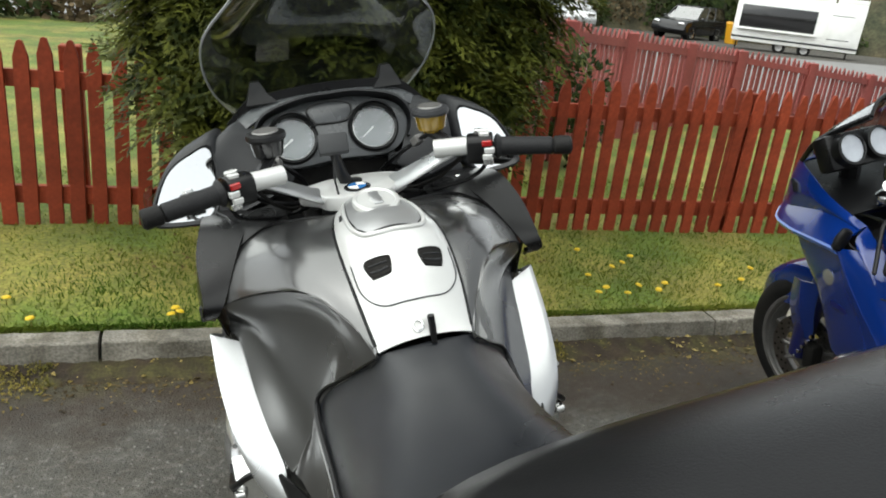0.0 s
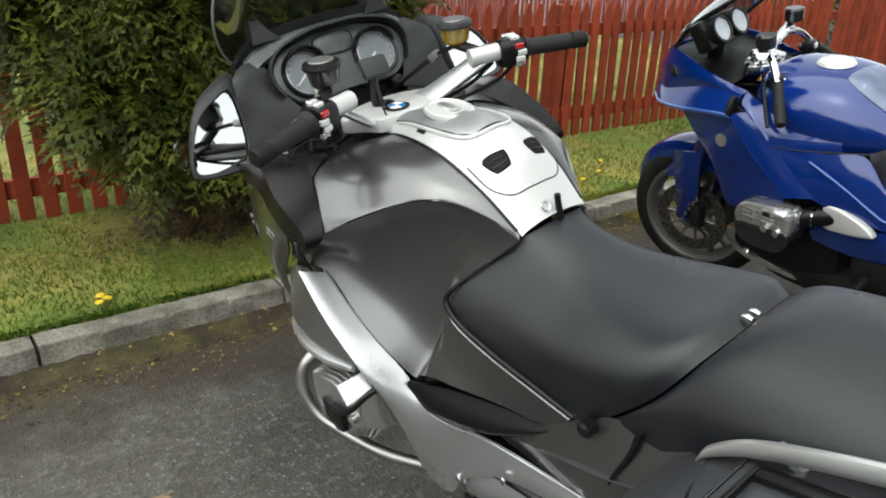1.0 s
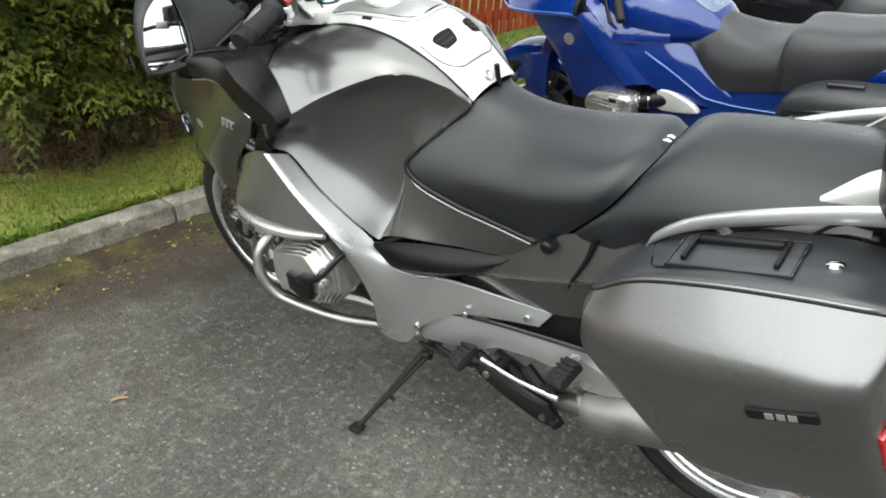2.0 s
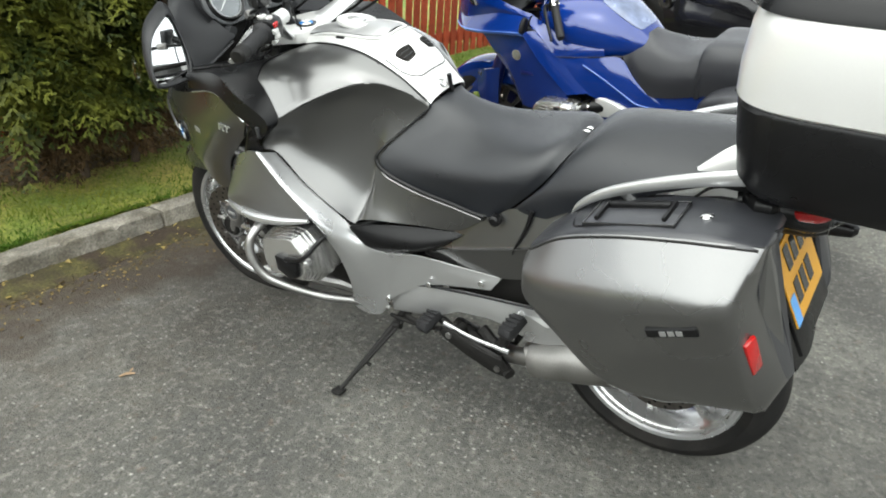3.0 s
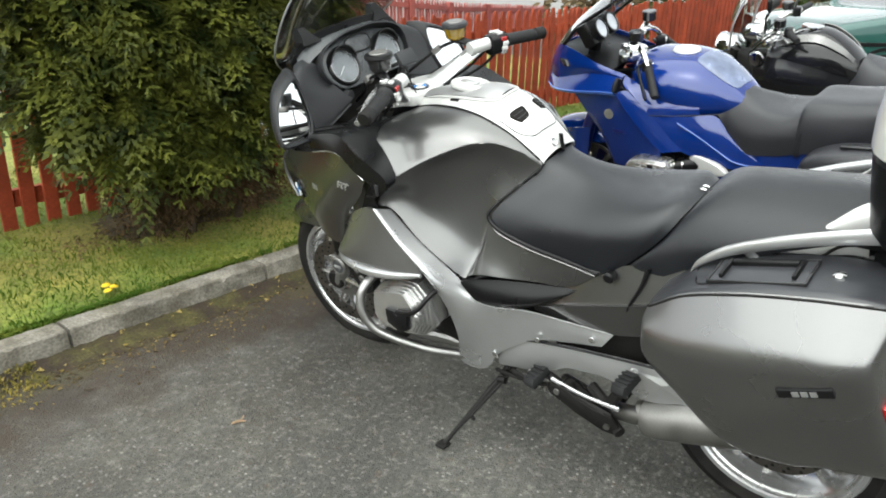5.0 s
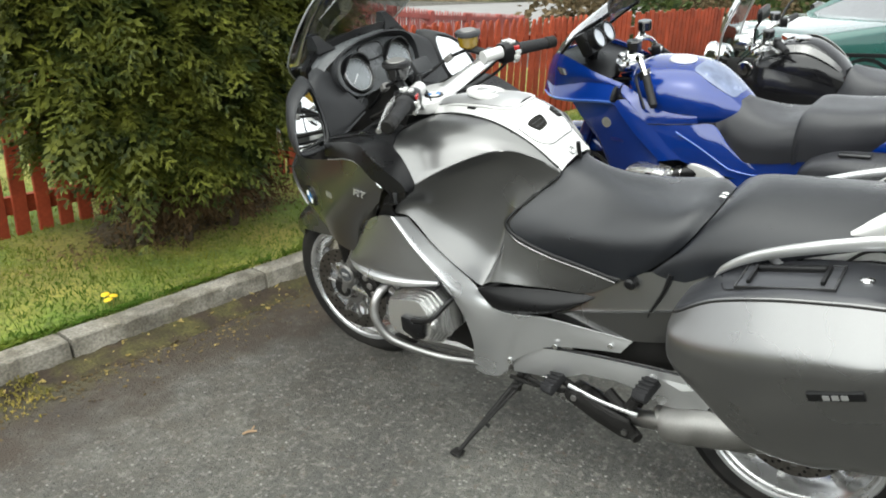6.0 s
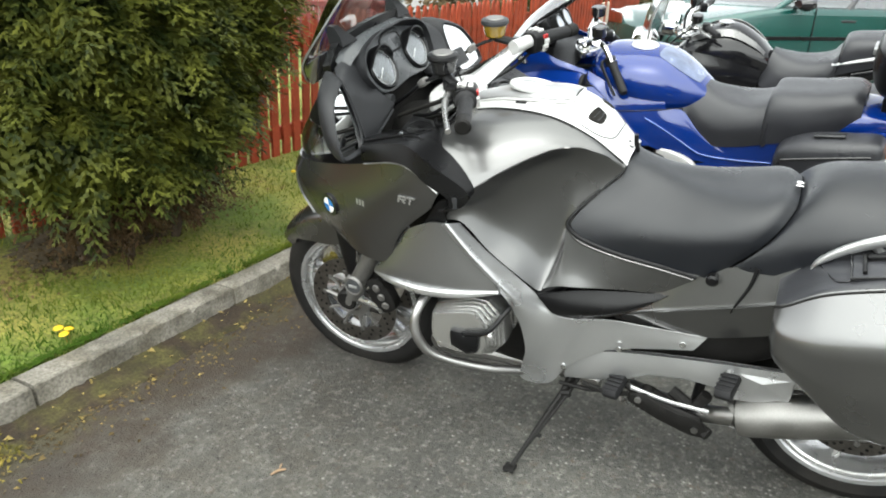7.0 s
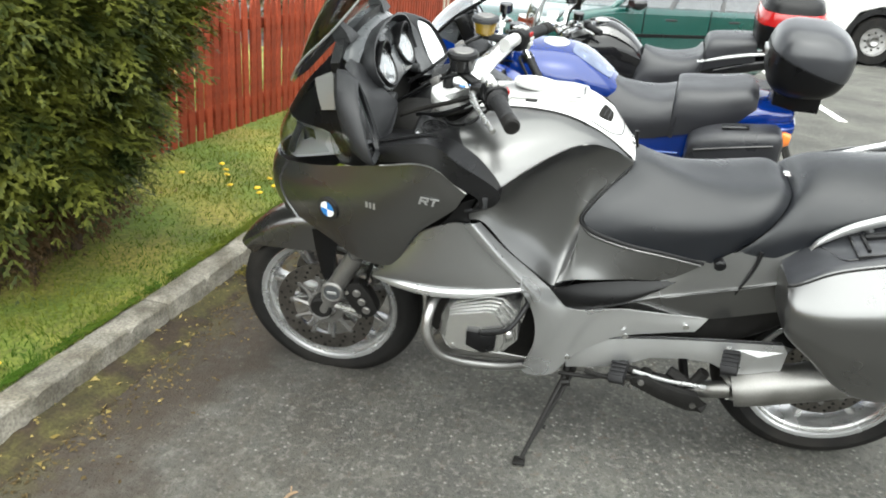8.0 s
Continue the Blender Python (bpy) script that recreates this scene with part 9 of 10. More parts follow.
def far_fence():
    root = thing("far_picket_fence", "faded red picket fence on the far edge of the lawn", "fence", group="picket fences")
    bm = prism([(-0.028, 0), (0.028, 0), (0.028, 0.94), (0.0, 1.0), (-0.028, 0.94)], -0.009, 0.009, "y")
    finish(bm)
    me = bpy.data.meshes.new("far_picket")
    bm.to_mesh(me)
    bm.free()
    me.materials.append(M["fence_far"])
    x = 0.95
    rnd = random.Random(3)
    k = 0
    while x < 12.8:
        y, zt = along(FENCE2, x), along(TOP2, x)
        dy = (along(FENCE2, x + 0.1) - along(FENCE2, x - 0.1)) / 0.2
        ob = new("picket", me)
        ob.parent = root
        ob.matrix_local = pose(x, y, zt - 1.0 + 0.05 + rnd.uniform(-0.01, 0.01), 0, rnd.uniform(-0.6, 0.6), math.degrees(math.atan(dy)))
        x += 0.105 / math.sqrt(1 + dy * dy)
        k += 1
    for dz in (-0.06, -0.62):
        for (xa, ya), (xb, yb) in zip(FENCE2, FENCE2[1:]):
            a, b = Vector((xa, ya + 0.03, along(TOP2, xa) + dz)), Vector((xb, yb + 0.03, along(TOP2, xb) + dz))
            q = rings([[p + Vector((0, dd, zz)) for dd, zz in ((-0.05, -0.035), (0.02, -0.035), (0.02, 0.035), (-0.05, 0.035))] for p in (a, b)])
            part("rail", q, "fence_far", root)
    for x in (1.0, 2.2, 3.24, 4.35, 5.5, 6.9, 8.3, 9.8, 11.3, 12.8):
        y, zt = along(FENCE2, x), along(TOP2, x)
        part("post", box((x - 0.055, y - 0.06, zt - 1.1), (x + 0.055, y + 0.05, zt + 0.04), 0.008, 1), "fence_far", root)
    return root


far_fence()
pf = thing("panel_fence", "solid red stained board fence beyond the pickets", "fence", group="picket fences")
for k in range(44):
    x = 5.27 + k * 0.105
    y = 3.055 - 0.057 * (x - 5.2)
    if k not in (3, 27, 29):
        part("board", box((x, y - 0.010, 0.02), (x + 0.100, y + 0.010, 0.955 + 0.008 * ((k * 7) % 5 - 2)), 0.003, 1), "fence", pf)
for z in (0.25, 0.78):
    part("rail", prism([(5.24, 3.064), (9.90, 2.798), (9.90, 2.838), (5.24, 3.104)], z - 0.035, z + 0.035, "z"), "fence", pf)
gp = thing("gate_post", "pale weathered gate posts set in the board fence", "post")
for x in (8.12, 8.33):
    y = 3.055 - 0.057 * (x - 5.2)
    part("post", box((x - 0.045, y - 0.02, 0.0), (x + 0.045, y + 0.02, 0.84), 0.008, 1), "palewood", gp)

# ---- road beyond, kerbside markings ----
rb = bmesh.new()
rv = [rb.verts.new(p) for p in ((1.6, 6.6, 0.02), (13, 9.2, 0.02), (60, 9.2, 0.02), (60, 22, -0.44), (-30, 22, -0.44), (-30, 14.2, -0.18), (1.2, 13.5, -0.16))]
rb.faces.new(rv)
bmesh.ops.triangulate(rb, faces=rb.faces)
road = part("road", rb, "roadfar")
tagged(road, "pale grey road beyond the garden", "road", kind="structure")
mk_ = thing("bay_line", "worn white parking bay line on the asphalt", "road marking", kind="structure")
for y, x0, x1 in ((-1.9, 6.6, 11.5), (-4.3, 6.6, 12.0)):
    part("painted_line", box((x0, y - 0.05, 0.0), (x1, y + 0.05, 0.004)), "white", mk_)


# ---- plants ----
def clump(rs, centre, size, n, leaf, droop=0.3, hollow=0.55):
    """Leaves scattered through the outer part of an uneven ellipsoid."""
    V, F = [], []
    for _ in range(n):
        d = Vector((rs.gauss(0, 1), rs.gauss(0, 1), rs.gauss(0, 1)))
        d.normalize()
        r = (hollow + (1 - hollow) * rs.random() ** 0.5) * (0.82 + 0.36 * noise.noise(d * 2.3 + Vector(centre)))
        p = Vector((centre[0] + d.x * size[0] * r, centre[1] + d.y * size[1] * r, centre[2] + d.z * size[2] * r))
        if p.z < centre[2] - size[2] * 0.97:
            continue
        ax = (d + Vector((rs.uniform(-0.8, 0.8), rs.uniform(-0.8, 0.8), rs.uniform(-0.8, 0.4) - droop))).normalized()
        sd = ax.orthogonal().normalized()
        sd = sd * math.cos(rs.random() * 6.28) + ax.cross(sd) * math.sin(rs.random() * 6.28)
        l = leaf * rs.uniform(0.6, 1.3)
        k = len(V)
        V += [p, p + ax * l * 0.5 + sd * l * 0.32, p + ax * l, p + ax * l * 0.5 - sd * l * 0.32]
        F.append((k, k + 1, k + 2, k + 3))
    return V, F


def conifer():
    root = thing("conifer_hedge", "dense green conifer bush overhanging the fence", "hedge")
    rs = random.Random(21)
    cx, cy, hx, hy, z0, z1 = 0.19, 2.88, 0.80, 0.49, 0.52, 4.6
    e = 2 / 3.2

    def radius(a, z):
        """Reach of the outline at an angle and height, with lobes."""
        k = 1.0 + 0.15 * noise.noise(Vector((math.cos(a) * 2.2, math.sin(a) * 2.2, z * 2.6))) + 0.15 * noise.noise(Vector((math.cos(a) * 6, math.sin(a) * 6, z * 5)))
        lo = min(1.0, max(0.0, (z - z0 - 0.06 * max(0.0, -math.cos(a))) / (0.55 + 0.30 * max(0.0, math.cos(a))))) ** 0.75
        hi = min(1.0, max(0.0, (z1 - z) / 2.4)) ** 0.6
        return k * (0.56 + 0.44 * lo) * (0.12 + 0.88 * hi)

    def at(a, z, depth):
        ca, sa = math.cos(a), math.sin(a)
        rr = radius(a, z) * depth
        return Vector((cx + (hx if ca > 0 else hx + 0.15) * math.copysign(abs(ca) ** e, ca) * rr, cy + hy * math.copysign(abs(sa) ** e, sa) * rr, z))
    V, F = [], []
    DV, DF = [], []

    def scale_leaf(q, tip, wv, dead=False):
        vs, fs = (DV, DF) if dead else (V, F)
        k = len(vs)
        vs.extend([q, q + (tip - q) * 0.45 - wv, tip, q + (tip - q) * 0.45 + wv])
        fs.append((k, k + 1, k + 2, k + 3))

    def around():
        """An angle spread evenly over the four faces of the bush, most of them on the front and the two ends."""
        k, v = rs.random(), rs.uniform(-1, 1)
        c0 = math.copysign(abs(v) ** (1 / e), v)
        c1 = math.sqrt(1 - c0 * c0)
        return math.atan2(-c1, c0) if k < 0.62 else math.atan2(c0, c1) if k < 0.77 else math.atan2(c0, -c1) if k < 0.92 else math.atan2(c1, c0)

    def spray(p, ax, nrm, ln, m, dead=False):
        """A flat drooping fan: a stem, side twigs, pointed scales along each twig."""
        sd = ax.cross(nrm).normalized()
        sag = rs.uniform(0.15, 0.45) * ln
        for j in range(m):
            t = (j + 0.6) / m
            q = p + ax * ln * t + Vector((0, 0, -sag * t * t))
            wl = ln * 0.50 * (1 - 0.72 * t) * rs.uniform(0.75, 1.2)
            for s in (-1, 1):
                d = (sd * s * 0.72 + ax * 0.75 + nrm * rs.uniform(-0.18, 0.18) + Vector((0, 0, -0.2))).normalized()
                n = 3 if wl > 0.035 else 2
                for h in range(n):
                    b0 = q + d * wl * h / n
                    scale_leaf(b0, b0 + d * wl * 0.52, (ax * 0.6 - sd * s * 0.6) * wl * 0.13, dead)
                    if h:
                        g = 1 if (h + j) % 2 else -1
                        d2 = (d * 0.8 + (ax - sd * s * 0.5) * 0.55 * g).normalized()
                        scale_leaf(b0, b0 + d2 * wl * 0.40, d.cross(nrm) * wl * 0.10, dead)
        tip = p + ax * ln + Vector((0, 0, -sag))
        scale_leaf(tip - ax * 0.03, tip + ax * 0.012 + Vector((0, 0, -0.008)), sd * 0.006, dead)
    for i in range(250):
        # a branch end: a bunch of sprays round one hub, so that dark gaps stay between the bunches
        a = around()
        zb = z0 + 0.03 + 0.05 * max(0.0, -math.cos(a)) + 0.08 * max(0.0, math.cos(a))
        z = zb + (1.75 - zb) * rs.random()
        reach = rs.uniform(0.74, 1.06)
        outw = Vector((math.cos(a) * 0.9, math.sin(a), 0)).normalized()
        side = Vector((-outw.y, outw.x, 0))
        hub = at(a, z, reach * 0.80)
        lean = rs.uniform(-0.55, 0.15)
        for k in range(15):
            u, v, w = rs.gauss(0, 0.060), rs.gauss(0, 0.050), rs.uniform(-0.07, 0.11)
            p = hub + side * u + Vector((0, 0, v)) + outw * w
            ax = (outw * rs.uniform(0.55, 1.0) + side * (rs.uniform(-0.7, 0.7) + u * 5) + Vector((0, 0, lean + v * 4 + rs.uniform(-0.35, 0.25)))).normalized()
            nrm = (Vector((0, 0, 1)) * 0.7 + outw * rs.uniform(0.1, 0.9) + side * rs.uniform(-0.6, 0.6)).normalized()
            spray(p, ax, nrm, rs.uniform(0.14, 0.25), 6)
    for i in range(420):
        # the part above eye level: the same sprays, larger and fewer
        z = 1.6 + (z1 - 1.65) * rs.random() ** 1.2
        a = rs.uniform(0, 2 * math.pi)
        outw = Vector((math.cos(a) * 0.9, math.sin(a), 0)).normalized()
        side = Vector((-outw.y, outw.x, 0))
        for k in range(5):
            p = at(a, z, rs.uniform(0.6, 0.95)) + side * rs.gauss(0, 0.08)
            ax = (outw + side * rs.uniform(-0.8, 0.8) + Vector((0, 0, rs.uniform(-0.5, 0.7)))).normalized()
            spray(p, ax, (Vector((0, 0, 0.8)) + outw * 0.6 + side * rs.uniform(-0.4, 0.4)).normalized(), rs.uniform(0.20, 0.34), 4)
    for i in range(420):
        # dry brown sprays hanging under the skirt
        a, z = around(), rs.uniform(0.30, 0.62)
        outw = Vector((math.cos(a) * 0.9, math.sin(a), 0)).normalized()
        p = at(a, max(z, z0), rs.uniform(0.45, 0.82))
        p.z = z
        ax = (outw * rs.uniform(0.1, 0.8) + Vector((rs.uniform(-0.6, 0.6), 0, rs.uniform(-1.0, 0.1)))).normalized()
        spray(p, ax, (Vector((rs.uniform(-1, 1), -0.7, 0.5))).normalized(), rs.uniform(0.08, 0.17), 5, True)
    stuff("crown", [tuple(v) for v in V], F, "hedge", "", "", root)
    stuff("dry_sprays", [tuple(v) for v in DV], DF, "deadhedge", "", "", root)
    # closed shell whose dark colour stands for shade between the branch ends
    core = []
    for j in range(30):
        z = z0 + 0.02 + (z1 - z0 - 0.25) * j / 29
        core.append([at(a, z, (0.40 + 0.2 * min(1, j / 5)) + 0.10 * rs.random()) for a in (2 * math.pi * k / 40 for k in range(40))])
    part("inner_core", rings(core), "core", root, "solid inner shell coloured near black for the shade among the branches")
    for k in range(6):
        a = 2 * math.pi * k / 6
        part("trunk", tube([(cx + 0.25 * math.cos(a), cy + 0.12 * math.sin(a), 0.05), (cx + 0.32 * math.cos(a), cy + 0.18 * math.sin(a), 0.4), (cx + 0.42 * math.cos(a), cy + 0.22 * math.sin(a), 1.0)], [0.022, 0.018, 0.010], 8, 8), "bark", root)
    for k in range(60):
        a = rs.uniform(0, 2 * math.pi)
        z = rs.uniform(0.20, 0.75)
        p0 = Vector((cx + 0.3 * math.cos(a), cy + 0.18 * math.sin(a), z + 0.12))
        p1 = at(a, max(z, z0), rs.uniform(0.5, 0.85)) + Vector((0, 0, rs.uniform(-0.12, 0.05)))
        part("twig", tube([p0, p0.lerp(p1, 0.5) + Vector((0, 0, 0.04)), p1], [0.009, 0.006, 0.003], 5, 6), "bark", root)
    return root


conifer()


def soil_bed():
    bm = bmesh.new()
    n = 160
    c = bm.verts.new((0.20, 3.05, lawn_z(0.20, 3.05) + 0.012))
    ring = []
    for k in range(n):
        a = 2 * math.pi * k / n
        r = 1 + 0.2 * noise.noise(Vector((math.cos(a) * 2, math.sin(a) * 2, 5))) + 0.16 * noise.noise(Vector((math.cos(a) * 9, math.sin(a) * 9, 2))) + 0.1 * noise.noise(Vector((math.cos(a) * 31, math.sin(a) * 31, 8)))
        x, y = 0.26 + 0.52 * r * math.cos(a), 3.04 + 0.24 * r * math.sin(a)
        ring.append(bm.verts.new((x, y, lawn_z(x, y) + 0.004)))
    mid = [bm.verts.new(v.co.lerp(c.co, 0.45) + Vector((0, 0, 0.006))) for v in ring]
    for k in range(n):
        j = (k + 1) % n
        bm.faces.new((ring[k], ring[j], mid[j], mid[k]))
        bm.faces.new((mid[k], mid[j], c))
    return tagged(part("soil_bed", bm, "soil", sharp=60), "bare brown soil under the conifer", "soil", kind="structure")


soil_bed()


def grass():
    rs = np.random.RandomState(4)
    V, F = [], []
    for i in range(70000):
        x = rs.uniform(-3.2, 5.2)
        y0 = along(KERB, x) + 0.10
        y = y0 + (rs.random_sample() ** 1.25) * 2.1
        under = ((x - 0.26) / 0.62) ** 2 + ((y - 3.05) / 0.25) ** 2
        if under < 1.5 and rs.random_sample() < 0.9 - 0.5 * max(0, under - 0.6):
            continue
        patch = noise.noise(Vector((x * 1.3, y * 1.3, 2)))
        if patch < -0.25 and rs.random_sample() < 0.5:
            continue
        h = rs.uniform(0.009, 0.028) * (1.4 if y < y0 + 0.05 else 1.0) * (1 + 0.6 * max(0, patch))
        a = rs.uniform(0, 6.283)
        lean = rs.uniform(0.1, 0.9) * h
        b = rs.uniform(0, 6.283)
        w = rs.uniform(0.0016, 0.0034)
        z = lawn_z(x, y) - 0.004
        dx, dy = math.cos(a) * w, math.sin(a) * w
        lx, ly = math.cos(b) * lean, math.sin(b) * lean
        k = len(V)
        V += [(x - dx, y - dy, z), (x + dx, y + dy, z), (x + dx * 0.6 + lx * 0.45, y + dy * 0.6 + ly * 0.45, z + h * 0.62), (x + lx, y + ly, z + h)]
        F += [(k, k + 1, k + 2), (k, k + 2, k + 3)]
    # a ragged fringe that hangs over the back of the kerb
    for i in range(9000):
        x = rs.uniform(-3.2, 5.2)
        t = 0.5 + 0.5 * noise.noise(Vector((x * 3.1, 9, 1))) + 0.4 * noise.noise(Vector((x * 13, 4, 1)))
        if t < 0.25:
            continue
        y = along(KERB, x) + 0.112 - abs(rs.normal(0, 0.010)) * t + rs.uniform(0, 0.03)
        h, w, b = rs.uniform(0.012, 0.036) * (0.6 + 0.5 * t), rs.uniform(0.0016, 0.0032), rs.uniform(-0.9, 0.9) - 1.571
        z, lean = 0.094, rs.uniform(0.4, 1.3)
        lx, ly = math.cos(b) * h * lean, math.sin(b) * h * lean
        k = len(V)
        V += [(x - w, y, z), (x + w, y, z), (x + w * 0.6 + lx * 0.5, y + ly * 0.5, z + h * 0.55), (x + lx, y + ly, z + h * 0.55)]
        F += [(k, k + 1, k + 2), (k, k + 2, k + 3)]
    stuff("grass", V, F, "grass", "short green grass blades on the verge", "grass")


grass()


def weeds():
    rs = random.Random(8)
    V, F = [], []
    # moss and small weeds along the foot of the kerb
    for i in range(4400):
        x = rs.uniform(-3.0, 5.5)
        if noise.noise(Vector((x * 2.1, 0, 4))) < 0.02:
            continue
        y = along(KERB, x) - abs(rs.gauss(0, 0.060)) * (0.5 + 1.1 * max(0, 0.4 + noise.noise(Vector((x * 3.3, 5, 1))))) - 0.004
        for _ in range(rs.randint(2, 4)):
            a, l = rs.uniform(0, 6.28), rs.uniform(0.006, 0.018)
            h = rs.uniform(0.004, 0.018)
            px, py = x + rs.uniform(-0.02, 0.02), y + rs.uniform(-0.02, 0.0)
            k = len(V)
            pz = min(0.03, max(0.002, 0.03 - 0.30 * (along(KERB, px) - py)))
            V += [(px, py, pz), (px + l * 0.5 * math.cos(a + 0.6), py + l * 0.5 * math.sin(a + 0.6), pz + h), (px + l * math.cos(a), py + l * math.sin(a), pz + h * 0.7), (px + l * 0.5 * math.cos(a - 0.6), py + l * 0.5 * math.sin(a - 0.6), pz + h)]
            F.append((k, k + 1, k + 2, k + 3))
    stuff("kerb_weeds", V, F, "weed", "yellow-green moss and weeds along the kerb foot", "weeds")
    V, F = [], []
    for i in range(6500):
        x = rs.uniform(-3.0, 3.5)
        y = along(KERB, x) - abs(rs.gauss(0, 0.17)) * (0.7 + 0.6 * noise.noise(Vector((x * 1.9, 3, 6)))) - 0.02
        a, l, h = rs.uniform(0, 6.28), 0.004 + 0.020 * rs.random() ** 2, rs.uniform(0.002, 0.010)
        k = len(V)
        V += [(x, y, 0.003), (x + l * 0.5 * math.cos(a + 0.5), y + l * 0.5 * math.sin(a + 0.5), h), (x + l * math.cos(a), y + l * math.sin(a), 0.004), (x + l * 0.5 * math.cos(a - 0.5), y + l * 0.5 * math.sin(a - 0.5), h * 0.6)]
        F.append((k, k + 1, k + 2, k + 3))
    stuff("leaf_litter", V, F, "litter", "dry brown leaf litter on the asphalt", "leaf litter")
    V, F = [], []
    for i in range(620):
        # pale curled leaves and straw, gathered in drifts against the kerb
        x = rs.uniform(-3.0, 3.5)
        if noise.noise(Vector((x * 2.7, 8, 2))) < -0.15 and rs.random() < 0.7:
            continue
        y = along(KERB, x) - abs(rs.gauss(0, 0.075)) - 0.012
        a, l = rs.uniform(0, 6.28), 0.008 + 0.026 * rs.random() ** 2.2
        wd, pz = l * rs.uniform(0.15, 0.45), max(0.004, 0.034 - 0.28 * (along(KERB, x) - y))
        ca, sa = math.cos(a), math.sin(a)
        k = len(V)
        V += [(x, y, pz), (x + ca * l * 0.5 - sa * wd, y + sa * l * 0.5 + ca * wd, pz + l * rs.uniform(0.1, 0.5)), (x + ca * l, y + sa * l, pz + l * rs.uniform(0, 0.3)), (x + ca * l * 0.5 + sa * wd, y + sa * l * 0.5 - ca * wd, pz + l * rs.uniform(0, 0.2))]
        F += [(k, k + 1, k + 2), (k, k + 2, k + 3)]
    stuff("fallen_leaves", V, F, "straw", "pale dry leaves and straw along the kerb foot", "leaf litter")
    V, F = [], []
    for i in range(1500):
        x, y = 0.26 + rs.gauss(0, 0.34), 2.95 + rs.gauss(0, 0.10)
        if y < along(KERB, x) + 0.13:
            continue
        a, l = rs.uniform(0, 6.28), rs.uniform(0.012, 0.035)
        z = lawn_z(x, y) + 0.008
        k = len(V)
        V += [(x, y, z), (x + l * 0.5 * math.cos(a + 0.5), y + l * 0.5 * math.sin(a + 0.5), z + 0.012), (x + l * math.cos(a), y + l * math.sin(a), z), (x + l * 0.5 * math.cos(a - 0.5), y + l * 0.5 * math.sin(a - 0.5), z + 0.006)]
        F.append((k, k + 1, k + 2, k + 3))
    stuff("hedge_litter", V, F, "litter", "brown dead sprigs under the conifer", "leaf litter")


weeds()


def dandelions():
    rs = random.Random(6)
    fl = lathe([(0, 0.010), (0.006, 0.012), (0.014, 0.009), (0.017, 0.004), (0.010, 0.0), (0, 0.0)], (0, 0, 0), "z", 12)
    finish(fl)
    head = bpy.data.meshes.new("flower_head")
    fl.to_mesh(head)
    fl.free()
    head.materials.append(M["dande"])
    stm = tube([(0, 0, -0.03), (0.002, 0, 0.002)], 0.0018, 5)
    finish(stm)
    stem = bpy.data.meshes.new("flower_stem")
    stm.to_mesh(stem)
    stm.free()
    stem.materials.append(M["weed"])
    spots = [(-0.575, 2.385), (-0.545, 2.40), (-0.56, 2.43), (-1.05, 2.40), (-1.15, 2.55), (1.26, 2.40), (1.32, 2.44), (1.40, 2.38), (1.50, 2.45), (1.58, 2.40), (1.66, 2.47), (1.93, 2.42), (1.59, 2.75), (1.68, 2.82), (1.50, 2.70), (1.42, 2.92), (2.1, 2.46), (1.30, 2.58), (2.25, 2.58)]
    for x, y in spots:
        r = thing("dandelion", "yellow dandelion flower in the grass", "flower", pose(x, y, lawn_z(x, y) + 0.028, rs.uniform(-14, 14), rs.uniform(-14, 14), rs.uniform(0, 360)), group="dandelions")
        for nm, me in (("flower_head", head), ("stem", stem)):
            o = new(nm, me)
            o.parent = r


dandelions()
stk = thing("twig", "dry pale brown stick lying on the asphalt", "twig", pose(-0.697, 1.43, 0.007, 0, 0, -26))
part("stick", tube([(-0.022, 0, 0), (0.0, 0.003, 0.002), (0.022, -0.002, 0.0)], [0.003, 0.0045, 0.0025], 6, 8), "tan", stk)
part("shoot", tube([(0.005, 0.003, 0.002), (0.02, 0.018, 0.006)], 0.0025, 5), "tan", stk)


def shrub(x, y, z, size, n, leaf, mt, label, seed):
    r = thing("shrub", label, "shrub", group="shrubs")
    rs = random.Random(seed)
    V, F = [], []
    for k in range(5):
        c = (x + rs.uniform(-0.5, 0.5) * size[0], y + rs.uniform(-0.5, 0.5) * size[1], z + size[2] * rs.uniform(0.35, 0.65))
        v, f = clump(rs, c, (size[0] * rs.uniform(0.5, 0.75), size[1] * rs.uniform(0.5, 0.75), size[2] * rs.uniform(0.45, 0.6)), n // 5, leaf)
        o = len(V)
        V += v
        F += [tuple(i + o for i in q) for q in f]
    stuff("leaves", [tuple(v) for v in V], F, mt, "", "", r)
    part("stem", tube([(x, y, z - 0.3), (x, y, z + size[2] * 0.6)], [0.06 * size[0], 0.02 * size[0]], 7), "bark", r)
    return r


shrub(2.05, 4.75, 0.05, (0.40, 0.36, 0.95), 1600, 0.06, "bush", "leafy green garden shrub before the far fence", 1)
shrub(-3.6, 12.1, 0.0, (1.5, 0.8, 0.9), 900, 0.16, "bush", "low green garden shrub", 2)
shrub(-2.0, 12.5, 0.0, (1.2, 0.7, 0.55), 700, 0.14, "bushbrown", "low brown garden shrub", 3)
shrub(-0.4, 13.2, 0.0, (1.4, 0.8, 0.8), 900, 0.16, "bushbrown", "low brown garden shrub", 4)
shrub(-5.6, 12.8, 0.0, (1.6, 1.0, 1.2), 900, 0.18, "bush", "low green garden shrub", 5)
shrub(1.4, 14.0, -0.1, (1.4, 1.0, 1.0), 900, 0.18, "bushbrown", "low brown garden shrub", 6)
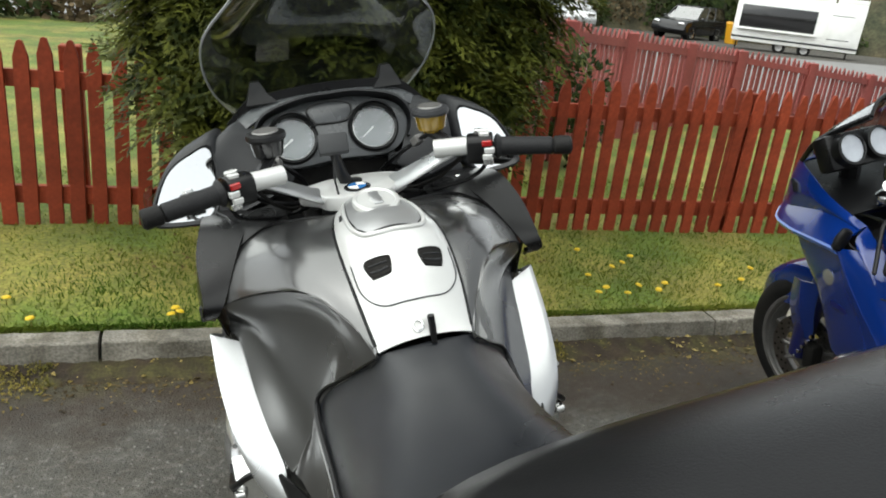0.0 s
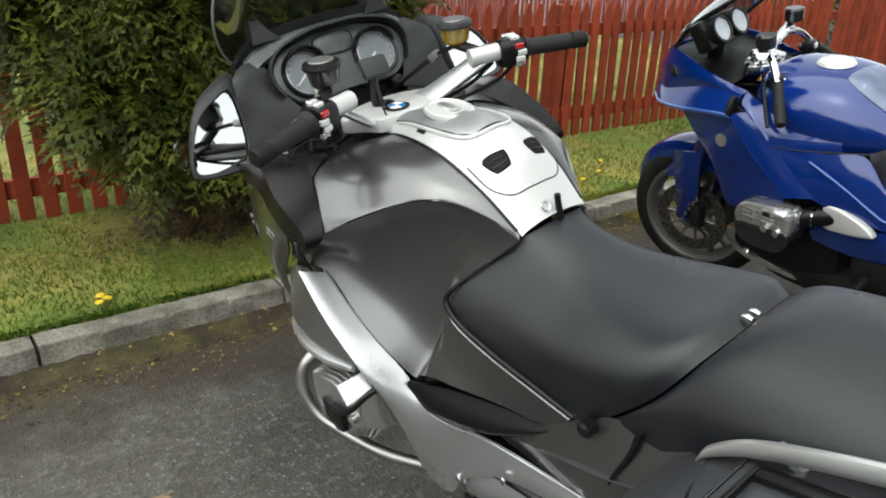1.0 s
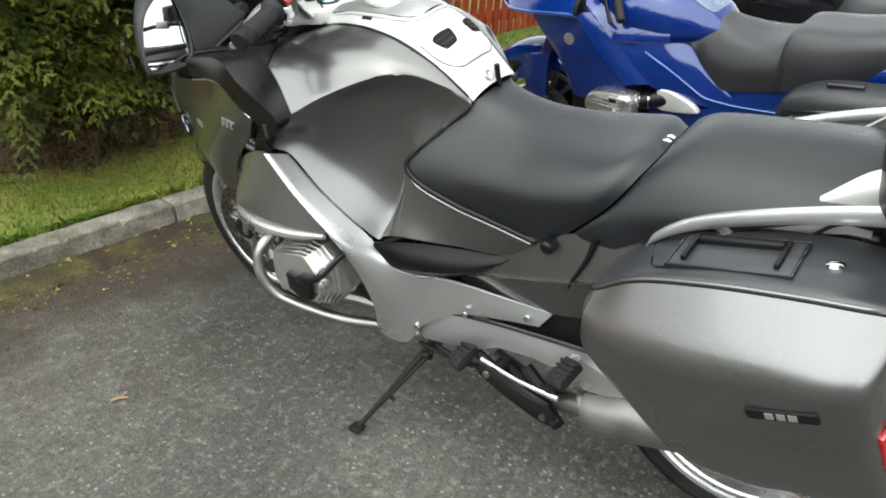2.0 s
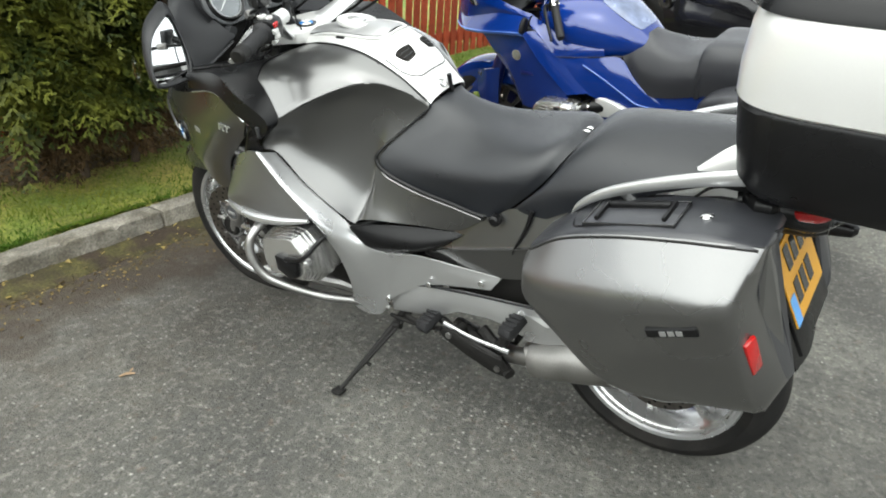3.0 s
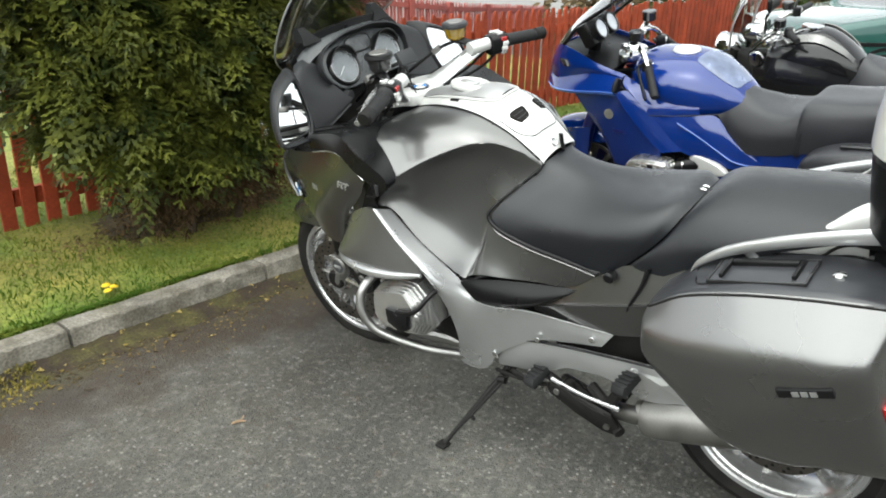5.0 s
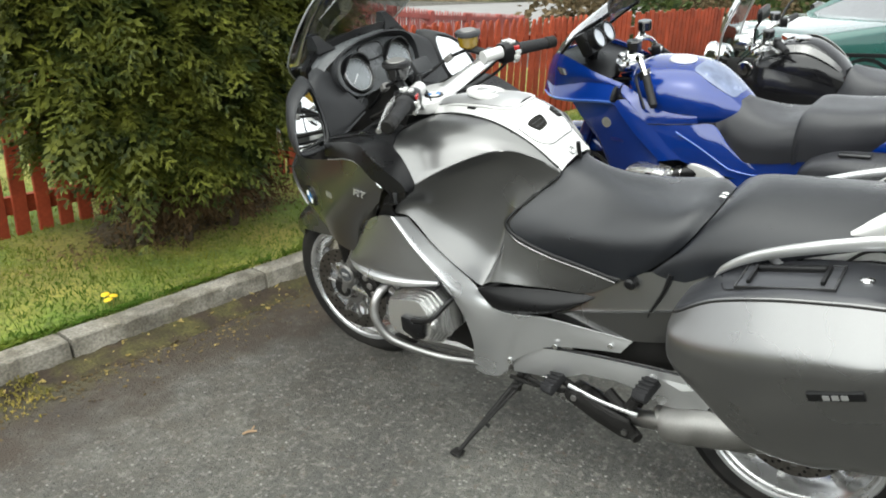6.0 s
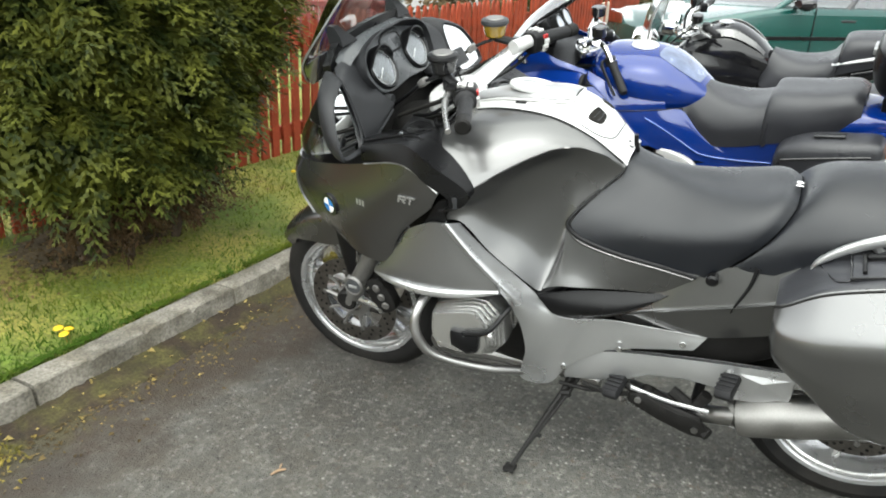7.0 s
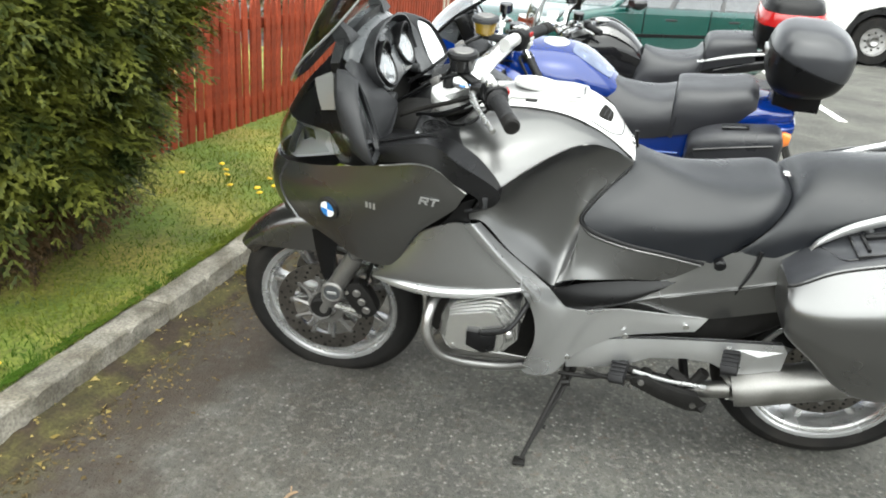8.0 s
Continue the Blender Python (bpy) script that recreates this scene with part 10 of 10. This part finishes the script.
for k, (x, y, sx, sz) in enumerate(((-18, 40, 6, 7), (-8, 44, 6, 8), (2, 42, 6, 6), (11, 44, 6, 7), (20, 42, 6, 6.5), (28, 38, 5, 6), (36, 40, 6, 8), (41, 30, 6, 6), (40, 20, 5, 6), (34, 14, 5, 3.6), (30, 8, 5, 3.2), (29, 3, 5, 3.4), (33, -2, 5, 4), (36, -8, 6, 5))):
    shrub(x, y, -1.2 if y > 12 else -0.3, (sx, 3.0, sz), 1700, 0.55, "bush" if k % 3 else "bushbrown", "broad leafy bush in the distance", 30 + k)
for k, (x, y) in enumerate(((9.5, 5.6), (11.6, 5.2), (13.8, 5.4), (16.2, 5.0), (18.8, 5.2), (21.5, 4.6))):
    shrub(x, y, -0.1, (1.5, 0.9, 1.25 + 0.1 * (k % 3)), 1500, 0.13, "bush" if k % 2 else "bushbrown", "brown and green scrub behind the board fence", 90 + k)
bk = bmesh.new()
# runs all round: unseen left and rear stretches are added to block low sky
line = [(-45, -30), (-48, 0), (-46, 20), (-40, 36), (-22, 40), (-6, 41), (8, 38.5), (17, 37.5), (25, 36.5), (31, 32), (35, 24), (39, 14), (46, 0), (40, -14), (22, -17), (5, -24), (-45, -30)]
low, mid, top = [], [], []
for x, y in line:
    n_ = noise.noise(Vector((x * 0.2, y * 0.2, 1)))
    low.append(bk.verts.new((x, y, -1.1)))
    mid.append(bk.verts.new((x * 1.04, y * 1.06, 1.2 + 0.5 * n_)))
    top.append(bk.verts.new((x * 1.14, y * 1.2, 5.0 + n_)))
for u_, v_ in ((low, mid), (mid, top)):
    for i in range(len(line) - 1):
        bk.faces.new((u_[i], u_[i + 1], v_[i + 1], v_[i]))
tagged(part("bank", bk, "bankturf"), "dark overgrown bank beyond the road, carried on unseen round the other sides", "bank", kind="structure")
for k in range(22):
    x = -8 + 1.9 * k
    y = along(line[4:12], x) + 0.8
    shrub(x, y, -1.0, (1.5, 0.9, 1.4 + 0.8 * (k % 3)), 420, 0.26, "bush" if k % 4 else "bushbrown", "dark leafy bush on the bank", 60 + k)
sg = thing("sign_post", "small white sign on a post beyond the garden", "sign")
part("post", tube([(-2.4, 20, -0.5), (-2.4, 20, 1.0)], 0.04, 8), "steel", sg)
part("board", box((-2.75, 19.93, 0.35), (-2.05, 19.97, 1.35), 0.01), "white", sg)
